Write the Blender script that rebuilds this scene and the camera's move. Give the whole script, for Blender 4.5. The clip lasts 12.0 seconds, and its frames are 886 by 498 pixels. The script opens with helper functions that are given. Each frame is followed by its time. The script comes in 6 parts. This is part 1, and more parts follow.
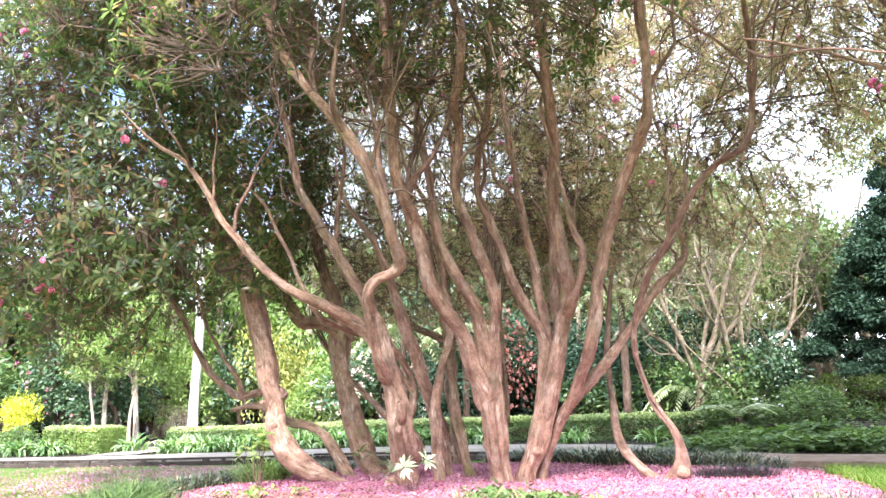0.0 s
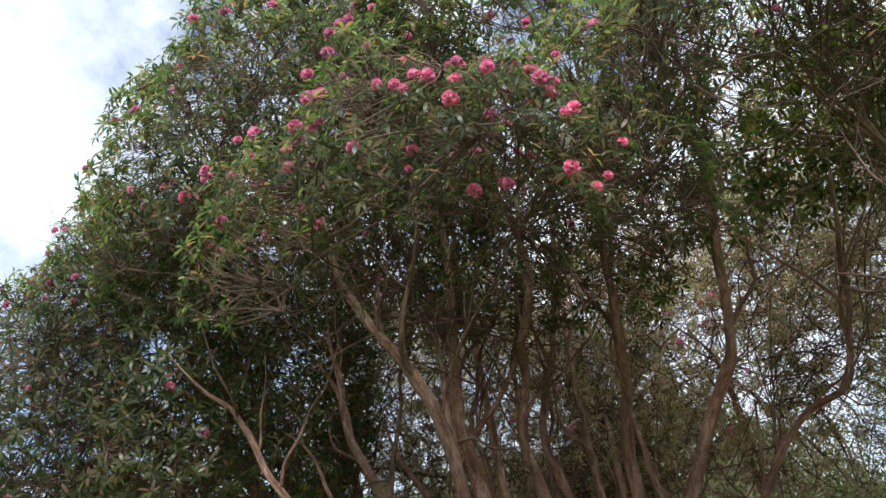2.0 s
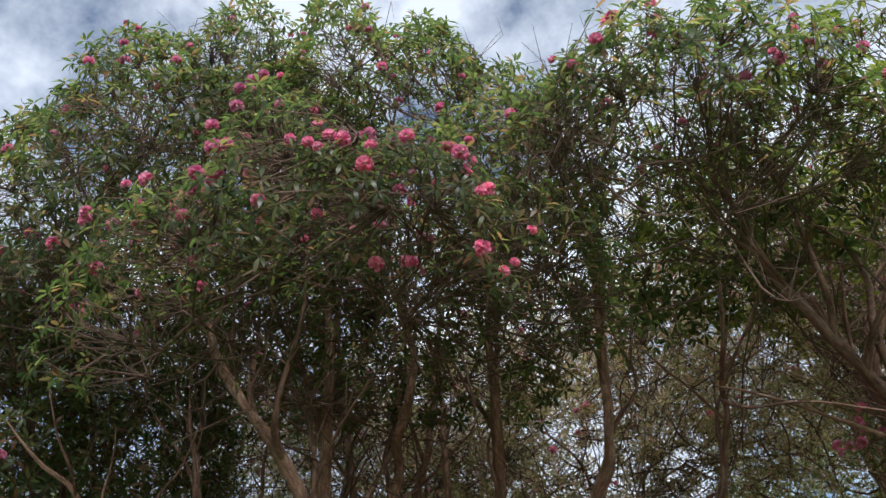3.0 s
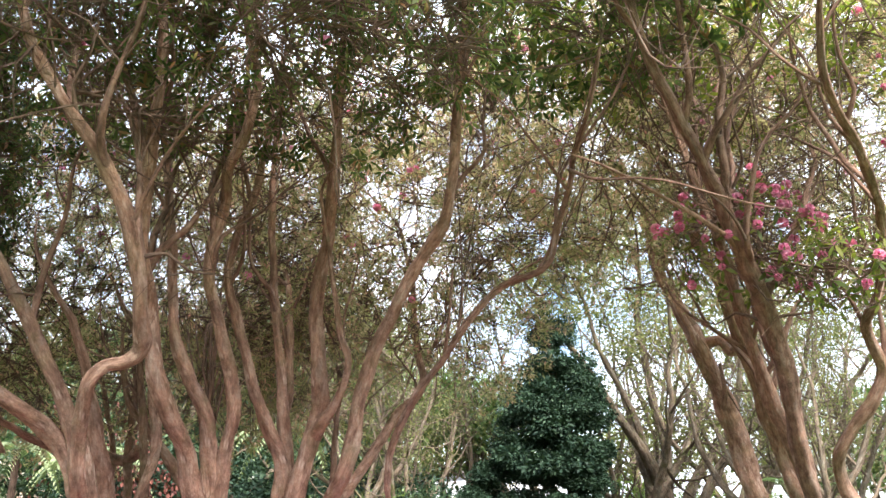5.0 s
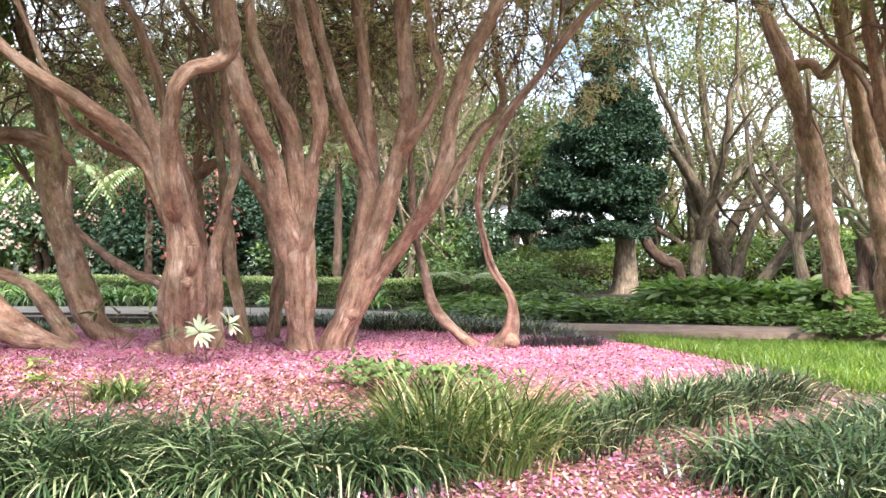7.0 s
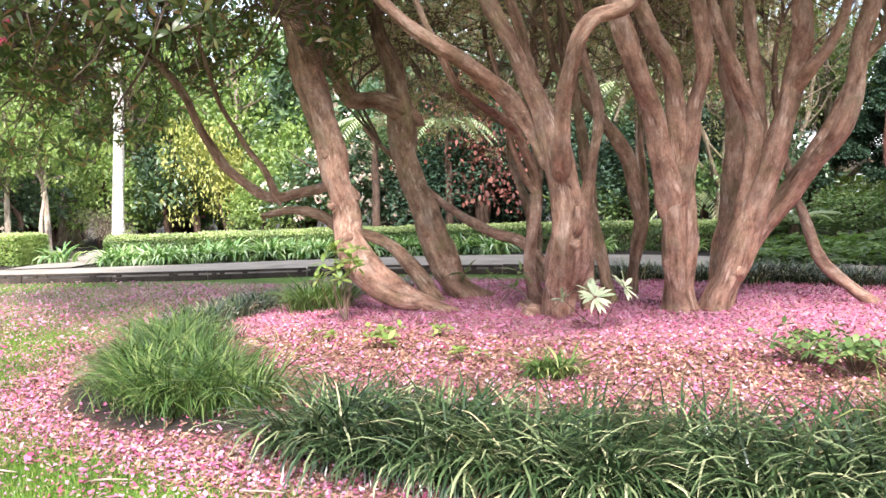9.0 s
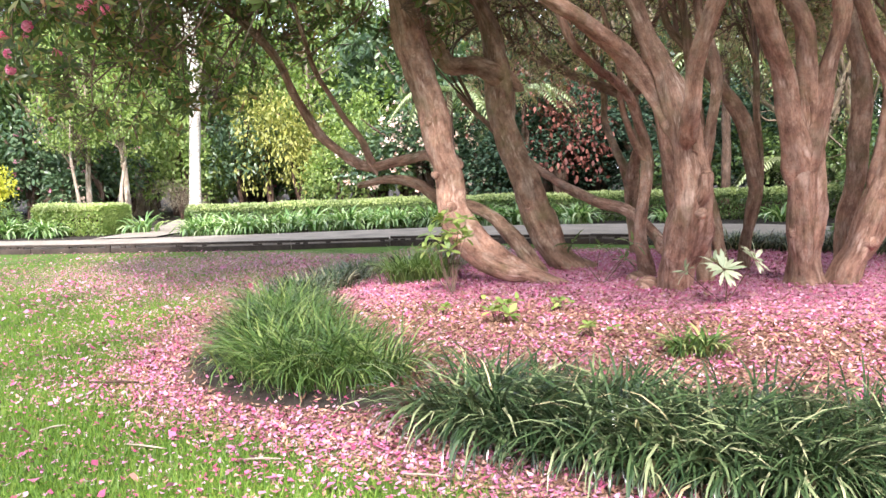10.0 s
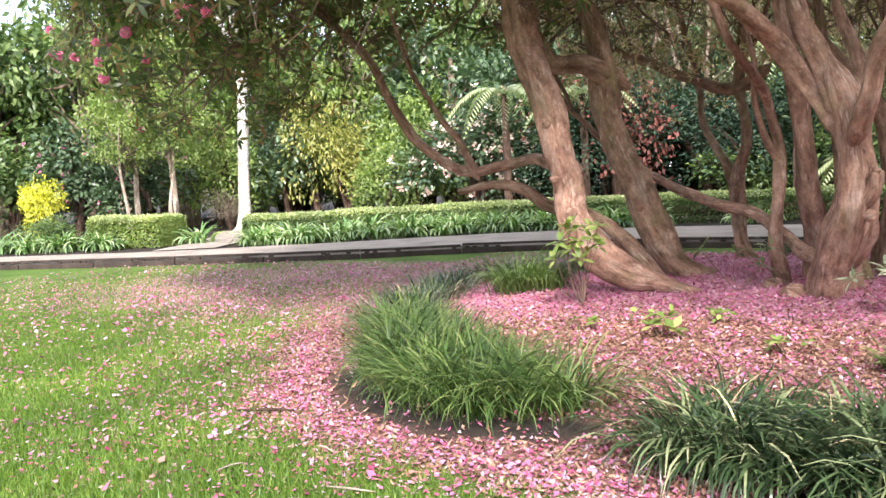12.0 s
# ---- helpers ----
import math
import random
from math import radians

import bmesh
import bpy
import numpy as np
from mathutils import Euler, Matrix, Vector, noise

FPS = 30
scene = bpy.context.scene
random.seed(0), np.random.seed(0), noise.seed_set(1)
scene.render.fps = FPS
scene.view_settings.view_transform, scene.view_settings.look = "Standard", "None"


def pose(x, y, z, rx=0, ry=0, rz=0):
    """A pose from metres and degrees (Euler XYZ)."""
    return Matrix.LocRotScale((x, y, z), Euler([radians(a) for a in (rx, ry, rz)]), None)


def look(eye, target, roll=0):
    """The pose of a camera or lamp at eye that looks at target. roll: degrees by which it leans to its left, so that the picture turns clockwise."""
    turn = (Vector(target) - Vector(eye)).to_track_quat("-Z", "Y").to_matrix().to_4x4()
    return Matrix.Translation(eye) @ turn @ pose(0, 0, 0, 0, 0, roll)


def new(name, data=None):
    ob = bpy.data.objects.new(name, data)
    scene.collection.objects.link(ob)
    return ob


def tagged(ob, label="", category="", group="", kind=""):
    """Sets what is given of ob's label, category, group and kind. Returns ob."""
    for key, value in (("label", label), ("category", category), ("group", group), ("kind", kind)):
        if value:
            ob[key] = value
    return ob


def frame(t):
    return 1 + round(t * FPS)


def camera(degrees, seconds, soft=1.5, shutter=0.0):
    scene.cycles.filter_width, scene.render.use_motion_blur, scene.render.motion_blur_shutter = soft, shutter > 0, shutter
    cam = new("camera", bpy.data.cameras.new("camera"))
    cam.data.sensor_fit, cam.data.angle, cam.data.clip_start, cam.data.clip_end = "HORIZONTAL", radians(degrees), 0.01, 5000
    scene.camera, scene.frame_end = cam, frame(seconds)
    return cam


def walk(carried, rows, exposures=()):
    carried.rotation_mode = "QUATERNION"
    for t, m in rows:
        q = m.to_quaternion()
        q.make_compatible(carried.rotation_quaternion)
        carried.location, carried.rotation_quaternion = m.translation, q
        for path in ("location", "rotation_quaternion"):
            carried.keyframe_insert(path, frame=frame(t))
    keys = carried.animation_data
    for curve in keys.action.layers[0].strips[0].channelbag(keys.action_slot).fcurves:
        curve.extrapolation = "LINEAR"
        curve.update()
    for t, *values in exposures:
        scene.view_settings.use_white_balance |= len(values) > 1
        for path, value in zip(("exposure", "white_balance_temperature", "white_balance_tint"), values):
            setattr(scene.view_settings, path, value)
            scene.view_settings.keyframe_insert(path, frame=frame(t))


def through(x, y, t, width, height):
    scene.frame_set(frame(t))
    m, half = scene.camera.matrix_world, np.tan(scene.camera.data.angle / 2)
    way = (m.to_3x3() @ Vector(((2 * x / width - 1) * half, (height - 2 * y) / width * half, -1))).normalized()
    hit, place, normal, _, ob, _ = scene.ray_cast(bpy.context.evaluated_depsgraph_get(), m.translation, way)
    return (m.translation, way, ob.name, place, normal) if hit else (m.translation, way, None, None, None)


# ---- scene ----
cam = camera(55.0, 12.0, 1.5)
PATH = [
    (0, (2.524, -0.2, 1.258), (1.399, 1.415, 1.612), -2.1),
    (0.5, (2.244, -0.101, 1.278), (1.121, 1.466, 1.809), -2.1),
    (1, (1.993, -0.128, 1.312), (0.896, 1.442, 1.886), -2.3),
    (1.5, (1.783, -0.166, 1.377), (0.684, 1.371, 2.034), -2.1),
    (2, (1.625, -0.076, 1.393), (0.61, 1.388, 2.302), -2.5),
    (2.5, (1.416, 0.025, 1.377), (0.506, 1.457, 2.436), -1.3),
    (2.7, (1.34, 0.045, 1.371), (0.538, 1.503, 2.48), -1.4),
    (4.3, (0.731, 0.365, 1.196), (0.326, 2.098, 2.107), -0.8),
    (4.5, (0.636, 0.379, 1.176), (0.289, 2.168, 1.999), -0.7),
    (5, (0.426, 0.477, 1.2), (0.137, 2.346, 1.849), -0.6),
    (5.5, (0.234, 0.682, 1.173), (-0.015, 2.6, 1.685), -0.6),
    (6, (0.024, 0.832, 1.15), (-0.23, 2.78, 1.526), -0.1),
    (6.5, (-0.226, 0.903, 1.145), (-0.48, 2.875, 1.361), 0.1),
    (7, (-0.442, 1.004, 1.115), (-0.799, 2.971, 1.154), 0.5),
    (7.2, (-0.526, 1.066, 1.118), (-0.993, 3.01, 1.103), 0.4),
    (8.8, (-1.624, 1.051, 1.348), (-2.462, 2.864, 1.249), -1.5),
    (9, (-1.77, 1.106, 1.333), (-2.682, 2.882, 1.227), -1.8),
    (9.5, (-2.028, 1.143, 1.343), (-3.041, 2.861, 1.187), -2.0),
    (10, (-2.322, 1.08, 1.351), (-3.353, 2.785, 1.176), -2.1),
    (10.5, (-2.565, 1.056, 1.349), (-3.586, 2.767, 1.173), -2.2),
    (11, (-2.854, 1.054, 1.362), (-3.894, 2.753, 1.188), -2.8),
    (11.5, (-3.111, 1.022, 1.366), (-4.2, 2.691, 1.202), -3.1),
    (12, (-3.394, 0.985, 1.403), (-4.469, 2.664, 1.241), -3.2),
]
EXPOSURE = [(0, 2.05, 6000, 10), (0.5, 1.55, 6000, 10), (1, 1.2, 6050, 10), (1.5, 0.65, 6100, 10), (2, 0.05, 6150, 10), (2.5, -0.4, 6200, 10), (2.7, -0.4, 6200, 10), (4.3, 1.09, 6300, 10), (5, 1.39, 6450, 10), (5.5, 1.44, 6550, 10), (6, 1.43, 6500, 10), (6.5, 1.45, 6450, 10), (7, 1.58, 6400, 10), (8.8, 1.48, 6350, 12), (12, 1.26, 6500, 15)]
walk(cam, [(t, look(eye, target, roll)) for t, eye, target, roll in PATH], EXPOSURE)

# ---- light ----
SUN_FROM = Vector((0.46, -0.74, 0.74)).normalized()
world = bpy.data.worlds.new("sky")
scene.world = world
world.use_nodes = True
wn = world.node_tree
for n in list(wn.nodes):
    wn.nodes.remove(n)
w_out = wn.nodes.new("ShaderNodeOutputWorld")
w_bg = wn.nodes.new("ShaderNodeBackground")
w_sky = wn.nodes.new("ShaderNodeTexSky")
w_sky.sky_type = "NISHITA"
w_sky.sun_disc = False
w_sky.sun_elevation = math.asin(SUN_FROM.z)
w_sky.sun_rotation = math.atan2(SUN_FROM.x, SUN_FROM.y)
w_noise = wn.nodes.new("ShaderNodeTexNoise")
w_noise.inputs["Scale"].default_value = 2.6
w_noise.inputs["Detail"].default_value = 7
w_noise.inputs["Roughness"].default_value = 0.62
w_ramp = wn.nodes.new("ShaderNodeValToRGB")
w_ramp.color_ramp.elements[0].position = 0.36
w_ramp.color_ramp.elements[1].position = 0.54
w_mix = wn.nodes.new("ShaderNodeMix")
w_mix.data_type = "RGBA"
wn.links.new(w_noise.outputs["Fac"], w_ramp.inputs["Fac"])
wn.links.new(w_ramp.outputs["Color"], w_mix.inputs["Factor"])
wn.links.new(w_sky.outputs["Color"], w_mix.inputs["A"])
w_mix.inputs["B"].default_value = (6.8, 7.3, 8.1, 1)
wn.links.new(w_mix.outputs["Result"], w_bg.inputs["Color"])
w_bg.inputs["Strength"].default_value = 0.165
wn.links.new(w_bg.outputs["Background"], w_out.inputs["Surface"])

sun = new("sun", bpy.data.lights.new("sun", "SUN"))
sun.data.energy = 5.0
sun.data.angle = radians(9)
sun.data.color = (1.0, 0.965, 0.91)
sun.matrix_world = look(SUN_FROM * 60, (0, 0, 0))

# ---- materials ----


def shader(name, rough=0.7, spec=0.3):
    m = bpy.data.materials.new(name)
    m.use_nodes = True
    nt = m.node_tree
    b = nt.nodes["Principled BSDF"]
    b.inputs["Roughness"].default_value = rough
    b.inputs["Specular IOR Level"].default_value = spec
    return m, nt, b


def ramp(nt, fac, stops):
    r = nt.nodes.new("ShaderNodeValToRGB")
    el = r.color_ramp.elements
    while len(el) < len(stops):
        el.new(0.5)
    for e, (p, c) in zip(el, stops):
        e.position, e.color = p, (*c, 1)
    nt.links.new(fac, r.inputs["Fac"])
    return r.outputs["Color"]


def noise_tex(nt, scale, detail=4, rough=0.55, vec=None, stretch=None):
    n = nt.nodes.new("ShaderNodeTexNoise")
    n.inputs["Scale"].default_value, n.inputs["Detail"].default_value, n.inputs["Roughness"].default_value = scale, detail, rough
    if vec is None:
        vec = nt.nodes.new("ShaderNodeNewGeometry").outputs["Position"]
    if stretch:
        mp = nt.nodes.new("ShaderNodeMapping")
        mp.inputs["Scale"].default_value = stretch
        nt.links.new(vec, mp.inputs["Vector"])
        vec = mp.outputs["Vector"]
    nt.links.new(vec, n.inputs["Vector"])
    return n.outputs["Fac"]


def mix_col(nt, fac, a, b, mode="MIX"):
    m = nt.nodes.new("ShaderNodeMix")
    m.data_type, m.blend_type = "RGBA", mode
    for socket, v in (("Factor", fac), ("A", a), ("B", b)):
        if isinstance(v, tuple):
            m.inputs[socket].default_value = (*v, 1)
        elif isinstance(v, float):
            m.inputs[socket].default_value = v
        else:
            nt.links.new(v, m.inputs[socket])
    return m.outputs["Result"]


def bump(nt, b, height, strength, distance):
    n = nt.nodes.new("ShaderNodeBump")
    n.inputs["Strength"].default_value, n.inputs["Distance"].default_value = strength, distance
    nt.links.new(height, n.inputs["Height"])
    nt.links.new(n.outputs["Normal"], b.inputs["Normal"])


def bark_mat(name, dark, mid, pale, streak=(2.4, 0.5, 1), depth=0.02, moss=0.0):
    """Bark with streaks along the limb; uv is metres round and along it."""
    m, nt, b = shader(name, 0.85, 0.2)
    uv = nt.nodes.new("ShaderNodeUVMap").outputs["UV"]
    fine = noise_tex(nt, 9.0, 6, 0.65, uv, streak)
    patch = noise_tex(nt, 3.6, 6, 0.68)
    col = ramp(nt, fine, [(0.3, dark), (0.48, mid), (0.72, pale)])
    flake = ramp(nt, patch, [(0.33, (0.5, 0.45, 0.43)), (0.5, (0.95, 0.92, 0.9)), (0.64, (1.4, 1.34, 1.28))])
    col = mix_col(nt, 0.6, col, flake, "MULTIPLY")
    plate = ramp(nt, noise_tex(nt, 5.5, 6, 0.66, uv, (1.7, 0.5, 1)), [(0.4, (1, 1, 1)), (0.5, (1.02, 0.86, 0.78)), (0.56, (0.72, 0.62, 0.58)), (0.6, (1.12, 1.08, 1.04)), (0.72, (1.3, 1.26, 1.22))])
    col = mix_col(nt, 0.85, col, plate, "MULTIPLY")
    crease = ramp(nt, noise_tex(nt, 7.0, 5, 0.6, uv, (2.6, 0.3, 1)), [(0.47, (1, 1, 1)), (0.49, (0.5, 0.44, 0.41)), (0.51, (1, 1, 1))])
    col = mix_col(nt, 0.5, col, crease, "MULTIPLY")
    grit = noise_tex(nt, 42.0, 6, 0.78, uv, (1.4, 0.7, 1))
    col = mix_col(nt, 0.5, col, ramp(nt, grit, [(0.34, (0.5, 0.46, 0.44)), (0.5, (0.98, 0.96, 0.95)), (0.68, (1.22, 1.2, 1.18))]), "MULTIPLY")
    worn = ramp(nt, noise_tex(nt, 5.0, 5, 0.6, uv, (2.5, 0.5, 1)), [(0.58, (0, 0, 0)), (0.68, (0.75, 0.75, 0.75))])
    col = mix_col(nt, worn, col, tuple(min(1.0, 1.3 * v) for v in pale))
    if moss:
        green = ramp(nt, noise_tex(nt, 3.1, 5, 0.6), [(0.52, (0, 0, 0)), (0.75, (moss, moss, moss))])
        col = mix_col(nt, green, col, (0.13, 0.13, 0.045))
    nt.links.new(col, b.inputs["Base Color"])
    both = nt.nodes.new("ShaderNodeMath")
    nt.links.new(noise_tex(nt, 9.0, 7, 0.7, uv, streak), both.inputs[0])
    nt.links.new(grit, both.inputs[1])
    deep = nt.nodes.new("ShaderNodeMath")
    deep.operation = "MULTIPLY_ADD"
    deep.inputs[1].default_value = 0.35
    nt.links.new(crease, deep.inputs[0])
    nt.links.new(both.outputs[0], deep.inputs[2])
    bump(nt, b, deep.outputs[0], 0.9, depth)
    return m


def leaf_mat(name, stops, rough=0.42, through=0.25, spec=0.45, glow=(1.3, 1.5, 0.7)):
    """Leaves; each leaf has its own tone."""
    m, nt, b = shader(name, rough, spec)
    geo = nt.nodes.new("ShaderNodeNewGeometry")
    col = ramp(nt, geo.outputs["Random Per Island"], stops)
    tone = ramp(nt, noise_tex(nt, 0.9, 3), [(0.3, (0.65, 0.68, 0.62)), (0.7, (1.2, 1.15, 1.05))])
    col = mix_col(nt, 1.0, col, tone, "MULTIPLY")
    nt.links.new(col, b.inputs["Base Color"])
    tr = nt.nodes.new("ShaderNodeBsdfTranslucent")
    nt.links.new(mix_col(nt, 1.0, col, glow, "MULTIPLY"), tr.inputs["Color"])
    mx = nt.nodes.new("ShaderNodeMixShader")
    mx.inputs[0].default_value = through
    nt.links.new(b.outputs[0], mx.inputs[1])
    nt.links.new(tr.outputs[0], mx.inputs[2])
    nt.links.new(mx.outputs[0], nt.nodes["Material Output"].inputs["Surface"])
    return m


BARK = bark_mat("rhododendron bark", (0.145, 0.085, 0.064), (0.325, 0.217, 0.17), (0.52, 0.38, 0.312), moss=0.45, depth=0.02)
BARK_MOSSY = bark_mat("mossy rhododendron bark", (0.12, 0.072, 0.05), (0.27, 0.19, 0.14), (0.44, 0.335, 0.265), moss=0.75, depth=0.02)
BARK_BRANCH = bark_mat("branch bark", (0.1, 0.065, 0.052), (0.225, 0.15, 0.122), (0.36, 0.265, 0.22), depth=0.01)
BARK_TWIG = bark_mat("twig bark", (0.075, 0.055, 0.046), (0.16, 0.118, 0.097), (0.28, 0.215, 0.175), depth=0.004)
BARK_GREY = bark_mat("grey-green bark", (0.065, 0.054, 0.042), (0.165, 0.14, 0.11), (0.3, 0.265, 0.215), depth=0.015, moss=0.7)
BARK_PALE = bark_mat("pale grey bark", (0.16, 0.14, 0.12), (0.36, 0.33, 0.28), (0.55, 0.51, 0.45), depth=0.01, moss=0.3)
BARK_DARK = bark_mat("dark bark", (0.03, 0.022, 0.018), (0.085, 0.06, 0.047), (0.15, 0.11, 0.09))
LEAF = leaf_mat("rhododendron leaf", [(0.0, (0.045, 0.072, 0.034)), (0.4, (0.083, 0.122, 0.05)), (0.72, (0.145, 0.178, 0.074)), (0.88, (0.25, 0.245, 0.12)), (0.94, (0.25, 0.14, 0.085)), (1.0, (0.3, 0.17, 0.12))], 0.36, 0.74, 0.6, (1.35, 1.45, 0.95))
# leaf colour lightened for the back crowns, offsetting the shade over them
LEAF_LIFTED = leaf_mat("rhododendron leaf with fawn underside", [(0.0, (0.19, 0.21, 0.115)), (0.35, (0.33, 0.33, 0.2)), (0.6, (0.46, 0.43, 0.31)), (0.8, (0.54, 0.45, 0.37)), (1.0, (0.6, 0.33, 0.35))], 0.5, 0.74, 0.35, (1.4, 1.4, 1.05))
LEAF_DARK = leaf_mat("dark camellia leaf", [(0, (0.032, 0.064, 0.038)), (0.6, (0.075, 0.13, 0.07)), (1, (0.15, 0.21, 0.115))], 0.34, 0.22, 0.5)
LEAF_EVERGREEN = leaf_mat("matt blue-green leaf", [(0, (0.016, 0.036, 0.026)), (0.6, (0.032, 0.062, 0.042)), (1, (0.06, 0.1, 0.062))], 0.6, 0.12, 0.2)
LEAF_TWIGGY = leaf_mat("dry twiggy leaf", [(0, (0.12, 0.1, 0.08)), (0.6, (0.22, 0.18, 0.15)), (1, (0.32, 0.28, 0.23))], 0.7, 0.2, 0.2)
LEAF_MID = leaf_mat("shrub leaf", [(0, (0.05, 0.092, 0.032)), (0.5, (0.1, 0.165, 0.056)), (1, (0.2, 0.26, 0.1))], 0.4, 0.28, 0.45)
LEAF_LIGHT = leaf_mat("fresh light leaf", [(0, (0.11, 0.175, 0.05)), (0.5, (0.2, 0.285, 0.085)), (1, (0.34, 0.39, 0.15))], 0.45, 0.4)
# sunlight on the hedge tops is put into this paler leaf colour
LEAF_LIT_TOP = leaf_mat("pale new hedge growth", [(0, (0.22, 0.29, 0.11)), (0.5, (0.38, 0.43, 0.22)), (1, (0.56, 0.58, 0.38))], 0.45, 0.35)
# yellowish tone puts light shining through the leaves into their colour
LEAF_BACKLIT = leaf_mat("yellowish spring leaf", [(0, (0.085, 0.12, 0.034)), (0.5, (0.16, 0.19, 0.052)), (1, (0.33, 0.31, 0.1))], 0.45, 0.6)
LEAF_COVER = leaf_mat("groundcover leaf", [(0, (0.06, 0.11, 0.03)), (0.5, (0.12, 0.19, 0.06)), (1, (0.2, 0.27, 0.1))], 0.5, 0.35)
LEAF_YELLOW = leaf_mat("yellow-green leaf", [(0, (0.17, 0.2, 0.05)), (0.5, (0.3, 0.31, 0.09)), (1, (0.46, 0.42, 0.15))], 0.5, 0.35)
LEAF_GOLD = leaf_mat("golden leaf", [(0, (0.36, 0.38, 0.03)), (0.5, (0.58, 0.55, 0.05)), (1, (0.74, 0.7, 0.14))], 0.5, 0.35)
LEAF_OLIVE = leaf_mat("olive autumn leaf", [(0, (0.11, 0.128, 0.062)), (0.5, (0.2, 0.21, 0.11)), (1, (0.31, 0.28, 0.165))], 0.55, 0.5)
LEAF_RED = leaf_mat("red maple leaf", [(0, (0.07, 0.024, 0.024)), (0.6, (0.165, 0.055, 0.05)), (1, (0.25, 0.1, 0.085))], 0.6, 0.25, 0.25)
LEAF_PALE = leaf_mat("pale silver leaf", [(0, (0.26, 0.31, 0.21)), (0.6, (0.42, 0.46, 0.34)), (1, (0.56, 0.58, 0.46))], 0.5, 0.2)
FROND = leaf_mat("pale fern frond", [(0, (0.14, 0.19, 0.095)), (0.5, (0.26, 0.31, 0.18)), (1, (0.42, 0.45, 0.31))], 0.4, 0.3)
STRAP = leaf_mat("dark strap leaf", [(0, (0.008, 0.019, 0.008)), (0.4, (0.025, 0.05, 0.02)), (0.72, (0.07, 0.108, 0.047)), (0.88, (0.22, 0.25, 0.14)), (0.95, (0.42, 0.4, 0.26)), (1, (0.5, 0.33, 0.2))], 0.28, 0.08, 0.6)
STRAP_GREEN = leaf_mat("green strap leaf", [(0, (0.022, 0.05, 0.014)), (0.45, (0.06, 0.115, 0.03)), (0.8, (0.13, 0.195, 0.06)), (0.94, (0.24, 0.28, 0.11)), (1, (0.42, 0.37, 0.19))], 0.36, 0.2, 0.5)
STRAP_STRAW = leaf_mat("green and straw blade", [(0, (0.03, 0.055, 0.016)), (0.45, (0.085, 0.13, 0.035)), (0.78, (0.17, 0.2, 0.07)), (0.9, (0.34, 0.3, 0.16)), (1, (0.52, 0.44, 0.27))], 0.4, 0.25)
STRAP_AGA = leaf_mat("agapanthus leaf", [(0, (0.045, 0.11, 0.038)), (0.45, (0.13, 0.24, 0.08)), (0.75, (0.28, 0.39, 0.18)), (1, (0.52, 0.58, 0.4))], 0.25, 0.3, 0.8)
STRAP_BLACK = leaf_mat("black mondo leaf", [(0, (0.012, 0.012, 0.016)), (0.6, (0.03, 0.028, 0.038)), (1, (0.06, 0.07, 0.05))], 0.4, 0.05)
GRASS = leaf_mat("lawn blade", [(0, (0.06, 0.13, 0.02)), (0.5, (0.11, 0.21, 0.03)), (1, (0.22, 0.29, 0.06))], 0.5, 0.35)
GRASS_LONG = leaf_mat("long grass blade", [(0, (0.07, 0.14, 0.02)), (0.5, (0.13, 0.22, 0.03)), (1, (0.25, 0.3, 0.07))], 0.45, 0.35)
PETAL = leaf_mat("fallen petal", [(0, (0.32, 0.055, 0.13)), (0.3, (0.47, 0.13, 0.26)), (0.55, (0.53, 0.2, 0.37)), (0.74, (0.56, 0.3, 0.47)), (0.85, (0.6, 0.43, 0.54)), (0.92, (0.48, 0.28, 0.26)), (1, (0.34, 0.17, 0.13))], 0.6, 0.2, 0.2, (1.1, 1.0, 1.1))
BLOOM = leaf_mat("pink blossom", [(0, (0.77, 0.18, 0.38)), (0.5, (0.86, 0.35, 0.54)), (1, (0.9, 0.6, 0.71))], 0.5, 0.5, 0.2, (1.1, 1.0, 1.1))
BLOOM_WHITE = leaf_mat("blush camellia bloom", [(0, (0.75, 0.45, 0.45)), (1, (0.8, 0.72, 0.68))], 0.5, 0.2, 0.2)
MULCH = leaf_mat("bark mulch", [(0, (0.09, 0.045, 0.032)), (0.5, (0.26, 0.135, 0.1)), (1, (0.45, 0.29, 0.225))], 0.85, 0.0, 0.15)


def birch_mat():
    m, nt, b = shader("white peeling bark", 0.6, 0.3)
    uv = nt.nodes.new("ShaderNodeUVMap").outputs["UV"]
    marks = noise_tex(nt, 4.0, 5, 0.7, uv, (1.2, 5.0, 1))
    col = ramp(nt, marks, [(0.36, (0.07, 0.06, 0.05)), (0.46, (0.36, 0.335, 0.3)), (0.66, (0.54, 0.52, 0.485))])
    col = mix_col(nt, ramp(nt, noise_tex(nt, 1.3, 4), [(0.45, (0, 0, 0)), (0.8, (0.5, 0.5, 0.5))]), col, (0.42, 0.36, 0.28))
    nt.links.new(col, b.inputs["Base Color"])
    bump(nt, b, marks, 0.4, 0.01)
    return m


WHITE_BARK = birch_mat()


def stone_mat(name, stops, scale=6.0, rough=0.85):
    m, nt, b = shader(name, rough, 0.25)
    col = ramp(nt, noise_tex(nt, scale, 7, 0.65), stops)
    col = mix_col(nt, 0.5, col, ramp(nt, noise_tex(nt, scale * 12, 4), [(0.3, (0.6, 0.6, 0.6)), (0.7, (1.1, 1.1, 1.1))]), "MULTIPLY")
    nt.links.new(col, b.inputs["Base Color"])
    bump(nt, b, noise_tex(nt, scale * 9, 6, 0.7), 0.5, 0.01)
    return m


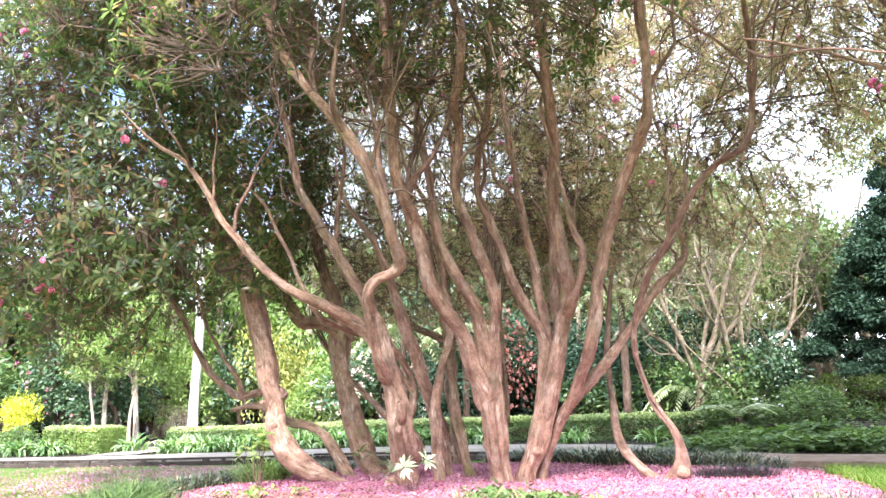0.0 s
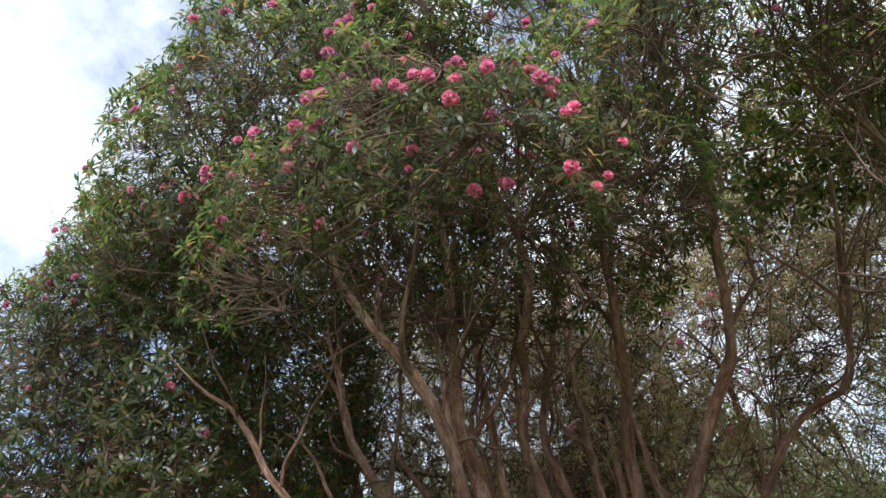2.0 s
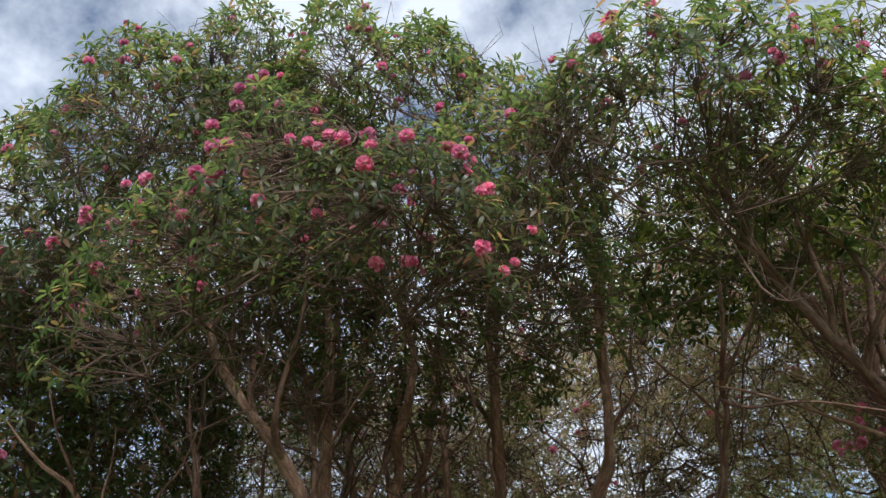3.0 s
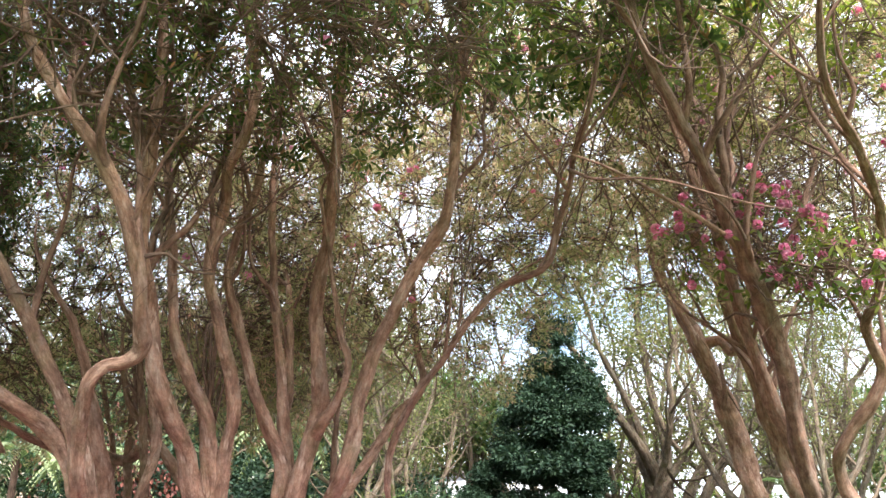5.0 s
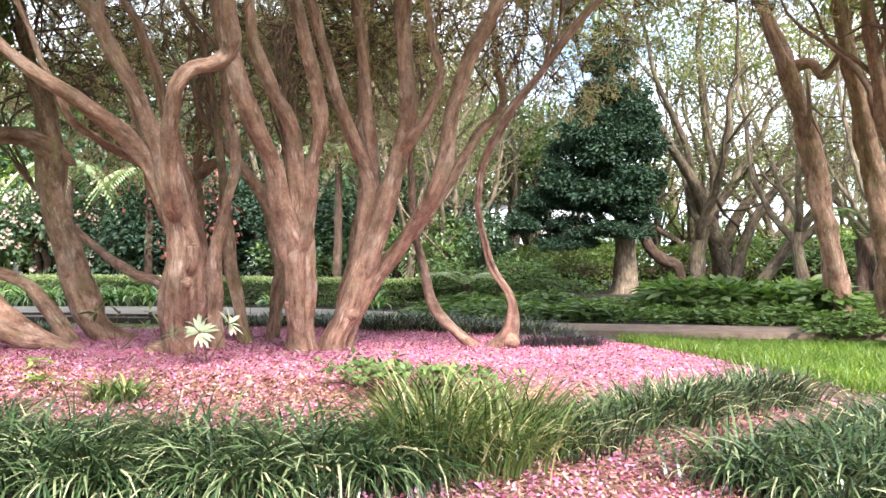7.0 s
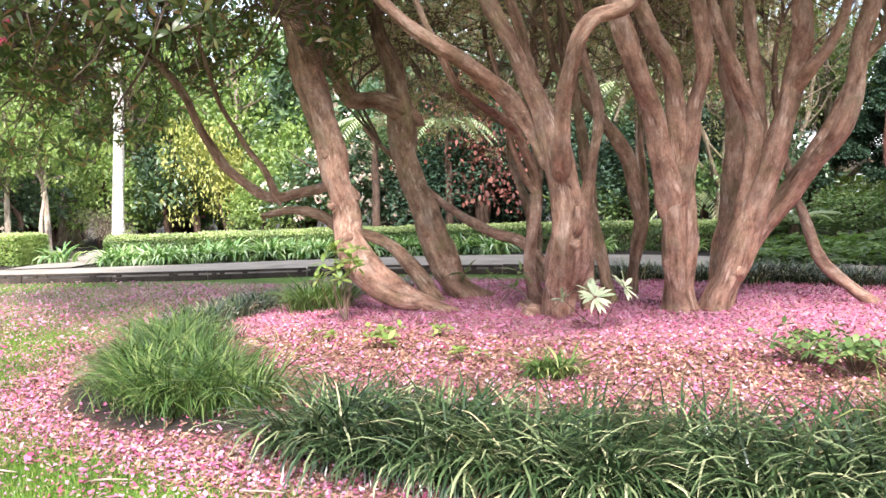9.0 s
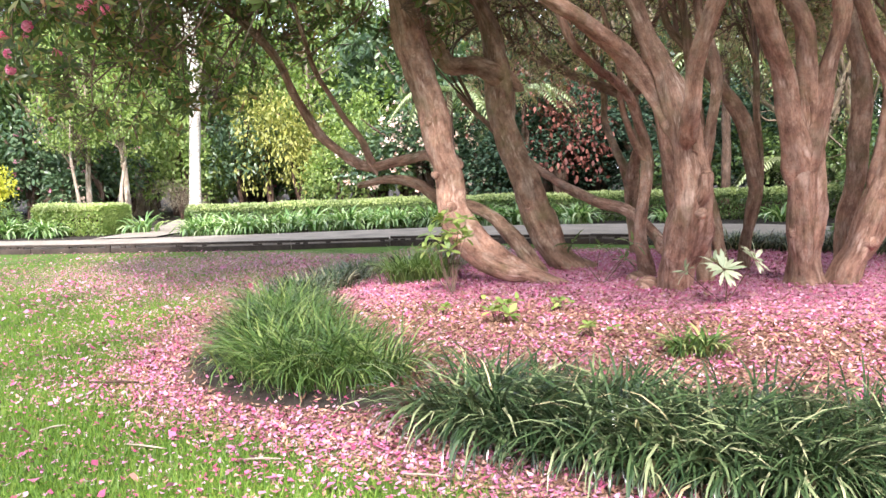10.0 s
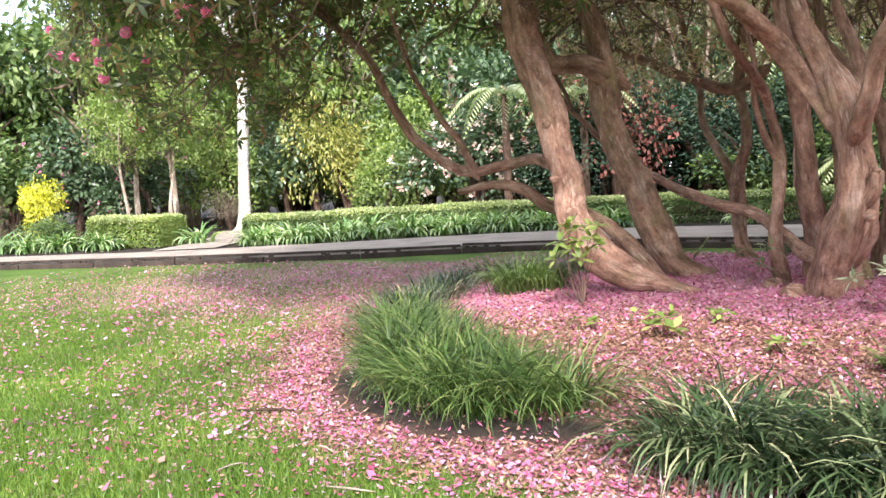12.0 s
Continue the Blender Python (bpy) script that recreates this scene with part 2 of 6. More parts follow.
CONCRETE = stone_mat("weathered concrete", [(0.3, (0.18, 0.152, 0.125)), (0.7, (0.33, 0.28, 0.235))], 1.6)
EARTH = stone_mat("trodden brown earth", [(0.3, (0.12, 0.08, 0.06)), (0.7, (0.26, 0.185, 0.145))], 4.0)
SLEEPER = stone_mat("dark wet timber", [(0.3, (0.02, 0.015, 0.012)), (0.7, (0.075, 0.055, 0.045))], 3.0)
SLEEPER_TOP = stone_mat("grey weathered timber", [(0.3, (0.09, 0.075, 0.065)), (0.7, (0.22, 0.19, 0.17))], 3.0)
RENDER_WALL = stone_mat("pale house wall", [(0.3, (0.6, 0.6, 0.62)), (0.7, (0.72, 0.72, 0.74))], 0.6)


def ground_mat():
    """Lawn, petal-strewn mulch and soil, told apart by the sheet's own weights."""
    m, nt, b = shader("garden ground", 0.9, 0.15)

    def weight(name):
        a = nt.nodes.new("ShaderNodeAttribute")
        a.attribute_name = name
        return a.outputs["Fac"]

    lawn = ramp(nt, noise_tex(nt, 1.2, 5), [(0.3, (0.05, 0.095, 0.016)), (0.55, (0.085, 0.145, 0.025)), (0.75, (0.16, 0.18, 0.055))])
    lawn = mix_col(nt, 0.6, lawn, ramp(nt, noise_tex(nt, 60, 4, 0.7), [(0.3, (0.45, 0.45, 0.4)), (0.7, (1.2, 1.2, 1.1))]), "MULTIPLY")
    chips = ramp(nt, noise_tex(nt, 55, 7, 0.8), [(0.32, (0.07, 0.037, 0.028)), (0.5, (0.22, 0.12, 0.088)), (0.7, (0.4, 0.265, 0.205))])
    fallen = ramp(nt, noise_tex(nt, 60, 6, 0.75), [(0.33, (0.38, 0.12, 0.19)), (0.52, (0.56, 0.24, 0.34)), (0.7, (0.68, 0.42, 0.5))])
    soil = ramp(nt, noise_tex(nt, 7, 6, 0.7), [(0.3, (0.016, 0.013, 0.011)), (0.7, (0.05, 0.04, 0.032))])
    spots = noise_tex(nt, 26, 5, 0.75)
    add = nt.nodes.new("ShaderNodeMath")
    nt.links.new(spots, add.inputs[0])
    nt.links.new(weight("petals"), add.inputs[1])
    cover = ramp(nt, add.outputs[0], [(0.86, (0, 0, 0)), (0.96, (1, 1, 1))])
    col = mix_col(nt, weight("bed"), lawn, chips)
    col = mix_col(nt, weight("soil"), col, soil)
    col = mix_col(nt, cover, col, fallen)
    nt.links.new(col, b.inputs["Base Color"])
    bump(nt, b, noise_tex(nt, 40, 6, 0.75), 0.8, 0.03)
    return m


GROUND = ground_mat()

# ---- mesh tools ----
rng = np.random.default_rng(7)


def make_mesh(name, verts, faces, mat, uv=None, smooth=False):
    """A mesh from arrays; all faces have the same number of corners."""
    verts, faces = np.asarray(verts, np.float32), np.asarray(faces, np.int32)
    me = bpy.data.meshes.new(name)
    me.vertices.add(len(verts))
    me.vertices.foreach_set("co", verts.ravel())
    me.loops.add(faces.size)
    me.loops.foreach_set("vertex_index", faces.ravel())
    me.polygons.add(len(faces))
    me.polygons.foreach_set("loop_start", np.arange(0, faces.size, faces.shape[1], dtype=np.int32))
    if uv is not None:
        layer = me.uv_layers.new(name="UVMap")
        layer.data.foreach_set("uv", np.asarray(uv, np.float32)[faces.ravel()].ravel())
    me.update(calc_edges=True)
    if smooth:
        me.polygons.foreach_set("use_smooth", np.ones(len(faces), bool))
    if mat:
        me.materials.append(mat)
    return me


def part(name, me, parent, label=""):
    ob = new(name, me)
    ob.parent = parent
    return tagged(ob, label) if label else ob


def thing(name, loc, label, category, group="", kind=""):
    ob = new(name)
    ob.empty_display_size = 0.1
    ob.location = loc
    return tagged(ob, label, category, group, kind)


def smooth01(a, b, x):
    t = np.clip((x - a) / (b - a), 0, 1)
    return t * t * (3 - 2 * t)


def wobble(x, seed):
    """Smooth noise of one variable, about -1 to 1."""
    x = np.asarray(x, float) + seed * 17.31
    return 0.5 * np.sin(x) + 0.3 * np.sin(2.17 * x + 1.3) + 0.2 * np.sin(4.73 * x + 0.7)


def spline(pts, step):
    """A smooth run of points (x, y, z, r) through the given ones."""
    p = np.asarray(pts, float)
    p = np.vstack([2 * p[0] - p[1], p, 2 * p[-1] - p[-2]])
    out = []
    for a, b, c, d in zip(p, p[1:], p[2:], p[3:]):
        n = max(2, int(np.linalg.norm(c[:3] - b[:3]) / step))
        t = np.linspace(0, 1, n, endpoint=False)[:, None]
        out.append(0.5 * (2 * b + (c - a) * t + (2 * a - 5 * b + 4 * c - d) * t**2 + (3 * b - a - 3 * c + d) * t**3))
    out.append(p[-2][None])
    out = np.vstack(out)
    out[:, 3] = np.maximum(out[:, 3], 0.002)
    return out


def tube(run, sides=14, rough=0.12, seed=0, flare=0.0):
    """Verts, quads and uv of a limb round a run of points, fluted and uneven."""
    run = np.asarray(run, float)
    c, r = run[:, :3], run[:, 3]
    tan = np.gradient(c, axis=0)
    tan /= np.linalg.norm(tan, axis=1)[:, None] + 1e-9
    side = np.cross(tan[0], (0.31, 0.86, 0.4))
    frames = []
    for t in tan:
        side = side - t * (side @ t)
        side /= np.linalg.norm(side) + 1e-9
        frames.append(side)
    s = np.array(frames)
    q = np.cross(tan, s)
    along = np.r_[0, np.cumsum(np.linalg.norm(np.diff(c, axis=0), axis=1))]
    ang = np.linspace(0, 2 * np.pi, sides + 1)
    A, L = np.meshgrid(ang, along)
    twist = A + 0.5 * L
    shape = 1 + rough * (0.55 * np.sin(3 * twist + seed) + 0.35 * np.sin(5 * twist - 1.7 * L + 2 * seed) + 0.5 * wobble(3.1 * L + np.cos(A + seed), seed) + 0.3 * np.sin(2 * A + 7 * L + seed))
    rad = r[:, None] * shape
    if flare:
        rad = rad * (1 + flare * np.exp(-along / 0.16)[:, None] * (1 + 0.45 * np.sin(5 * A + seed)))
    v = c[:, None] + rad[..., None] * (np.cos(A)[..., None] * s[:, None] + np.sin(A)[..., None] * q[:, None])
    n, k = len(run), sides + 1
    i, j = np.meshgrid(np.arange(n - 1), np.arange(sides), indexing="ij")
    a = (i * k + j).ravel()
    faces = np.stack([a, a + 1, a + k + 1, a + k], 1)
    uv = np.stack([A * r.mean(), L], -1).reshape(-1, 2)
    return v.reshape(-1, 3), faces, uv


def join(pieces):
    """Several (verts, faces, uv) as one."""
    vs, fs, us, n = [], [], [], 0
    for v, f, u in pieces:
        vs.append(v), fs.append(np.asarray(f) + n), us.append(u)
        n += len(v)
    return np.vstack(vs), np.vstack(fs), np.vstack(us)


def rods(paths, radii, sides=3):
    """Many thin twigs at once: paths (n, m, 3), radii (n, m)."""
    n, m = paths.shape[:2]
    tan = np.gradient(paths, axis=1)
    tan /= np.linalg.norm(tan, axis=2)[..., None] + 1e-9
    s = np.cross(tan, np.array((0.3, 0.5, 0.81)))
    s /= np.linalg.norm(s, axis=2)[..., None] + 1e-9
    q = np.cross(tan, s)
    ang = np.linspace(0, 2 * np.pi, sides, endpoint=False)
    v = paths[:, :, None] + radii[:, :, None, None] * (np.cos(ang)[None, None, :, None] * s[:, :, None] + np.sin(ang)[None, None, :, None] * q[:, :, None])
    base = (np.arange(n) * m * sides)[:, None, None]
    ring = (np.arange(m - 1) * sides)[None, :, None]
    k = np.arange(sides)[None, None]
    k2 = (k + 1) % sides
    faces = np.stack([base + ring + k, base + ring + k2, base + ring + sides + k2, base + ring + sides + k], -1).reshape(-1, 4)
    along = np.broadcast_to(np.linspace(0, 0.6, m)[None, :, None], (n, m, sides))
    uv = np.stack([np.broadcast_to(ang * 0.02, (n, m, sides)), along], -1).reshape(-1, 2)
    return v.reshape(-1, 3), faces, uv


def unit(v):
    return v / (np.linalg.norm(v, axis=-1, keepdims=True) + 1e-9)


def sprout(p, way, r, length, rnd, rise=0.25, crook=0.3, tip=0.3):
    """A crooked branch that bends upwards as it grows."""
    n = max(3, int(length / 0.28))
    c, w, out = np.array(p, float), unit(np.array(way, float)), []
    for k in range(n + 1):
        out.append((*c, r * (1 - (1 - tip) * k / n)))
        w = unit(w + rnd.normal(0, crook, 3) + (0, 0, rise))
        c = c + w * length / n
    return np.array(out)


def leaves(base, way, up, length, width, droop=0.25, rnd=rng):
    """Leaf blades: six corners each, bent along their length."""
    n = len(base)
    way, length, width = unit(way), np.broadcast_to(length, n)[:, None], np.broadcast_to(width, n)[:, None]
    side = unit(np.cross(way, up))
    nor = np.cross(side, way)
    drop = droop * (0.6 + 0.8 * rnd.random((n, 1)))
    mid1 = base + way * length * 0.36 - nor * length * drop * 0.12
    mid2 = base + way * length * 0.72 - nor * length * drop * 0.45
    tip = base + way * length - nor * length * drop
    v = np.stack([base, mid1 - side * width * 0.46, mid1 + side * width * 0.46, mid2 - side * width * 0.4, mid2 + side * width * 0.4, tip], 1)
    f = np.array([[0, 2, 1], [1, 2, 4], [1, 4, 3], [3, 4, 5]])
    faces = (np.arange(n)[:, None, None] * 6 + f[None]).reshape(-1, 3)
    return v.reshape(-1, 3), faces


def chips(base, way, up, length, width, rnd=rng):
    """Plain folded leaves of two faces, for things far off."""
    n = len(base)
    way, length, width = unit(way), np.broadcast_to(length, n)[:, None], np.broadcast_to(width, n)[:, None]
    side = unit(np.cross(way, up))
    nor = np.cross(side, way)
    mid = base + way * length * 0.45
    v = np.stack([base, mid + side * width * 0.5, base + way * length - nor * length * 0.2, mid - side * width * 0.5], 1)
    k = np.arange(n)[:, None] * 4
    return v.reshape(-1, 3), np.vstack([k + [0, 1, 2], k + [0, 2, 3]])


def rosettes(centre, axis, count, length, width, spread=(0.7, 1.75), droop=0.3, rnd=rng):
    """Whorls of leaves round shoot tips."""
    n = len(centre)
    axis = unit(axis)
    a = unit(np.cross(axis, np.array((0.37, 0.21, 0.9)) + 0.01))
    b = np.cross(axis, a)
    phi = rnd.random((n, 1)) * 6.28 + np.arange(count)[None] * 2.4
    th = rnd.uniform(spread[0], spread[1], (n, count))
    way = np.cos(th)[..., None] * axis[:, None] + np.sin(th)[..., None] * (np.cos(phi)[..., None] * a[:, None] + np.sin(phi)[..., None] * b[:, None])
    base = np.repeat(centre, count, 0) + way.reshape(-1, 3) * 0.012
    L = length * rnd.uniform(0.7, 1.2, n * count)
    return leaves(base, way.reshape(-1, 3), np.repeat(axis, count, 0) + (0, 0, 0.3), L, L * width / length, droop, rnd)


def ball_dirs(n, low=-0.3, rnd=rng):
    """Directions spread over a ball above the given height."""
    z = rnd.uniform(low, 1, n)
    p = rnd.random(n) * 2 * np.pi
    s = np.sqrt(1 - z * z)
    return np.stack([s * np.cos(p), s * np.sin(p), z], 1)


# ---- the lie of the land ----
PATH_EDGE = [(-40, 6.2), (-30, 8.9), (-21.3, 11.2), (-17.2, 12.3), (-13.75, 13.5), (-11.2, 14.9), (-8.5, 15.6), (-5.9, 15.5), (-3.2, 14.9), (-1.4, 14.5), (0.2, 14.6), (3.5, 14.9), (9, 15.8), (40, 19)]
EX, EY = np.array(PATH_EDGE).T
BED = np.array([(-9.9, 11.2), (-9.5, 9.2), (-8.8, 7.3), (-7.4, 5.3), (-6.3, 4.75), (-5.2, 4.65), (-4.8, 4.5), (-3.7, 4.4), (-2.3, 4.45), (-1.3, 4.9), (-0.3, 5.5), (0.6, 6.5), (1.4, 8.2), (1.0, 10), (0.2, 12), (-0.4, 13.6), (-3, 13.9), (-6, 14.4), (-9, 13.8)])
BED_RIGHT = np.array([(-1.6, 4.2), (0.4, 3.9), (2.2, 5.6), (2.9, 7.6), (1.6, 8.4), (0.5, 6.6), (-0.5, 5.6)])


def inside(poly, x, y):
    """Signed distance to the outline, above 0 inside."""
    x, y = np.asarray(x, float), np.asarray(y, float)
    best, odd = np.full(x.shape, 1e9), np.zeros(x.shape, bool)
    for (ax, ay), (bx, by) in zip(poly, np.roll(poly, -1, 0)):
        dx, dy = bx - ax, by - ay
        t = np.clip(((x - ax) * dx + (y - ay) * dy) / (dx * dx + dy * dy), 0, 1)
        best = np.minimum(best, np.hypot(x - ax - t * dx, y - ay - t * dy))
        odd ^= ((ay > y) != (by > y)) & (x < dx * (y - ay) / (dy if dy else 1e-9) + ax)
    return np.where(odd, best, -best)


def dark_band(x, y):
    """Dark band of bare ground along the foot of the fine-leaved clumps."""
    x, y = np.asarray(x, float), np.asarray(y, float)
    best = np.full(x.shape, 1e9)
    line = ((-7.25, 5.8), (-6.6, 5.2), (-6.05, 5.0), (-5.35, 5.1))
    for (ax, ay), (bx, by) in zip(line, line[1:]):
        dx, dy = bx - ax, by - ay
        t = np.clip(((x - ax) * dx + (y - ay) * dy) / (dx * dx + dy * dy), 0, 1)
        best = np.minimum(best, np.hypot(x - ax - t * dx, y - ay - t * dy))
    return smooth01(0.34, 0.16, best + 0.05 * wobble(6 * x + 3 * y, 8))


def land(x, y):
    """Height of the ground."""
    x, y = np.asarray(x, float), np.asarray(y, float)
    mound = 0.2 * (1 - smooth01(2.6, 5.4, np.hypot((x + 3.6) / 1.15, y - 9.9)))
    past = y - np.interp(x, EX, EY)
    return mound + 0.13 * (1 - 0.5 * smooth01(-4.5, -1.5, x)) * smooth01(0.15, 0.7, past) + 0.3 * smooth01(13, 25, y) * smooth01(-5.5, -1, x) + 0.02 * wobble(0.9 * x + 0.4 * y, 1) * wobble(0.8 * y, 2)

# ---- ground, path and edging ----
gx = np.unique(np.concatenate([np.linspace(-400, -34, 14), np.arange(-34, -11, 0.6), np.arange(-11, 4, 0.14), np.arange(4, 14, 0.6), np.linspace(14, 400, 16)]))
gy = np.unique(np.concatenate([np.linspace(-400, -6, 14), np.arange(-6, 2.4, 0.6), np.arange(2.4, 15.6, 0.14), np.arange(15.6, 34, 0.6), np.linspace(34, 600, 18)]))
X, Y = np.meshgrid(gx, gy)
Z = land(X, Y)
k = len(gx)
i, j = np.meshgrid(np.arange(len(gy) - 1), np.arange(k - 1), indexing="ij")
a = (i * k + j).ravel()
me = make_mesh("ground", np.stack([X, Y, Z], -1).reshape(-1, 3), np.stack([a, a + 1, a + k + 1, a + k], 1), GROUND, smooth=True)
d_bed = np.maximum(inside(BED, X, Y), inside(BED_RIGHT, X, Y)).ravel()
edge = 0.12 * wobble(3.1 * X, 3).ravel() + 0.12 * wobble(2.7 * Y, 4).ravel()
past = (Y - np.interp(X, EX, EY)).ravel()
w_bed = smooth01(-0.5, 0.1, d_bed + edge)
bare = dark_band(X, Y).ravel()
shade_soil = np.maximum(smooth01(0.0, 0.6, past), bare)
w_pet = np.where(d_bed > 0, 0.25 + 0.24 * smooth01(6.4, 9.0, Y.ravel()), np.maximum(0.36 * np.exp(np.minimum(d_bed + 0.25, 0) / 0.6), 0.4 * (1 - smooth01(2.5, 8.5, np.hypot(X.ravel() + 11.5, 1.3 * (Y.ravel() - 10)))))) * (1 - smooth01(0, 0.4, past)) * (1 - 0.7 * bare)
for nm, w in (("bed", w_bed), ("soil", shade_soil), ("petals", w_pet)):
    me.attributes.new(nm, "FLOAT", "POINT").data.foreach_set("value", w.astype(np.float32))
tagged(new("ground", me), "green lawn strewn with pink petals round a mulched bed", "ground", kind="structure")


def offset_line(line, off):
    p = np.asarray(line, float)
    t = unit(np.gradient(p, axis=0))
    return p + off * np.stack([-t[:, 1], t[:, 0]], 1)


fine_x = np.linspace(-40, 40, 130)
edge_line = np.stack([fine_x, np.interp(fine_x, EX, EY)], 1)
for _ in range(3):
    edge_line[1:-1] = (edge_line[:-2] + 2 * edge_line[1:-1] + edge_line[2:]) / 4
path_wide = np.interp(fine_x, (-40, -22, -18, -14, -10, -6, -3.5, -2, 40), (1.6, 1.6, 1.8, 2.5, 3.2, 3.1, 2.0, 1.3, 1.15))
near = offset_line(edge_line, 0.1)
far = near + path_wide[:, None] * unit(offset_line(edge_line, 1) - edge_line)
lvl = land(near[:, 0], near[:, 1] + 0.9) + 0.012
rows = [np.column_stack([near, lvl - 0.25]), np.column_stack([near, lvl - 0.01]), np.column_stack([near + 0.02 * (far - near), lvl])]
for f in (0.1, 0.3, 0.5, 0.7, 0.97):
    p = near + f * (far - near)
    rows.append(np.column_stack([p, np.maximum(land(p[:, 0], p[:, 1]) + 0.025, lvl)]))
rows += [np.column_stack([far, lvl - 0.01]), np.column_stack([far, lvl - 0.25])]
v = np.stack(rows, 1)
n, m = v.shape[:2]
i, j = np.meshgrid(np.arange(n - 1), np.arange(m - 1), indexing="ij")
a = (i * m + j).ravel()
quads = np.stack([a, a + 1, a + m + 1, a + m], 1)[:, ::-1]
paved = fine_x[i.ravel()] < -2.5
tagged(new("path", make_mesh("path", v.reshape(-1, 3), quads[paved], CONCRETE)), "pale weathered concrete garden path curving behind the bed", "path", kind="structure")
tagged(new("path_earth", make_mesh("path_earth", v.reshape(-1, 3), quads[~paved], EARTH)), "trodden brown earth path beside the long grass", "path", kind="structure")


entry = spline([(-18.7, 14.0, 0, 1), (-19.3, 15.2, 0, 1), (-19.9, 16.3, 0, 1), (-21.2, 18.2, 0, 1), (-23.4, 20.6, 0, 1)], 0.3)[:, :2]
sides = [offset_line(entry, o) for o in (0.75, 0.4, 0.0, -0.4, -0.75)]
v = np.stack([np.column_stack([q, land(q[:, 0], q[:, 1]) + 0.035]) for q in sides], 1)
n, m = v.shape[:2]
i, j = np.meshgrid(np.arange(n - 1), np.arange(m - 1), indexing="ij")
a = (i * m + j).ravel()
tagged(new("path_entry", make_mesh("path_entry", v.reshape(-1, 3), np.stack([a, a + m, a + m + 1, a + 1], 1), CONCRETE)), "narrow pale gravel entry between the hedges", "path", kind="structure")


def box(size, bevel=0.01):
    bm = bmesh.new()
    bmesh.ops.create_cube(bm, size=1)
    bmesh.ops.scale(bm, vec=size, verts=bm.verts)
    bmesh.ops.bevel(bm, geom=bm.edges[:], offset=bevel, segments=1, affect="EDGES")
    me = bpy.data.meshes.new("board")
    bm.to_mesh(me)
    bm.free()
    return me


edging = thing("path_edging", (-16, 12.5, 0), "low dark timber edging along the lawn's far side", "edging")
low_board, spacer_block, rail_board = box((1.9, 0.08, 0.14)), box((0.09, 0.05, 0.035), 0.004), box((1.915, 0.07, 0.045), 0.006)
low_board.materials.append(SLEEPER), spacer_block.materials.append(SLEEPER), rail_board.materials.append(SLEEPER)
run = edge_line[(edge_line[:, 0] > -36) & (edge_line[:, 0] < -3.4)]
dist = np.r_[0, np.cumsum(np.linalg.norm(np.diff(run, axis=0), axis=1))]
for s in np.arange(0.95, dist[-1] - 0.9, 1.93):
    x, y = np.interp(s, dist, run[:, 0]), np.interp(s, dist, run[:, 1])
    x2, y2 = np.interp(s + 0.5, dist, run[:, 0]), np.interp(s + 0.5, dist, run[:, 1])
    turn = math.degrees(math.atan2(y2 - y, x2 - x))
    gz = float(land(x, y - 0.1))
    for nm, bd, off, z in (("low_board", low_board, 0.0, 0.03), ("rail_board", rail_board, 0.02, 0.157), *[("spacer_block", spacer_block, 0.01, 0.117)] * 4):
        ob = part(nm, bd, edging)
        slide = random.uniform(-0.9, 0.9) if bd is spacer_block else 0.0
        ob.matrix_basis = pose(-edging.location.x, -edging.location.y, 0) @ pose(x, y, gz + z + random.uniform(-0.006, 0.006), 0, 0, turn) @ Matrix.Translation((slide, off, 0))

# ---- the grove of old rhododendrons ----
STEMS = {}


def limb(tree, name, *pts):
    """One limb of a tree: (x, y, z, radius) from its foot to its tip."""
    STEMS.setdefault(tree, []).append((name, [tuple(p) for p in pts]))


limb("a", "trunk", (-5.68, 8.99, 0.12, 0.07), (-6.04, 9.04, 0.26, 0.12), (-6.40, 8.96, 0.39, 0.165), (-6.74, 8.90, 0.67, 0.2), (-6.88, 8.84, 0.95, 0.187), (-6.92, 8.85, 1.31, 0.169), (-6.94, 8.76, 1.67, 0.167), (-7.03, 8.74, 2.09, 0.175), (-7.24, 8.79, 2.65, 0.18), (-7.27, 8.69, 3.06, 0.17), (-7.5, 8.6, 3.6, 0.14), (-7.9, 8.3, 4.3, 0.11), (-8.3, 8.0, 5.0, 0.08), (-8.6, 7.8, 5.8, 0.04))
limb("a", "limb", (-6.95, 9.0, 1.45, 0.12), (-7.53, 9.45, 1.58, 0.085), (-8.04, 9.58, 1.53, 0.082), (-8.40, 9.54, 1.48, 0.083), (-8.76, 9.52, 1.60, 0.084), (-9.08, 9.47, 1.84, 0.078), (-9.26, 9.41, 2.11, 0.078), (-9.38, 9.28, 2.50, 0.075), (-9.57, 9.20, 2.89, 0.068), (-9.96, 9.20, 3.26, 0.062), (-10.38, 9.13, 3.79, 0.05), (-10.8, 9.0, 4.4, 0.025))
limb("a", "limb", (-8.38, 9.55, 1.5, 0.06), (-8.53, 9.52, 1.78, 0.05), (-8.72, 9.42, 2.09, 0.046), (-8.92, 9.33, 2.48, 0.042), (-9.08, 9.25, 2.9, 0.036), (-9.2, 9.2, 3.4, 0.03))
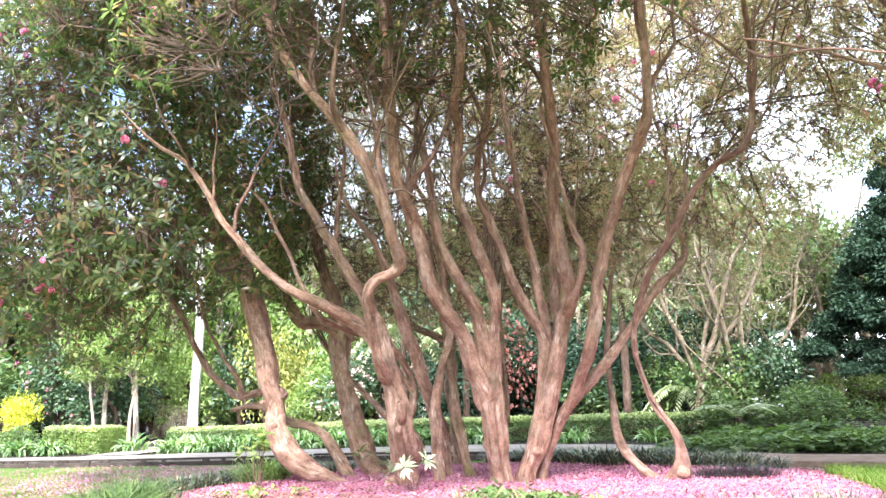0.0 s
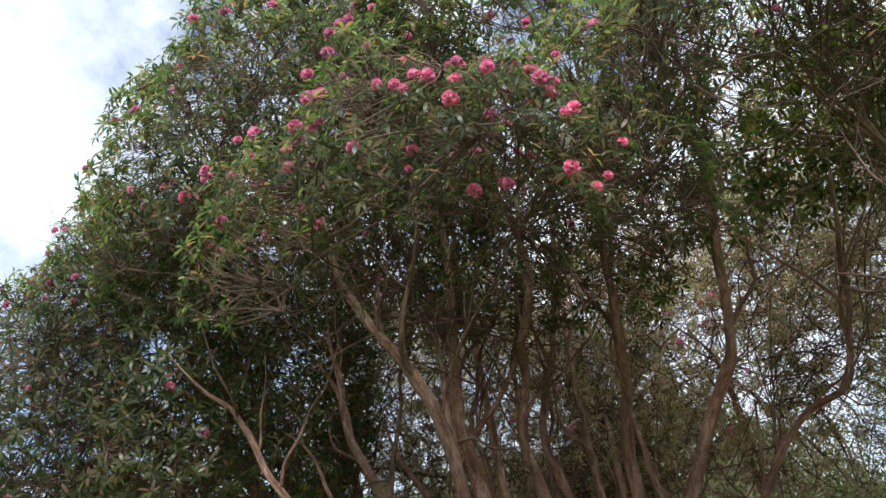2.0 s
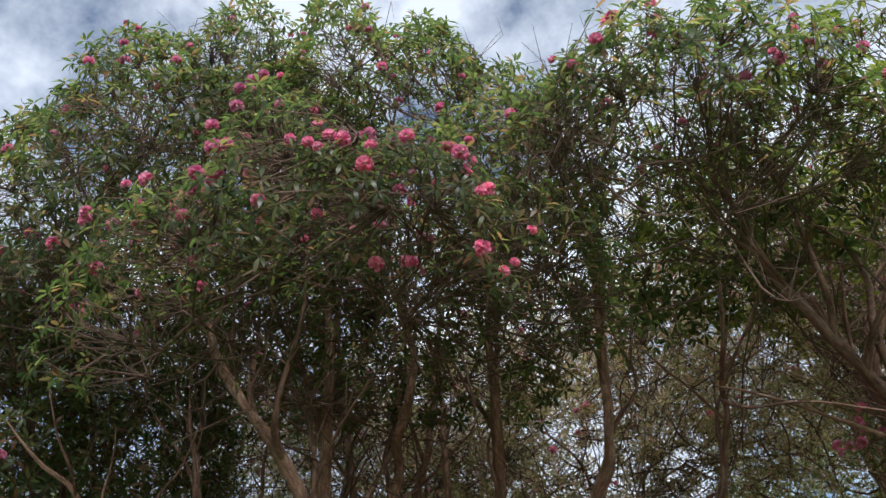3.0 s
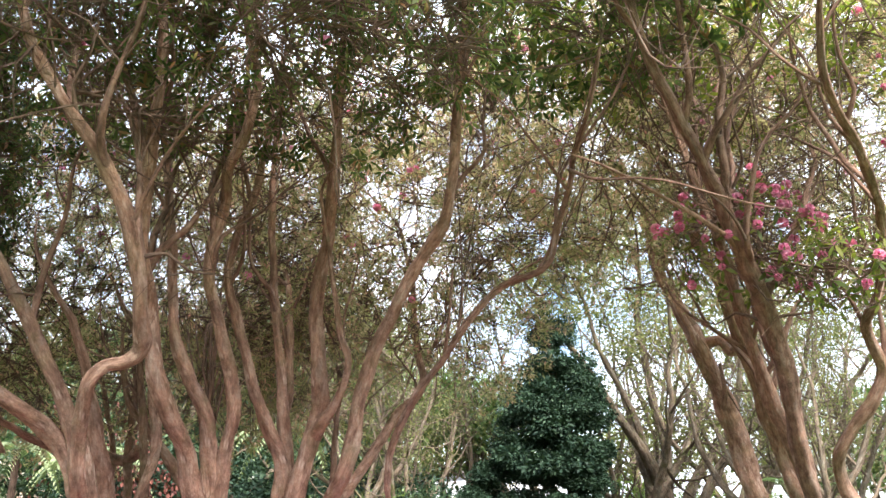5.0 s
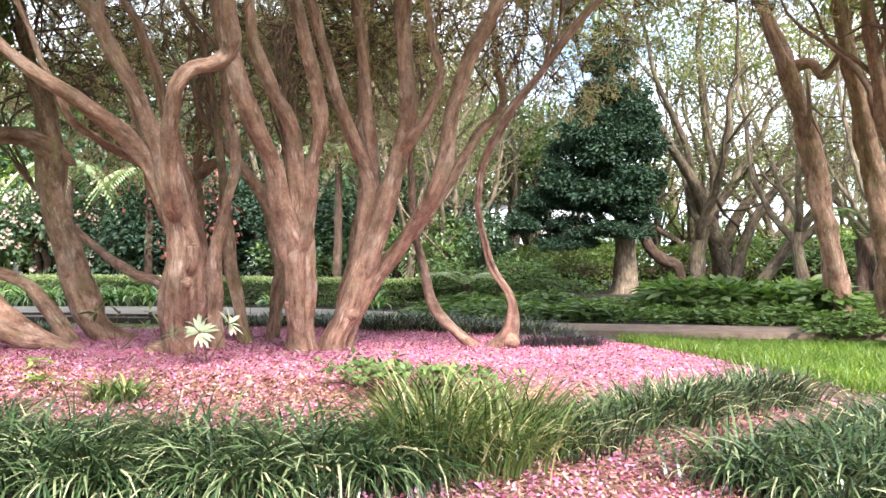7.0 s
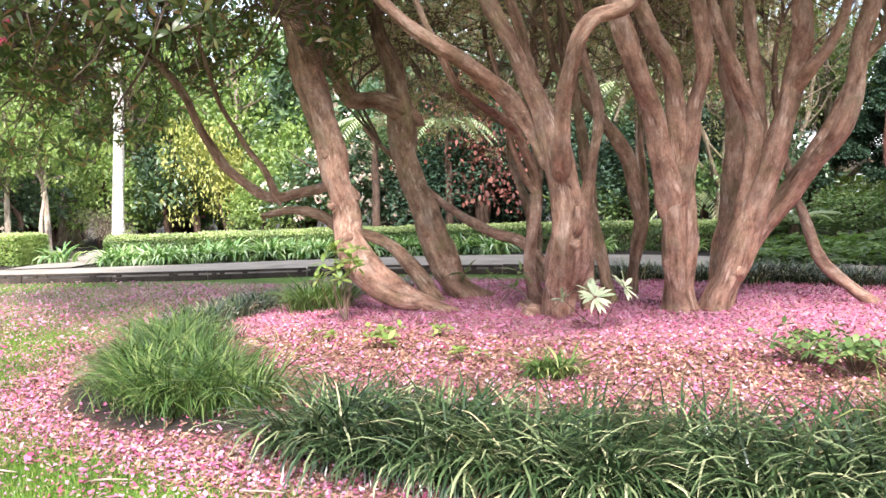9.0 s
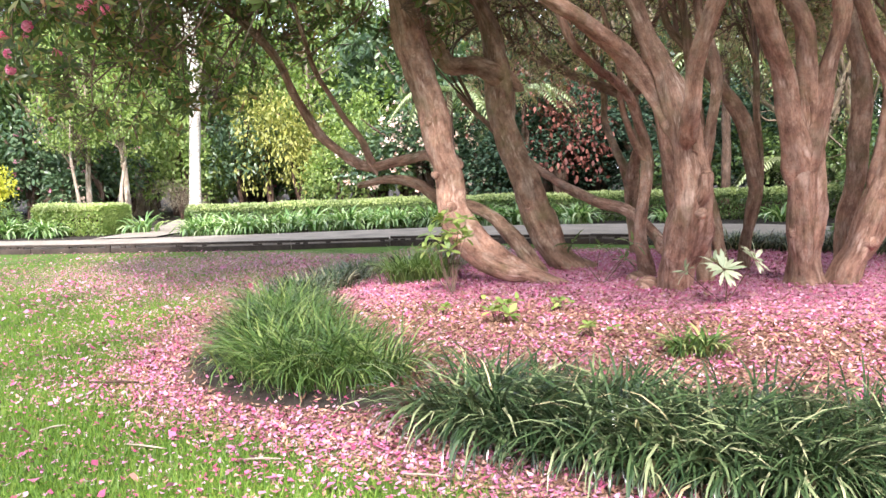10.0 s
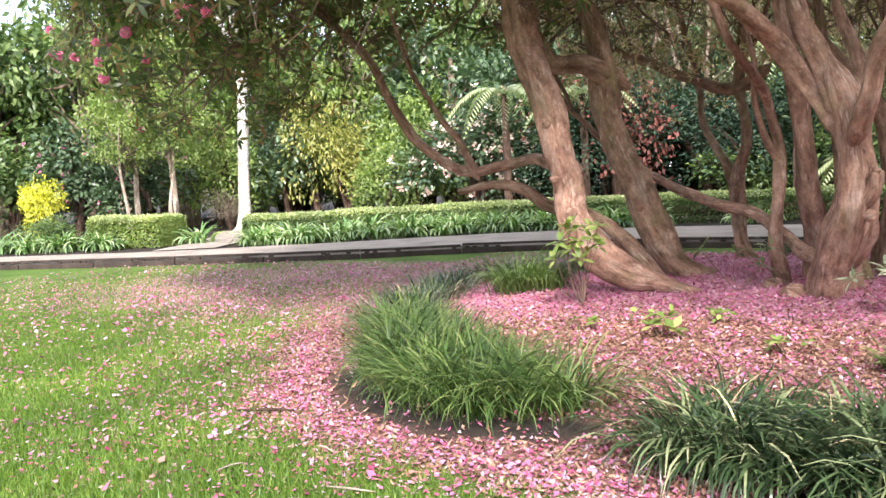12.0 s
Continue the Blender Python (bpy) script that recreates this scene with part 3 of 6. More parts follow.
limb("b", "trunk", (-6.1, 10.38, 0.05, 0.21), (-6.35, 10.27, 0.40, 0.208), (-6.56, 10.30, 0.80, 0.196), (-6.76, 10.34, 1.28, 0.188), (-6.98, 10.42, 1.70, 0.181), (-7.1, 10.5, 2.19, 0.19), (-7.12, 10.48, 2.54, 0.185), (-7.18, 10.48, 2.95, 0.142), (-7.28, 10.45, 3.31, 0.112), (-7.38, 10.42, 3.59, 0.098), (-7.5, 10.3, 4.3, 0.08), (-7.7, 10.1, 5.2, 0.045))
limb("b", "limb", (-7.08, 10.47, 2.5, 0.14), (-7.31, 10.26, 2.66, 0.138), (-7.59, 10.10, 2.68, 0.138), (-7.69, 9.94, 2.91, 0.123), (-7.82, 9.89, 3.23, 0.109), (-7.9, 9.8, 3.7, 0.09), (-8.3, 9.6, 4.4, 0.07), (-8.6, 9.4, 5.2, 0.035))
limb("b", "limb", (-6.35, 9.85, 0.2, 0.115), (-6.67, 9.86, 0.56, 0.118), (-6.97, 9.94, 0.81, 0.107), (-7.28, 9.89, 0.98, 0.095), (-7.57, 9.75, 1.04, 0.088), (-7.81, 9.6, 1.24, 0.080), (-8.1, 9.5, 1.3, 0.07), (-8.5, 9.45, 1.26, 0.05))
limb("c", "trunk", (-4.6, 9.0, 0.02, 0.23), (-4.5, 8.87, 0.40, 0.24), (-4.38, 8.68, 0.68, 0.242), (-4.29, 8.51, 0.95, 0.212), (-4.27, 8.42, 1.20, 0.195), (-4.27, 8.33, 1.44, 0.178), (-4.28, 8.25, 1.68, 0.165), (-4.32, 8.25, 1.89, 0.155), (-4.37, 8.3, 2.05, 0.12))
limb("c", "limb", (-4.33, 8.35, 1.7, 0.15), (-4.62, 8.45, 2.09, 0.141), (-4.76, 8.3, 2.27, 0.144), (-4.84, 7.97, 2.43, 0.124), (-4.94, 7.68, 2.56, 0.107), (-5.04, 7.41, 2.68, 0.095), (-5.3, 7.2, 2.9, 0.085), (-5.6, 6.9, 3.4, 0.075), (-5.9, 6.6, 4.1, 0.06))
limb("c", "limb", (-4.35, 8.35, 1.8, 0.147), (-4.49, 8.38, 2.14, 0.142), (-4.62, 8.35, 2.45, 0.129), (-4.66, 8.22, 2.67, 0.121), (-4.72, 8.1, 2.9, 0.112), (-5.0, 7.9, 3.5, 0.1), (-5.4, 7.8, 4.3, 0.085), (-5.7, 7.9, 5.2, 0.06))
limb("c", "limb", (-4.22, 8.1, 1.6, 0.11), (-4.09, 7.8, 1.86, 0.1), (-4.03, 7.68, 2.09, 0.096), (-3.89, 7.47, 2.30, 0.095), (-3.74, 7.25, 2.52, 0.1), (-3.61, 7.28, 2.66, 0.098), (-3.43, 7.32, 2.70, 0.101), (-3.30, 7.32, 2.85, 0.115), (-3.2, 7.0, 3.2, 0.107), (-3.2, 6.75, 3.6, 0.104), (-3.27, 6.4, 4.12, 0.098), (-3.47, 6.12, 4.5, 0.087), (-3.71, 5.95, 4.9, 0.078), (-3.85, 5.8, 5.4, 0.06))
limb("c", "limb", (-4.40, 9.45, 0.12, 0.125), (-4.43, 9.47, 0.65, 0.118), (-4.46, 9.48, 1.06, 0.115), (-4.41, 9.5, 1.40, 0.1), (-4.35, 9.54, 1.71, 0.085), (-4.35, 9.71, 2.03, 0.086), (-4.41, 9.87, 2.36, 0.088), (-4.57, 10.00, 2.77, 0.084), (-4.60, 9.96, 3.3, 0.075), (-4.7, 9.8, 4.2, 0.06))
limb("c", "stem", (-5.08, 9.8, 0.08, 0.12), (-5.10, 9.63, 0.60, 0.095), (-5.09, 9.66, 0.89, 0.089), (-5.08, 9.85, 1.24, 0.088), (-5.11, 9.84, 1.60, 0.079), (-5.15, 9.6, 1.92, 0.071), (-5.14, 9.25, 2.14, 0.064), (-5.12, 8.83, 2.20, 0.059), (-5.1, 8.3, 2.27, 0.055), (-5.08, 7.9, 2.4, 0.048), (-5.2, 7.7, 2.8, 0.04), (-5.5, 7.5, 3.6, 0.03))
limb("c", "limb", (-5.09, 9.85, 1.4, 0.06), (-5.2, 9.72, 1.64, 0.05), (-5.22, 9.5, 2.0, 0.048), (-5.2, 9.3, 2.35, 0.042), (-5.3, 9.1, 2.9, 0.03))
limb("c", "limb", (-4.75, 9.45, 0.5, 0.1), (-5.04, 9.90, 0.64, 0.088), (-5.36, 10.08, 0.86, 0.094), (-5.74, 10.21, 0.98, 0.097), (-6.15, 10.5, 1.08, 0.093), (-6.57, 10.75, 1.23, 0.089), (-6.88, 10.9, 1.42, 0.08), (-7.4, 11.0, 1.8, 0.06), (-8.0, 11.0, 2.4, 0.045))
limb("d", "trunk", (-3.52, 9.58, 0.02, 0.225), (-3.52, 9.61, 0.34, 0.194), (-3.51, 9.52, 0.67, 0.186), (-3.49, 9.45, 1.00, 0.178), (-3.52, 9.44, 1.36, 0.189), (-3.5, 9.34, 1.6, 0.17), (-3.5, 9.22, 1.85, 0.1))
limb("d", "limb", (-3.53, 9.38, 1.3, 0.17), (-3.62, 8.98, 2.09, 0.141), (-3.67, 8.63, 2.46, 0.136), (-3.70, 8.39, 2.78, 0.133), (-3.81, 8.44, 3.09, 0.124), (-3.83, 8.30, 3.49, 0.128), (-3.73, 7.97, 3.81, 0.118), (-3.68, 7.74, 4.13, 0.11), (-3.55, 7.5, 4.7, 0.095), (-3.35, 7.2, 5.5, 0.08), (-3.3, 7.0, 6.2, 0.055))
limb("d", "limb", (-3.47, 9.42, 1.35, 0.15), (-3.30, 9.22, 2.14, 0.104), (-3.16, 9.10, 2.53, 0.103), (-3.17, 8.96, 2.85, 0.096), (-3.20, 8.70, 3.30, 0.091), (-3.26, 8.55, 3.71, 0.087), (-3.25, 8.41, 4.05, 0.083), (-3.1, 8.3, 4.5, 0.08), (-2.95, 8.0, 4.8, 0.075), (-2.65, 7.7, 5.1, 0.072), (-2.5, 7.5, 5.6, 0.062), (-2.6, 7.2, 6.3, 0.045))
limb("d", "limb", (-3.49, 9.42, 1.35, 0.15), (-3.44, 9.2, 2.1, 0.12), (-3.45, 9.0, 2.52, 0.12), (-3.57, 8.9, 2.79, 0.109), (-3.66, 8.8, 3.06, 0.098), (-3.73, 8.7, 3.44, 0.087), (-3.76, 8.6, 3.87, 0.076), (-3.79, 8.5, 4.5, 0.07), (-4.0, 8.6, 5.5, 0.055))
limb("e", "trunk", (-3.24, 9.72, 0.02, 0.21), (-3.18, 9.7, 0.31, 0.18), (-3.04, 9.7, 0.58, 0.18), (-2.93, 9.7, 0.93, 0.17), (-2.84, 9.76, 1.29, 0.165), (-2.79, 9.78, 1.55, 0.135), (-2.74, 9.7, 1.8, 0.08))
limb("e", "limb", (-2.9, 9.8, 1.15, 0.15), (-2.82, 9.72, 1.83, 0.139), (-2.86, 9.69, 2.13, 0.133), (-2.96, 9.54, 2.42, 0.120), (-3.06, 9.38, 2.81, 0.100), (-3.20, 9.31, 3.28, 0.095), (-3.25, 9.17, 3.61, 0.088), (-3.28, 9.03, 3.87, 0.081), (-3.2, 8.9, 4.4, 0.075), (-2.9, 8.7, 5.0, 0.065), (-2.7, 8.5, 5.8, 0.05))
limb("e", "limb", (-2.84, 9.72, 1.15, 0.165), (-2.53, 9.63, 2.12, 0.161), (-2.44, 9.75, 2.51, 0.153), (-2.38, 9.56, 2.89, 0.137), (-2.40, 9.50, 3.43, 0.13), (-2.37, 9.35, 3.90, 0.12), (-2.2, 9.1, 4.5, 0.11), (-2.0, 8.6, 5.1, 0.095), (-1.85, 8.2, 5.9, 0.07), (-1.7, 7.9, 6.8, 0.05))
limb("e", "limb", (-2.8, 9.8, 1.9, 0.1), (-2.80, 9.66, 2.43, 0.097), (-2.83, 9.60, 2.91, 0.085), (-2.85, 9.44, 3.43, 0.081), (-2.89, 9.37, 4.02, 0.075), (-2.92, 9.19, 4.69, 0.065), (-2.8, 8.9, 5.6, 0.045))
limb("e", "limb", (-3.2, 10.0, 0.1, 0.12), (-2.94, 10.0, 0.75, 0.115), (-2.55, 9.9, 1.25, 0.122), (-2.26, 9.71, 1.65, 0.125), (-2.06, 9.5, 1.92, 0.125), (-1.97, 9.48, 2.27, 0.125), (-1.89, 9.5, 2.73, 0.124), (-1.69, 9.41, 3.23, 0.12), (-1.44, 9.25, 3.60, 0.114), (-1.15, 9.1, 4.07, 0.112), (-0.86, 8.8, 4.4, 0.1), (-0.7, 8.5, 4.9, 0.092), (-0.6, 8.2, 5.5, 0.08), (-0.45, 7.9, 6.2, 0.06))
limb("e", "limb", (-2.45, 9.65, 2.3, 0.09), (-2.30, 9.5, 2.45, 0.085), (-2.17, 9.45, 2.58, 0.076), (-2.03, 9.35, 2.82, 0.069), (-1.98, 9.3, 3.09, 0.064), (-2.03, 9.2, 3.3, 0.057), (-2.12, 9.1, 3.8, 0.045), (-2.2, 8.9, 4.6, 0.035))
limb("e", "limb", (-3.18, 10.05, 0.3, 0.12), (-2.84, 10.1, 0.99, 0.12), (-2.55, 10.35, 1.45, 0.12), (-2.33, 10.75, 1.85, 0.11), (-2.06, 11.2, 2.4, 0.1), (-1.9, 11.5, 2.75, 0.1), (-1.72, 11.8, 3.02, 0.095), (-1.68, 12.1, 3.3, 0.085), (-1.78, 12.2, 3.85, 0.072), (-1.85, 12.3, 4.6, 0.06), (-2.0, 12.2, 5.6, 0.04))
limb("e", "stem", (-3.25, 10.2, 0.05, 0.12), (-3.27, 10.3, 0.67, 0.128), (-3.2, 10.42, 1.12, 0.138), (-3.16, 10.58, 1.52, 0.145), (-3.14, 10.75, 1.92, 0.142), (-3.16, 10.8, 2.27, 0.132), (-3.24, 10.88, 2.64, 0.122), (-3.23, 10.95, 3.0, 0.108), (-3.25, 10.9, 4.0, 0.08))
limb("f", "stem", (-1.72, 10.6, 0.08, 0.08), (-2.02, 10.60, 0.36, 0.077), (-2.28, 10.74, 0.59, 0.072), (-2.43, 10.89, 0.91, 0.067), (-2.57, 11.14, 1.24, 0.059), (-2.66, 11.30, 1.53, 0.053), (-2.75, 11.53, 2.04, 0.051), (-2.85, 11.9, 2.54, 0.048), (-2.85, 12.2, 3.3, 0.04))
limb("f", "trunk", (-1.66, 10.66, 0.05, 0.15), (-1.44, 10.58, 0.30, 0.13), (-1.37, 10.46, 0.55, 0.085), (-1.40, 10.32, 0.80, 0.056), (-1.55, 10.28, 1.04, 0.050), (-1.63, 10.14, 1.30, 0.049), (-1.69, 10.09, 1.66, 0.043), (-1.68, 9.96, 1.90, 0.043), (-1.63, 9.94, 2.19, 0.046), (-1.33, 9.72, 2.69, 0.057), (-1.08, 9.62, 2.99, 0.062), (-0.65, 9.41, 3.53, 0.064), (-0.30, 9.32, 3.81, 0.063), (0.19, 8.88, 3.85, 0.056), (0.33, 8.77, 4.15, 0.052), (0.5, 8.4, 4.55, 0.048), (0.54, 8.0, 4.7, 0.042), (0.68, 7.4, 4.85, 0.036), (0.8, 7.0, 5.2, 0.028))
limb("f", "limb", (0.5, 8.15, 4.6, 0.03), (0.72, 7.95, 4.4, 0.025), (1.1, 7.75, 4.3, 0.022), (1.5, 7.75, 4.2, 0.02), (2.0, 7.9, 4.05, 0.016), (2.5, 8.1, 4.0, 0.012))
limb("f", "limb", (0.45, 8.45, 4.5, 0.03), (0.2, 7.9, 4.75, 0.024), (-0.1, 7.3, 4.95, 0.018), (-0.5, 6.8, 5.1, 0.012))
limb("g", "stem", (-4.39, 10.2, 0.1, 0.09), (-4.45, 10.16, 0.6, 0.083), (-4.56, 10.17, 1.04, 0.085), (-4.61, 10.15, 1.43, 0.08), (-4.64, 10.12, 1.8, 0.074), (-4.7, 10.15, 2.33, 0.06), (-4.8, 10.0, 3.4, 0.045))
limb("g", "stem", (-4.37, 11.02, 0.1, 0.07), (-4.34, 10.99, 0.49, 0.069), (-4.25, 10.97, 0.83, 0.062), (-4.19, 10.94, 1.3, 0.055), (-4.2, 10.9, 2.4, 0.04))
limb("g", "stem", (-4.3, 10.64, 0.05, 0.055), (-4.28, 10.67, 0.52, 0.058), (-4.23, 10.65, 0.83, 0.074), (-4.18, 10.64, 1.07, 0.086), (-4.2, 10.57, 1.44, 0.096), (-4.25, 10.48, 1.75, 0.091), (-4.35, 10.4, 1.99, 0.085), (-4.46, 10.3, 2.17, 0.078), (-4.75, 10.2, 2.6, 0.06))
limb("k", "trunk", (-5.98, 12.3, 0.05, 0.16), (-6.05, 12.35, 0.3, 0.125), (-6.1, 12.4, 0.65, 0.11), (-6.12, 12.4, 1.15, 0.105), (-6.05, 12.25, 1.4, 0.085), (-5.93, 12.1, 1.65, 0.075), (-5.95, 12.15, 2.0, 0.07), (-6.0, 12.2, 2.4, 0.07), (-5.9, 12.0, 3.0, 0.055), (-5.8, 11.9, 3.8, 0.035))
limb("k", "limb", (-6.12, 12.4, 1.1, 0.085), (-6.25, 12.4, 1.45, 0.075), (-6.55, 12.8, 1.75, 0.07), (-6.72, 13.0, 2.1, 0.065), (-6.75, 13.1, 2.5, 0.06), (-6.9, 13.0, 3.2, 0.045))
limb("k", "limb", (-5.7, 12.0, 2.5, 0.08), (-5.95, 12.15, 2.38, 0.09), (-6.25, 12.3, 2.37, 0.095), (-6.65, 12.2, 2.55, 0.09), (-7.2, 12.4, 2.8, 0.08), (-7.8, 12.6, 3.1, 0.065), (-8.3, 12.7, 3.7, 0.045))
limb("c", "stem", (-4.83, 10.2, 0.1, 0.16), (-4.85, 10.2, 0.66, 0.148), (-4.87, 10.05, 1.1, 0.14), (-4.86, 9.75, 1.6, 0.132), (-4.88, 9.55, 2.1, 0.12), (-4.95, 9.3, 2.8, 0.09), (-5.1, 9.0, 3.6, 0.06))
# the neighbour beyond the long grass
limb("h", "trunk", (4.09, 13.14, -0.05, 0.27), (3.67, 12.70, 0.82, 0.16), (3.36, 12.28, 1.47, 0.143), (3.08, 11.86, 2.22, 0.153), (2.79, 11.46, 2.80, 0.135), (2.56, 11.06, 3.37, 0.118), (2.38, 10.67, 3.91, 0.108), (2.21, 10.29, 4.43, 0.1), (1.9, 9.8, 5.1, 0.08), (1.6, 9.4, 6.0, 0.05))
limb("h", "limb", (4.05, 13.0, 0.2, 0.22), (3.52, 12.46, 0.84, 0.2), (3.20, 11.79, 1.66, 0.190), (2.95, 11.14, 2.41, 0.193), (2.73, 10.47, 3.23, 0.191), (2.47, 9.88, 3.74, 0.18), (2.17, 9.21, 4.16, 0.155), (1.84, 8.60, 4.71, 0.116), (1.55, 8.06, 5.05, 0.100), (1.28, 7.57, 5.4, 0.08), (1.1, 7.2, 6.0, 0.05))
limb("h", "limb", (4.3, 12.9, 0.3, 0.26), (4.25, 12.6, 0.83, 0.24), (4.08, 12.31, 1.29, 0.195), (3.67, 11.96, 1.63, 0.160), (3.50, 11.62, 2.05, 0.137), (3.61, 11.33, 2.39, 0.127), (3.82, 11.06, 2.71, 0.138), (3.92, 10.88, 3.07, 0.130), (3.72, 10.54, 3.46, 0.108), (3.78, 10.28, 3.66, 0.106), (3.85, 10.04, 3.9, 0.1), (3.6, 9.2, 4.3, 0.09), (3.1, 8.0, 4.5, 0.08), (2.7, 7.3, 4.8, 0.068), (2.55, 6.8, 5.2, 0.05))
limb("h", "limb", (2.3, 9.5, 4.0, 0.06), (2.0, 9.0, 4.15, 0.045), (1.7, 8.6, 4.2, 0.04), (1.3, 8.3, 4.35, 0.035), (0.9, 8.0, 4.5, 0.028), (0.5, 7.8, 4.6, 0.02))
limb("i", "trunk", (4.17, 15.26, 0.05, 0.3), (3.88, 14.73, 1.02, 0.226), (3.64, 14.31, 1.79, 0.204), (3.33, 13.78, 2.58, 0.165), (3.05, 13.27, 3.17, 0.143), (2.76, 12.75, 3.87, 0.116), (2.48, 12.24, 4.51, 0.104), (2.20, 11.86, 5.0, 0.09), (1.9, 11.3, 5.8, 0.06))
limb("j", "trunk", (4.01, 17.38, 0.1, 0.26), (3.69, 17.04, 1.00, 0.2), (3.45, 16.72, 1.80, 0.202), (3.28, 16.52, 2.50, 0.211), (3.05, 16.19, 3.36, 0.198), (2.77, 15.88, 4.01, 0.185), (2.52, 15.58, 4.60, 0.16), (2.16, 15.36, 5.28, 0.13), (1.90, 15.06, 5.88, 0.1), (1.79, 14.78, 6.6, 0.07))
limb("j", "limb", (2.66, 15.75, 4.4, 0.12), (2.95, 15.56, 4.45, 0.1), (3.1, 15.40, 4.2, 0.094), (3.3, 15.23, 4.6, 0.074), (3.5, 15, 5.4, 0.05))

TREE_LABEL = {
    "a": "leaning rhododendron trunk with a long low limb, flaking pinkish bark",
    "b": "dark leaning rhododendron behind, with a limb near the ground",
    "c": "gnarled old rhododendron with a swollen foot and a cut stub",
    "d": "straight-footed rhododendron forking at head height",
    "e": "many-stemmed rhododendron fanning out from one foot",
    "f": "thin contorted rhododendron with a knobbly burl at its foot",
    "g": "slender grey-brown rhododendron stems at the back of the bed",
    "k": "small forked rhododendron with mossy stems at the back of the bed",
    "h": "large leaning rhododendron with pink blossom beyond the long grass",
    "i": "dark slanting rhododendron trunk beside the path",
    "j": "tall kinked rhododendron trunk behind the path",
}
# crown lobes: trees that bear them, centre, half sizes, shoots, lowest part, blossoms
LOBES = [
    ("cd", (-2.2, 6.1, 4.9), (2.3, 2.6, 1.7), 1400, 0.06, 105),
    ("acd", (-5.4, 7.0, 7.05), (2.85, 2.5, 3.6), 3150, -0.35, 40),
    ("de", (-2.8, 7.6, 7.1), (2.3, 2.5, 3.2), 1050, 0.2, 26),
    ("ef", (0.4, 7.3, 5.6), (2.3, 2.4, 2.4), 1250, 0.15, 34),
    ("ab", (-8.9, 7.9, 5.4), (3.2, 2.95, 3.4), 4900, -0.72, 56),
    ("b", (-11.2, 8.4, 3.4), (2.0, 1.8, 1.4), 560, -0.9, 36),
    ("gbc", (-6.0, 12.2, 5.3), (4.2, 2.4, 3.2), 4200, -0.9, 40),
    ("ge", (-2.3, 12.6, 5.8), (3.0, 2.2, 3.4), 2150, -0.85, 30),
    ("f", (0.9, 11.8, 6.8), (2.4, 2.0, 3.1), 1800, -0.8, 20),
    ("h", (2.4, 8.6, 6.0), (2.2, 2.8, 2.0), 850, 0.08, 34),
    ("h", (2.35, 9.95, 4.3), (0.85, 0.9, 0.8), 120, -0.8, 72),
    ("h", (3.2, 9.3, 3.75), (0.55, 0.6, 0.5), 110, -0.8, 6),
    ("ih", (4.2, 12.2, 8.3), (2.3, 2.4, 1.9), 900, -0.6, 8),
    ("ih", (4.8, 11.4, 5.7), (2.4, 3.0, 2.4), 1100, -0.6, 40),
    ("ji", (2.4, 14.4, 6.9), (2.8, 2.2, 3.0), 1200, -0.6, 20),
]


def truss_mesh(seed):
    """A rounded head of funnel flowers."""
    r = np.random.default_rng(seed)
    d = ball_dirs(17, -0.25, r)
    vs, fs = [], []
    for w in d:
        a = unit(np.cross(w, (0.2, 0.5, 0.8)))
        b = np.cross(w, a)
        foot, n0 = w * 0.02, len(vs)
        vs.append(foot)
        for q in range(10):
            g = q * 0.628
            out = 0.03 if q % 2 else 0.021
            vs.append(w * (0.058 + (0.0 if q % 2 else 0.006)) * r.uniform(0.9, 1.15) + out * (math.cos(g) * a + math.sin(g) * b))
        fs += [(n0, n0 + 1 + q, n0 + 1 + (q + 1) % 10) for q in range(10)]
    return make_mesh("blossom", vs, fs, BLOOM)


TRUSSES = [truss_mesh(s) for s in range(4)]
TREES, TIPS, RISERS = {}, {}, []


def within_crown(run):
    """The part of a branch that keeps inside the crowns."""
    for k, p in enumerate(run[:, :3]):
        if p[2] > 4.2 and min((((p - c) / h) ** 2).sum() for _, c, h, *_ in LOBES) > 1.0:
            return run[:k]
    return run


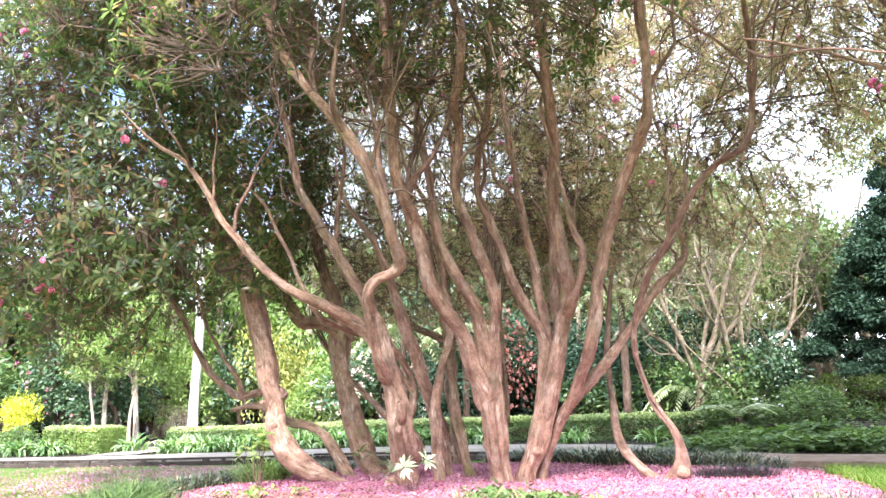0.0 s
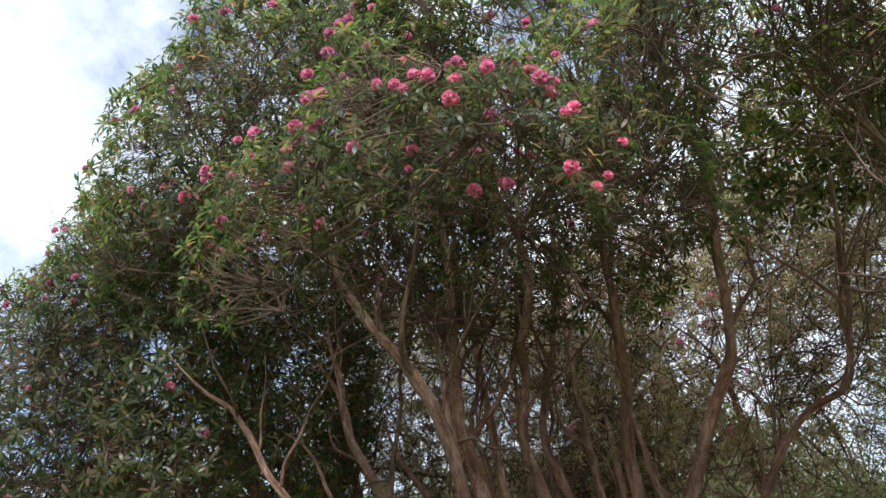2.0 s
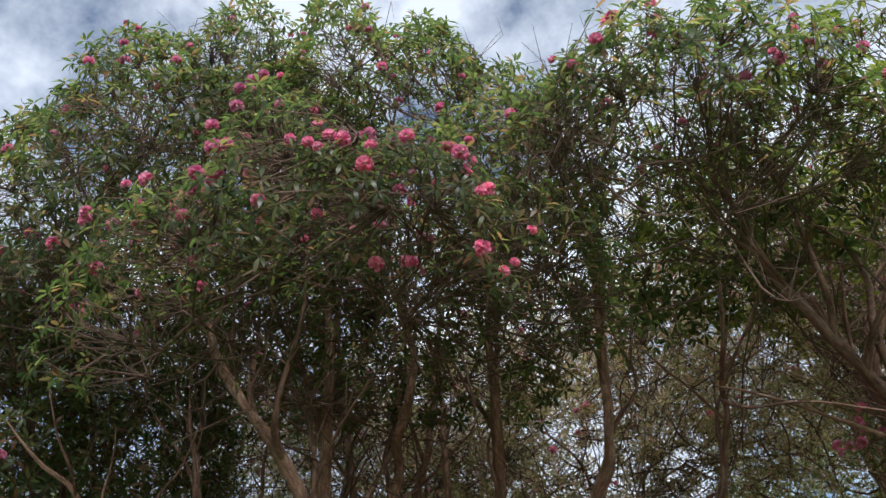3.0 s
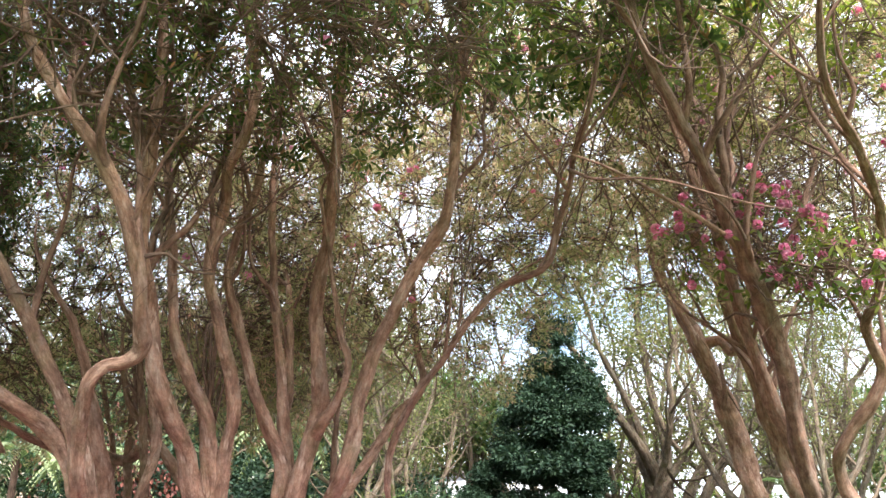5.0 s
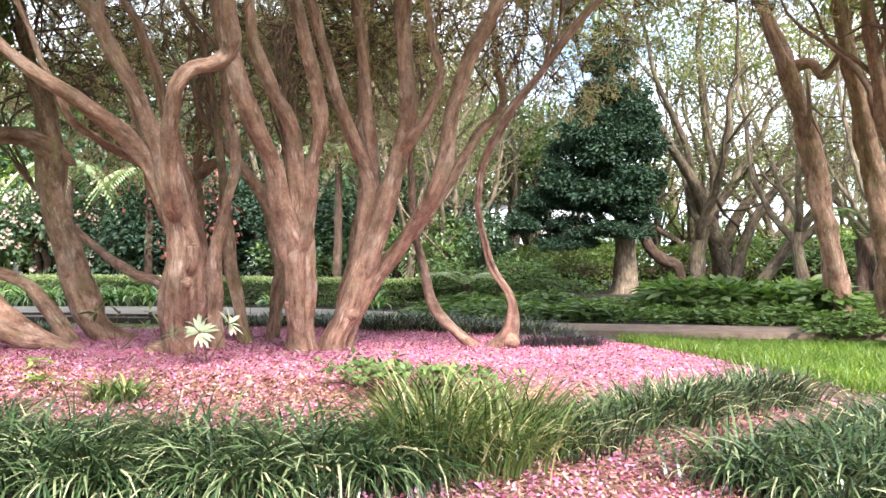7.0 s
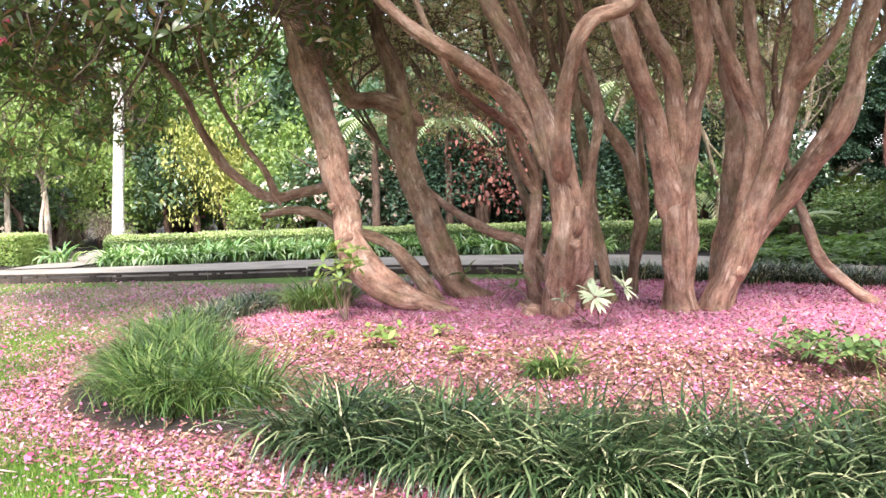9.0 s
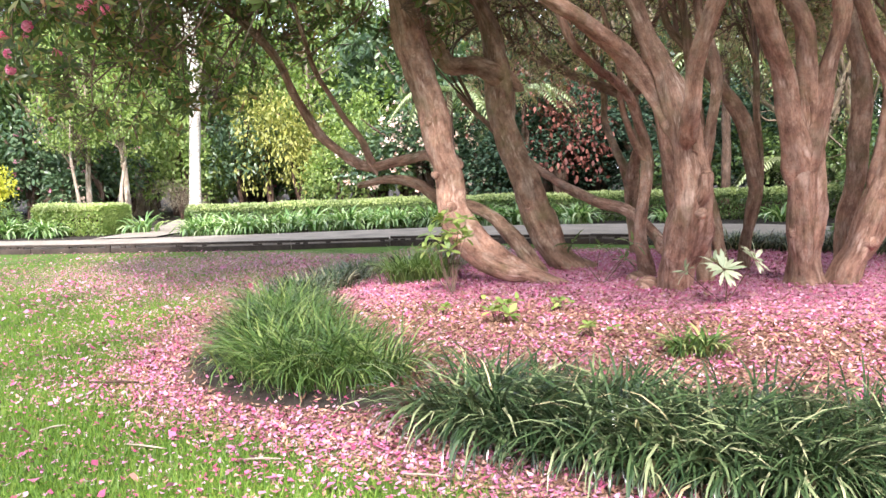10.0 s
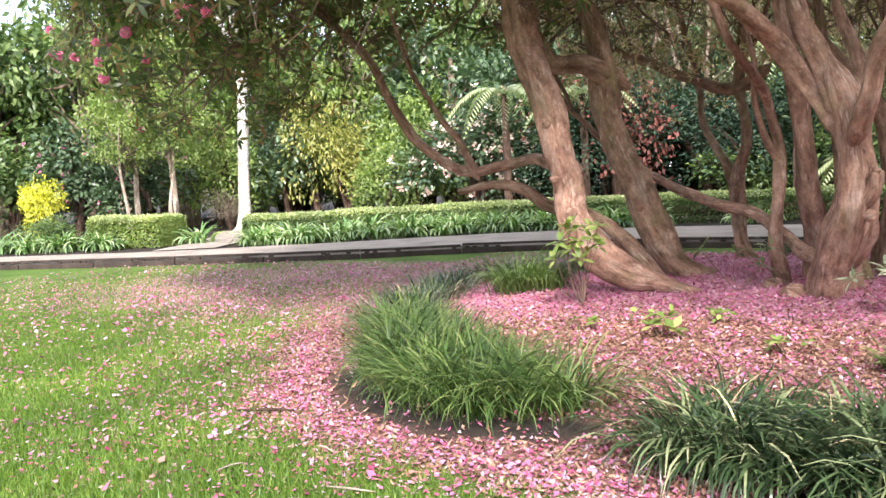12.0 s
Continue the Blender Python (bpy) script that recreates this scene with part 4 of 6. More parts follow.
for key, limbs in STEMS.items():
    foot = np.array(limbs[0][1][0][:3])
    foot[2] = float(land(foot[0], foot[1]))
    TREES[key] = tree = thing("rhododendron_tree", foot, TREE_LABEL[key], "tree", "old rhododendrons")
    TIPS[key] = []
    bark = BARK_BRANCH if key == "f" else BARK_MOSSY if key in "bgk" else BARK
    for n, (name, pts) in enumerate(limbs):
        run = spline(pts, 0.06)
        slim = {"h": 0.62, "c": 0.72, "d": 0.78, "e": 0.71}.get(key, 0.84)
        if key == "f":
            slim = 0.84 - 0.28 * smooth01(2.2, 3.2, run[:, 2])
        if name == "limb":
            slim = slim * (0.87 + 0.18 * np.exp(-np.arange(len(run)) * 0.12))
        run[:, 3] *= slim * (1 + 0.1 * wobble(0.3 * np.arange(len(run)), n + 2))
        run[:, :3] += 0.02 * np.stack([wobble(2.2 * np.arange(len(run)) * 0.06 + n, s) for s in (1, 2, 3)], 1)
        if run[-1, 3] > 0.02 and run[-1, 2] > 2.4:  # limbs run out into thin, crooked ends
            r = run[-1, 3]
            tail = sprout(run[-1, :3], run[-1, :3] - run[-4, :3], r, 1.0 + 8 * r, rng, 0.12, 0.2, 0.15)
            run = np.vstack([run, spline(tail, 0.06)[1:]])
        grounded = name in ("trunk", "stem")
        end = unit(run[-1, :3] - run[-3, :3])
        r = run[-1, 3]
        cap = [np.r_[run[-1, :3] + end * r * a, r * b] for a, b in (((0.5, 0.85), (0.9, 0.5), (1.1, 0.04)) if name != "trunk" else ((0.6, 0.8), (1.3, 0.55), (2.0, 0.3), (2.4, 0.04)))]
        run = np.vstack([run, cap])
        if name == "limb":  # a limb starts rounded, sunk in the wood that bears it
            back, r = unit(run[0, :3] - run[2, :3]), run[0, 3]
            run = np.vstack([[np.r_[run[0, :3] + back * r * a, r * b] for a, b in ((2.6, 0.03), (2.1, 0.36), (1.4, 0.66), (0.7, 0.88))], run])
        v, f, u = tube(run, 26 if run[:, 3].max() > 0.12 else 16, 0.25 if name == "trunk" else 0.15, 3 * n + len(key), {"c": 0.08, "d": 0.55}.get(key, 0.32) if grounded else 0)
        # h's thick limb wears the darker branch bark to stand for its shade
        part(name, make_mesh(name, v - foot, f, BARK_BRANCH if key == "h" and n == 1 else bark, u, True), tree)
        for s in ((0.35, 0.5, 0.62, 0.75, 0.88, 1.0) if len(run) > 20 else (0.8, 1.0)):
            q = min(len(run) - 1, int(s * (len(run) - 1)))
            if run[q, 2] > 2.0:
                TIPS[key].append(np.r_[run[q], unit(run[q, :3] - run[max(q - 4, 0), :3])])
        # side branches that rise into the crown
        step = 8
        for q in range(int(rng.integers(0, step)), len(run) - 3, step):
            x, y, z, r = run[q]
            if z < (3.2 if key in "abcde" else 2.6) or r < 0.022:
                continue
            tan = unit(run[q + 2, :3] - run[q, :3])
            r0 = float(np.clip(r * rng.uniform(0.35, 0.72), 0.013, 0.055))
            side = sprout((x, y, z), 0.9 * tan + rng.normal(0, 0.36, 3) + (0, 0, 0.45), r0, rng.uniform(1.1, 1.9) * (r0 / 0.03) ** 0.35 + 0.3, rng, 0.28, 0.26)
            RISERS.append((key, within_crown(side)))

for key, side in RISERS:
    if len(side) < 4:
        continue
    tree = TREES[key]
    foot = np.array(tree.location)
    v, f, u = tube(spline(side, 0.11), 8, 0.2, rng.random() * 9)
    part("branch", make_mesh("branch", v - foot, f, BARK_BRANCH, u, True), tree)
    for q in (len(side) // 2, len(side) - 1):
        TIPS[key].append(np.r_[side[q], unit(side[q, :3] - side[q - 1, :3])])

crown = {k: {"twig": [], "leaf": [], "bloom": []} for k in STEMS}
for keys, centre, half, shoots, low, blooms in LOBES:
    centre, half = np.array(centre), np.array(half)
    tips = np.array([np.r_[t, i] for i, k in enumerate(keys) for t in TIPS[k]])
    share = keys[0]
    bag = crown[share]
    nodes = []
    for key, side in RISERS:
        if key == share and len(side) > 3 and (((side[-1, :3] - centre) / half) ** 2).sum() < 1.3:
            for _ in range(4):
                p = side[rng.integers(1, len(side))]
                twig = spline(sprout(p[:3], rng.normal(0, 0.6, 3) + (0, 0, 0.6), p[3] * 0.55, rng.uniform(0.5, 1.2), rng, 0.2, 0.35), 0.16)
                bag["twig"].append(tube(twig, 4, 0.0, 0))
                nodes.append(twig[len(twig) // 2:, :3])
    # boughs run from limbs into the lobe and split into branches
    n_bough = max(5, shoots // 45)
    for d in ball_dirs(n_bough, low):
        target = centre + d * half * rng.uniform(0.5, 0.75)
        gap = np.linalg.norm((tips[:, :3] - target) * (1.5, 1.5, 0.8), axis=1) + (2.5 if keys == "h" else 0.8) * np.maximum(0, tips[:, 2] - target[2]) + rng.random(len(tips)) * 0.9
        s = tips[gap.argmin()]
        L = np.linalg.norm(target - s[:3])
        mid = s[:3] + (0.6 * s[4:7] + (0, 0, 0.4)) * L * 0.42 + rng.normal(0, 0.12, 3) * L * 0.5
        mid2 = 0.45 * mid + 0.55 * target + rng.normal(0, 0.1, 3) * L * 0.5
        r0 = min(0.55 * s[3], 0.014 + 0.01 * L, 0.038)
        run = spline([(*s[:3], r0), (*mid, r0 * 0.8), (*mid2, r0 * 0.6), (*target, 0.01)], 0.2)
        bag["twig"].append(tube(run, 5, 0.1, rng.random() * 9))
        for _ in range(5):
            p = run[int(rng.uniform(0.35, 1) * (len(run) - 1))]
            out = centre + unit(d * 1.0 + rng.normal(0, 0.42, 3)) * half * rng.uniform(0.72, 0.92)
            if np.linalg.norm(out - p[:3]) > 2.6:
                out = p[:3] + (out - p[:3]) * 0.6
            l2 = np.linalg.norm(out - p[:3])
            q = 0.5 * (p[:3] + out) + rng.normal(0, 0.13, 3) * l2
            branch = spline([(*p[:3], min(p[3] * 0.7, 0.02)), (*q, 0.012), (*out, 0.006)], 0.3)
            bag["twig"].append(tube(branch, 3, 0.0, 0))
            nodes.append(branch[len(branch) // 3:, :3])
    nodes = np.vstack(nodes)
    # leafy shoots over the lobe's outside
    d = ball_dirs(shoots, low)
    if keys == "cd":  # the open side hangs lower
        d = ball_dirs(2 * shoots, -0.25)
        d = d[(d[:, 2] > 0.08) | (d[:, 1] < -0.3 - 0.4 * np.abs(d[:, 2]))][:shoots]
        shoots = len(d)
    lump = 1 + 0.09 * np.sin(5.1 * d[:, 0] + 3 * d[:, 2]) * np.sin(4.3 * d[:, 1] + 1.1 * centre[0]) + 0.07 * np.sin(9 * d[:, 0] + 7 * d[:, 1])
    hazy = keys in ("gbc", "ge", "f", "ji", "ih")
    deep = rng.random(shoots) < (0.6 if hazy else 0.18)
    tip = centre + d * half * (lump * np.where(deep, rng.uniform(0.4, 0.92, shoots), rng.uniform(0.9, 1.03, shoots)))[:, None]
    if keys == "cd":
        tip[:, 2] += 0.35 * np.sin(3.1 * tip[:, 0] + 1) * np.sin(2.7 * tip[:, 1]) * (d[:, 2] < 0.1)
    near_node = np.concatenate([((c[:, None] - nodes[None]) ** 2).sum(-1).argmin(1) for c in np.array_split(tip, max(1, shoots // 200))])
    start = nodes[near_node]
    gap = np.linalg.norm(tip - start, axis=1)
    ok = gap < 1.6
    tip, start, d, gap = tip[ok], start[ok], d[ok], gap[ok]
    t = np.linspace(0, 1, 3)[None, :, None]
    bend = rng.normal(0, 0.14, (len(tip), 1, 3)) * gap[:, None, None]
    paths = start[:, None] * (1 - t) + tip[:, None] * t + bend * np.sin(np.pi * t) + rng.normal(0, 0.02, (len(tip), 3, 3))
    paths[:, -1] = tip
    bag["twig"].append(rods(paths, np.broadcast_to(np.linspace(0.007, 0.0035, 3), paths.shape[:2])))
    # bare brushwood inside
    nb = int((0.5 if hazy else 1.0) * shoots)
    s = nodes[rng.integers(0, len(nodes), nb)]
    w = unit(rng.normal(0, 1, (nb, 3)) + (0, 0, 0.3)) * rng.uniform(0.25, 0.8, (nb, 1))
    t = np.linspace(0, 1, 3)[None, :, None]
    paths = s[:, None] + w[:, None] * t + rng.normal(0, 0.1, (nb, 1, 3)) * np.sin(np.pi * t)
    bag["twig"].append(rods(paths, np.broadcast_to(np.linspace(0.005, 0.002, 3), paths.shape[:2])))
    axis = unit(d * (0.7 if hazy else 1.0) + (0, 0, 0.75 if hazy else 0.4) + rng.normal(0, 0.25, d.shape))
    if hazy:
        k = np.repeat(np.arange(len(tip)), 24)
        way = unit(rng.normal(0, 1, (len(k), 3)) + axis[k] * 0.6)
        bag["leaf"].append(chips(tip[k] + way * 0.03 + rng.normal(0, 0.035, (len(k), 3)), way, unit(rng.normal(0, 0.5, (len(k), 3)) + (0, 0, 1.0)), rng.uniform(0.055, 0.1, len(k)), 0.026))
    else:
        bag["leaf"].append(rosettes(tip, axis, 8 if keys == "cd" else 4 if half[0] < 1 else 7, 0.108 if keys == "cd" else 0.135, 0.032 if keys == "cd" else 0.041, (0.75, 1.95), 0.35))
    sunny = np.clip(d @ np.array((0.1, -0.75, 0.35)) + 0.25, 0.03, 1) ** 2
    for q in rng.choice(len(tip), min(blooms, len(tip)), replace=False, p=sunny / sunny.sum()):
        bag["bloom"].append((tip[q] + 0.05 * axis[q], axis[q]))


def stack_tris(pieces):
    vs, fs, n = [], [], 0
    for v, f in pieces:
        vs.append(v), fs.append(f + n)
        n += len(v)
    return np.vstack(vs), np.vstack(fs)


for key, bag in crown.items():
    if not bag["leaf"]:
        continue
    tree = TREES[key]
    foot = np.array(tree.location)
    v, f, u = join(bag["twig"])
    part("branchwork", make_mesh("branchwork", v - foot, f, BARK_TWIG, u, True), tree, "fine grey-brown branches and twigs")
    v, f = stack_tris(bag["leaf"])
    leafage = part("crown", make_mesh("crown", v - foot, f, LEAF_LIFTED if key in "gfij" else LEAF_BACKLIT if key == "h" else LEAF), tree, "whorls of long dark green leaves")
    for p, w in bag["bloom"]:
        ob = part("blossom", random.choice(TRUSSES), leafage, "pink flower head")
        ob.matrix_basis = Matrix.Translation(Vector(p - foot + 0.03 * w)) @ Vector(w).to_track_quat("Z", "Y").to_matrix().to_4x4() @ Matrix.Scale(random.uniform(0.55, 0.95), 4)

# the stub and the burl
foot = np.array(TREES["c"].location)
v, f, u = tube(spline([(-4.24, 8.42, 1.02, 0.07), (-4.14, 8.33, 1.1, 0.064), (-4.1, 8.29, 1.2, 0.058), (-4.09, 8.27, 1.28, 0.055), (-4.089, 8.268, 1.284, 0.03), (-4.089, 8.268, 1.27, 0.004)], 0.02), 12, 0.1, 2)
part("cut_stub", make_mesh("cut_stub", v - foot, f, BARK, u, True), TREES["c"], "short sawn-off stub")
foot = np.array(TREES["f"].location)
v, f, u = tube(spline([(-1.46, 10.55, 0.3, 0.07), (-1.38, 10.48, 0.29, 0.08), (-1.31, 10.42, 0.27, 0.045), (-1.28, 10.4, 0.26, 0.004)], 0.02), 12, 0.2, 8)
part("burl", make_mesh("burl", v - foot, f, BARK, u, True), TREES["f"], "knobbly woody burl")



def knob(key, p, way, r):
    """A rounded woody lump on a trunk."""
    p, way = np.array(p), unit(np.array(way, float))
    base = np.array(TREES[key].location)
    run = spline([(*(p - way * r), r * 1.3), (*(p + way * r * 0.2), r), (*(p + way * r * 0.6), r * 0.6), (*(p + way * r * 0.8), 0.004)], 0.02)
    v, f, u = tube(run, 12, 0.2, p[2] * 7)
    part("knot", make_mesh("knot", v - base, f, BARK, u, True), TREES[key], "rounded woody knot")


def eyed_knot(key, p, way, r):
    """A raised ring round a dark plug that colours in a lost branch's hollow."""
    p, way = np.array(p), unit(np.array(way, float))
    base = np.array(TREES[key].location)
    run = spline([(*(p - way * 1.6 * r), r * 1.5), (*(p - way * 0.8 * r), r * 1.4), (*(p - way * 0.2 * r), r * 1.1), (*(p + way * r * 0.1), r * 0.75), (*(p - way * r * 0.1), r * 0.5), (*(p - way * r * 0.6), r * 0.1)], 0.008)
    v, f, u = tube(run, 14, 0.15, p[2] * 5)
    ring = part("knot", make_mesh("knot", v - base, f, BARK, u, True), TREES[key], "ringed knot of a lost branch")
    # a disc of dark bark gives the shade inside the knot
    v, f, u = tube(np.array([np.r_[p - way * r * 0.4, r * 0.55], np.r_[p + way * r * 0.02, r * 0.5], np.r_[p + way * r * 0.04, r * 0.05]]), 10, 0.1, 1)
    part("hole", make_mesh("hole", v - base, f, BARK_DARK, u, True), ring, "dark knot hole")


for key, p, way, r in (("c", (-4.11, 8.24, 0.95), (0.7, -0.7, 0.15), 0.034), ("a", (-6.95, 8.6, 1.35), (0.2, -1, 0.1), 0.03)):
    eyed_knot(key, p, way, r)
for key, p, way, r in (("c", (-4.84, 8.95, 0.2), (-0.4, -0.5, 0.75), 0.13), ("c", (-5.12, 9.5, 0.19), (-0.5, -0.3, 0.8), 0.13), ("d", (-3.6, 9.4, 0.7), (-0.5, -0.8, 0.2), 0.05), ("d", (-3.45, 9.32, 1.1), (0.3, -1, 0.1), 0.045),
                       ("e", (-2.98, 9.58, 0.6), (0.1, -1, 0.1), 0.06), ("a", (-6.86, 8.72, 1.0), (0.1, -1, 0.1), 0.06), ("a", (-7.0, 8.62, 1.9), (0.2, -1, 0.2), 0.05), ("b", (-6.6, 10.15, 0.9), (0.2, -1, 0.1), 0.055)):
    knob(key, p, way, r)

# ---- strap-leaved clumps ----


def blades(n, length, width, spread, lean, rnd, segs=5):
    """Arching strap leaves from one crown; quads."""
    foot = rnd.normal(0, 0.35 * spread, (n, 2))
    ang = np.arctan2(foot[:, 1], foot[:, 0]) + rnd.normal(0, 0.55, n)
    L = length * rnd.uniform(0.65, 1.15, n)
    arch = lean * rnd.uniform(0.5, 1.3, n)
    t = np.linspace(0, 1, segs + 1)[None]
    theta = (0.12 + arch[:, None] * t ** 1.25)
    step = L[:, None] / segs
    out = np.cumsum(np.sin(theta) * step, 1) - np.sin(theta[:, :1]) * step
    up = np.cumsum(np.cos(theta) * step, 1) - np.cos(theta[:, :1]) * step
    c = np.stack([foot[:, :1] + out * np.cos(ang)[:, None], foot[:, 1:] + out * np.sin(ang)[:, None], np.maximum(up, 0.012)], -1)
    w = width * rnd.uniform(0.7, 1.2, n)[:, None] * np.sqrt(np.clip(1.02 - t ** 2.2, 0.0, 1)) * 0.5
    s = np.stack([-np.sin(ang), np.cos(ang), rnd.normal(0, 0.25, n)], -1)[:, None]
    v = np.stack([c - s * w[..., None], c + s * w[..., None]], 2)
    m = segs + 1
    base = (np.arange(n) * m * 2)[:, None]
    k = np.arange(segs)[None] * 2
    f = np.stack([base + k, base + k + 1, base + k + 3, base + k + 2], -1).reshape(-1, 4)
    return v.reshape(-1, 3), f


def tuft_meshes(name, mat, count, n, length, width, spread, lean, seed):
    out = []
    for q in range(count):
        v, f = blades(n, length, width, spread, lean, np.random.default_rng(seed + q))
        out.append(make_mesh(name, v, f, mat, smooth=True))
    return out


def plant_tuft(name, me, x, y, scale, label, category, group, sink=0.02):
    ob = thing(name, (x, y, float(land(x, y)) - sink), label, category, group)
    turn = random.uniform(0, 360)
    for q in range(3):
        a = radians(turn + 120 * q)
        fan = part("leaf_fan", me[(q + random.randrange(2)) % len(me)], ob)
        fan.matrix_basis = pose(0.05 * scale * math.cos(a), 0.05 * scale * math.sin(a), 0, 0, 0, random.uniform(0, 360)) @ Matrix.Scale(scale, 4)
    return ob


BORDER = tuft_meshes("border_clump", STRAP, 5, 72, 0.54, 0.0135, 0.28, 2.3, 11)
FINE = tuft_meshes("fine_clump", STRAP_GREEN, 4, 84, 0.52, 0.009, 0.28, 1.95, 31)
UPRIGHT = tuft_meshes("upright_clump", STRAP_STRAW, 4, 38, 0.56, 0.012, 0.3, 1.5, 51)
LOW = tuft_meshes("low_clump", STRAP, 3, 50, 0.3, 0.011, 0.3, 1.5, 71)
AGA = tuft_meshes("agapanthus_clump", STRAP_AGA, 4, 24, 0.82, 0.066, 0.3, 2.15, 91)
TUFT = tuft_meshes("tuft", STRAP_GREEN, 3, 26, 0.8, 0.045, 0.3, 1.9, 131)
FRESH = tuft_meshes("upright_clump", LEAF_COVER, 3, 60, 0.52, 0.013, 0.28, 1.7, 151)
MONDO = tuft_meshes("mondo_clump", STRAP_BLACK, 2, 54, 0.2, 0.006, 0.3, 1.2, 111)


def row_of(meshes, name, line, gap, wide, scale, label, category, group):
    """Clumps along a line of points."""
    p = np.array(line, float)
    s = np.r_[0, np.cumsum(np.linalg.norm(np.diff(p, axis=0), axis=1))]
    for d in np.arange(0, s[-1] + 0.01, gap):
        x, y = np.interp(d, s, p[:, 0]), np.interp(d, s, p[:, 1])
        x, y = x + random.gauss(0, wide), y + random.gauss(0, wide)
        plant_tuft(name, random.sample(meshes, len(meshes)), x, y, scale * random.uniform(0.85, 1.15), label, category, group)


STRAP_LABEL = "dark green arching strap-leaf clump edging the bed"
row_of(BORDER, "border_clump", [(-4.55, 4.85), (-3.8, 4.78), (-2.9, 4.78), (-2.1, 4.85), (-1.4, 5.25)], 0.2, 0.05, 0.98, STRAP_LABEL, "border plant", "front border clumps")
row_of(BORDER, "border_clump", [(-4.45, 5.2), (-3.6, 5.12), (-2.7, 5.12), (-1.9, 5.3), (-1.4, 5.6)], 0.22, 0.06, 0.95, STRAP_LABEL, "border plant", "front border clumps")
row_of(LOW, "border_clump", [(-1.0, 5.75), (-0.5, 6.2), (0.1, 6.95), (0.6, 7.6), (1.1, 8.4)], 0.22, 0.07, 1.1, STRAP_LABEL, "border plant", "front border clumps")
row_of(LOW, "border_clump", [(-0.7, 6.1), (-0.2, 6.7), (0.3, 7.4), (0.9, 8.3)], 0.24, 0.07, 1.1, STRAP_LABEL, "border plant", "front border clumps")
row_of(BORDER, "border_clump", [(0.3, 5.45), (0.75, 6.0), (1.3, 6.7), (1.9, 7.5)], 0.22, 0.08, 0.9, STRAP_LABEL, "border plant", "side border clumps")
row_of(BORDER, "border_clump", [(0.65, 5.2), (1.1, 5.9), (1.7, 6.6), (2.3, 7.4)], 0.24, 0.08, 0.9, STRAP_LABEL, "border plant", "side border clumps")
FINE_LABEL = "bright fine-leaved grassy clump edging the bed"
row_of(FINE, "grass_clump", [(-5.5, 5.3), (-5.9, 5.35), (-6.4, 5.45), (-6.85, 5.8), (-7.2, 6.3)], 0.2, 0.07, 1.0, FINE_LABEL, "border plant", "side grass clumps")
row_of(FINE, "grass_clump", [(-6.0, 5.75), (-6.5, 5.95), (-6.9, 6.35), (-7.6, 6.7), (-8.0, 7.3)], 0.22, 0.08, 0.95, FINE_LABEL, "border plant", "side grass clumps")
row_of(LOW, "border_clump", [(-7.6, 7.2), (-8.2, 7.8), (-8.6, 8.6), (-8.9, 9.4), (-9.1, 10.2), (-8.9, 10.9)], 0.25, 0.12, 1.15, "dark low strap-leaf clump on the bed's far edge", "border plant", "far border clumps")
row_of(LOW, "border_clump", [(-8.7, 10.9), (-8.0, 11.2), (-7.3, 11.0)], 0.25, 0.12, 1.1, "dark low strap-leaf clump on the bed's far edge", "border plant", "far border clumps")
row_of(LOW, "border_clump", [(-5.6, 13.0), (-4.5, 12.9), (-3.5, 12.7), (-2.5, 12.6), (-1.6, 12.5), (-0.9, 12.6)], 0.24, 0.1, 1.15, "dark low strap-leaf clump along the path", "border plant", "back border clumps")
row_of(LOW, "border_clump", [(-5.2, 13.4), (-3.8, 13.2), (-2.4, 13.0), (-1.0, 13.0)], 0.26, 0.1, 1.15, "dark low strap-leaf clump along the path", "border plant", "back border clumps")
row_of(MONDO, "mondo_clump", [(-1.25, 10.85), (-0.85, 10.95), (-0.45, 11.05)], 0.11, 0.06, 1.1, "small blackish grass clump in the petals", "border plant", "black grass clumps")
row_of(UPRIGHT, "upright_clump", [(-1.3, 6.1), (-0.9, 6.15)], 0.13, 0.06, 1.05, "tall green grassy clump with upright blades", "border plant", "upright clumps")
row_of(UPRIGHT, "upright_clump", [(-1.45, 5.7), (-1.15, 5.5), (-0.85, 5.7)], 0.14, 0.06, 1.1, "tall green grassy clump with upright blades", "border plant", "upright clumps")
row_of(FRESH, "upright_clump", [(-7.8, 9.2), (-7.35, 9.25)], 0.15, 0.05, 0.95, "fresh green grassy clump with upright blades", "border plant", "upright clumps")
row_of(TUFT, "tuft", [(-3.8, 6.45), (-3.6, 6.4)], 0.15, 0.03, 0.34, "small fresh green leafy tuft among petals", "border plant", "tufts in the bed")
AGA_LABEL = "bright green strap-leaved agapanthus clump before the hedge"
row_of(AGA, "agapanthus_clump", [(-17.6, 15.0), (-15.8, 16.3), (-14.3, 17.4), (-12.8, 18.1), (-11.0, 18.8), (-9.2, 19.2)], 0.29, 0.12, 0.82, AGA_LABEL, "agapanthus", "agapanthus row")
row_of(AGA, "agapanthus_clump", [(-17.9, 15.5), (-16.2, 16.8), (-14.6, 17.8), (-13.2, 18.6), (-11.2, 19.25)], 0.36, 0.12, 0.82, AGA_LABEL, "agapanthus", "agapanthus row")
row_of(AGA, "agapanthus_clump", [(-25.5, 12.9), (-23.8, 13.4), (-22.4, 13.9)], 0.5, 0.15, 0.9, AGA_LABEL, "agapanthus", "agapanthus row")
row_of(AGA, "agapanthus_clump", [(-23.3, 13.9), (-22.3, 14.15), (-21.5, 14.3)], 0.34, 0.1, 0.8, AGA_LABEL, "agapanthus", "agapanthus row")
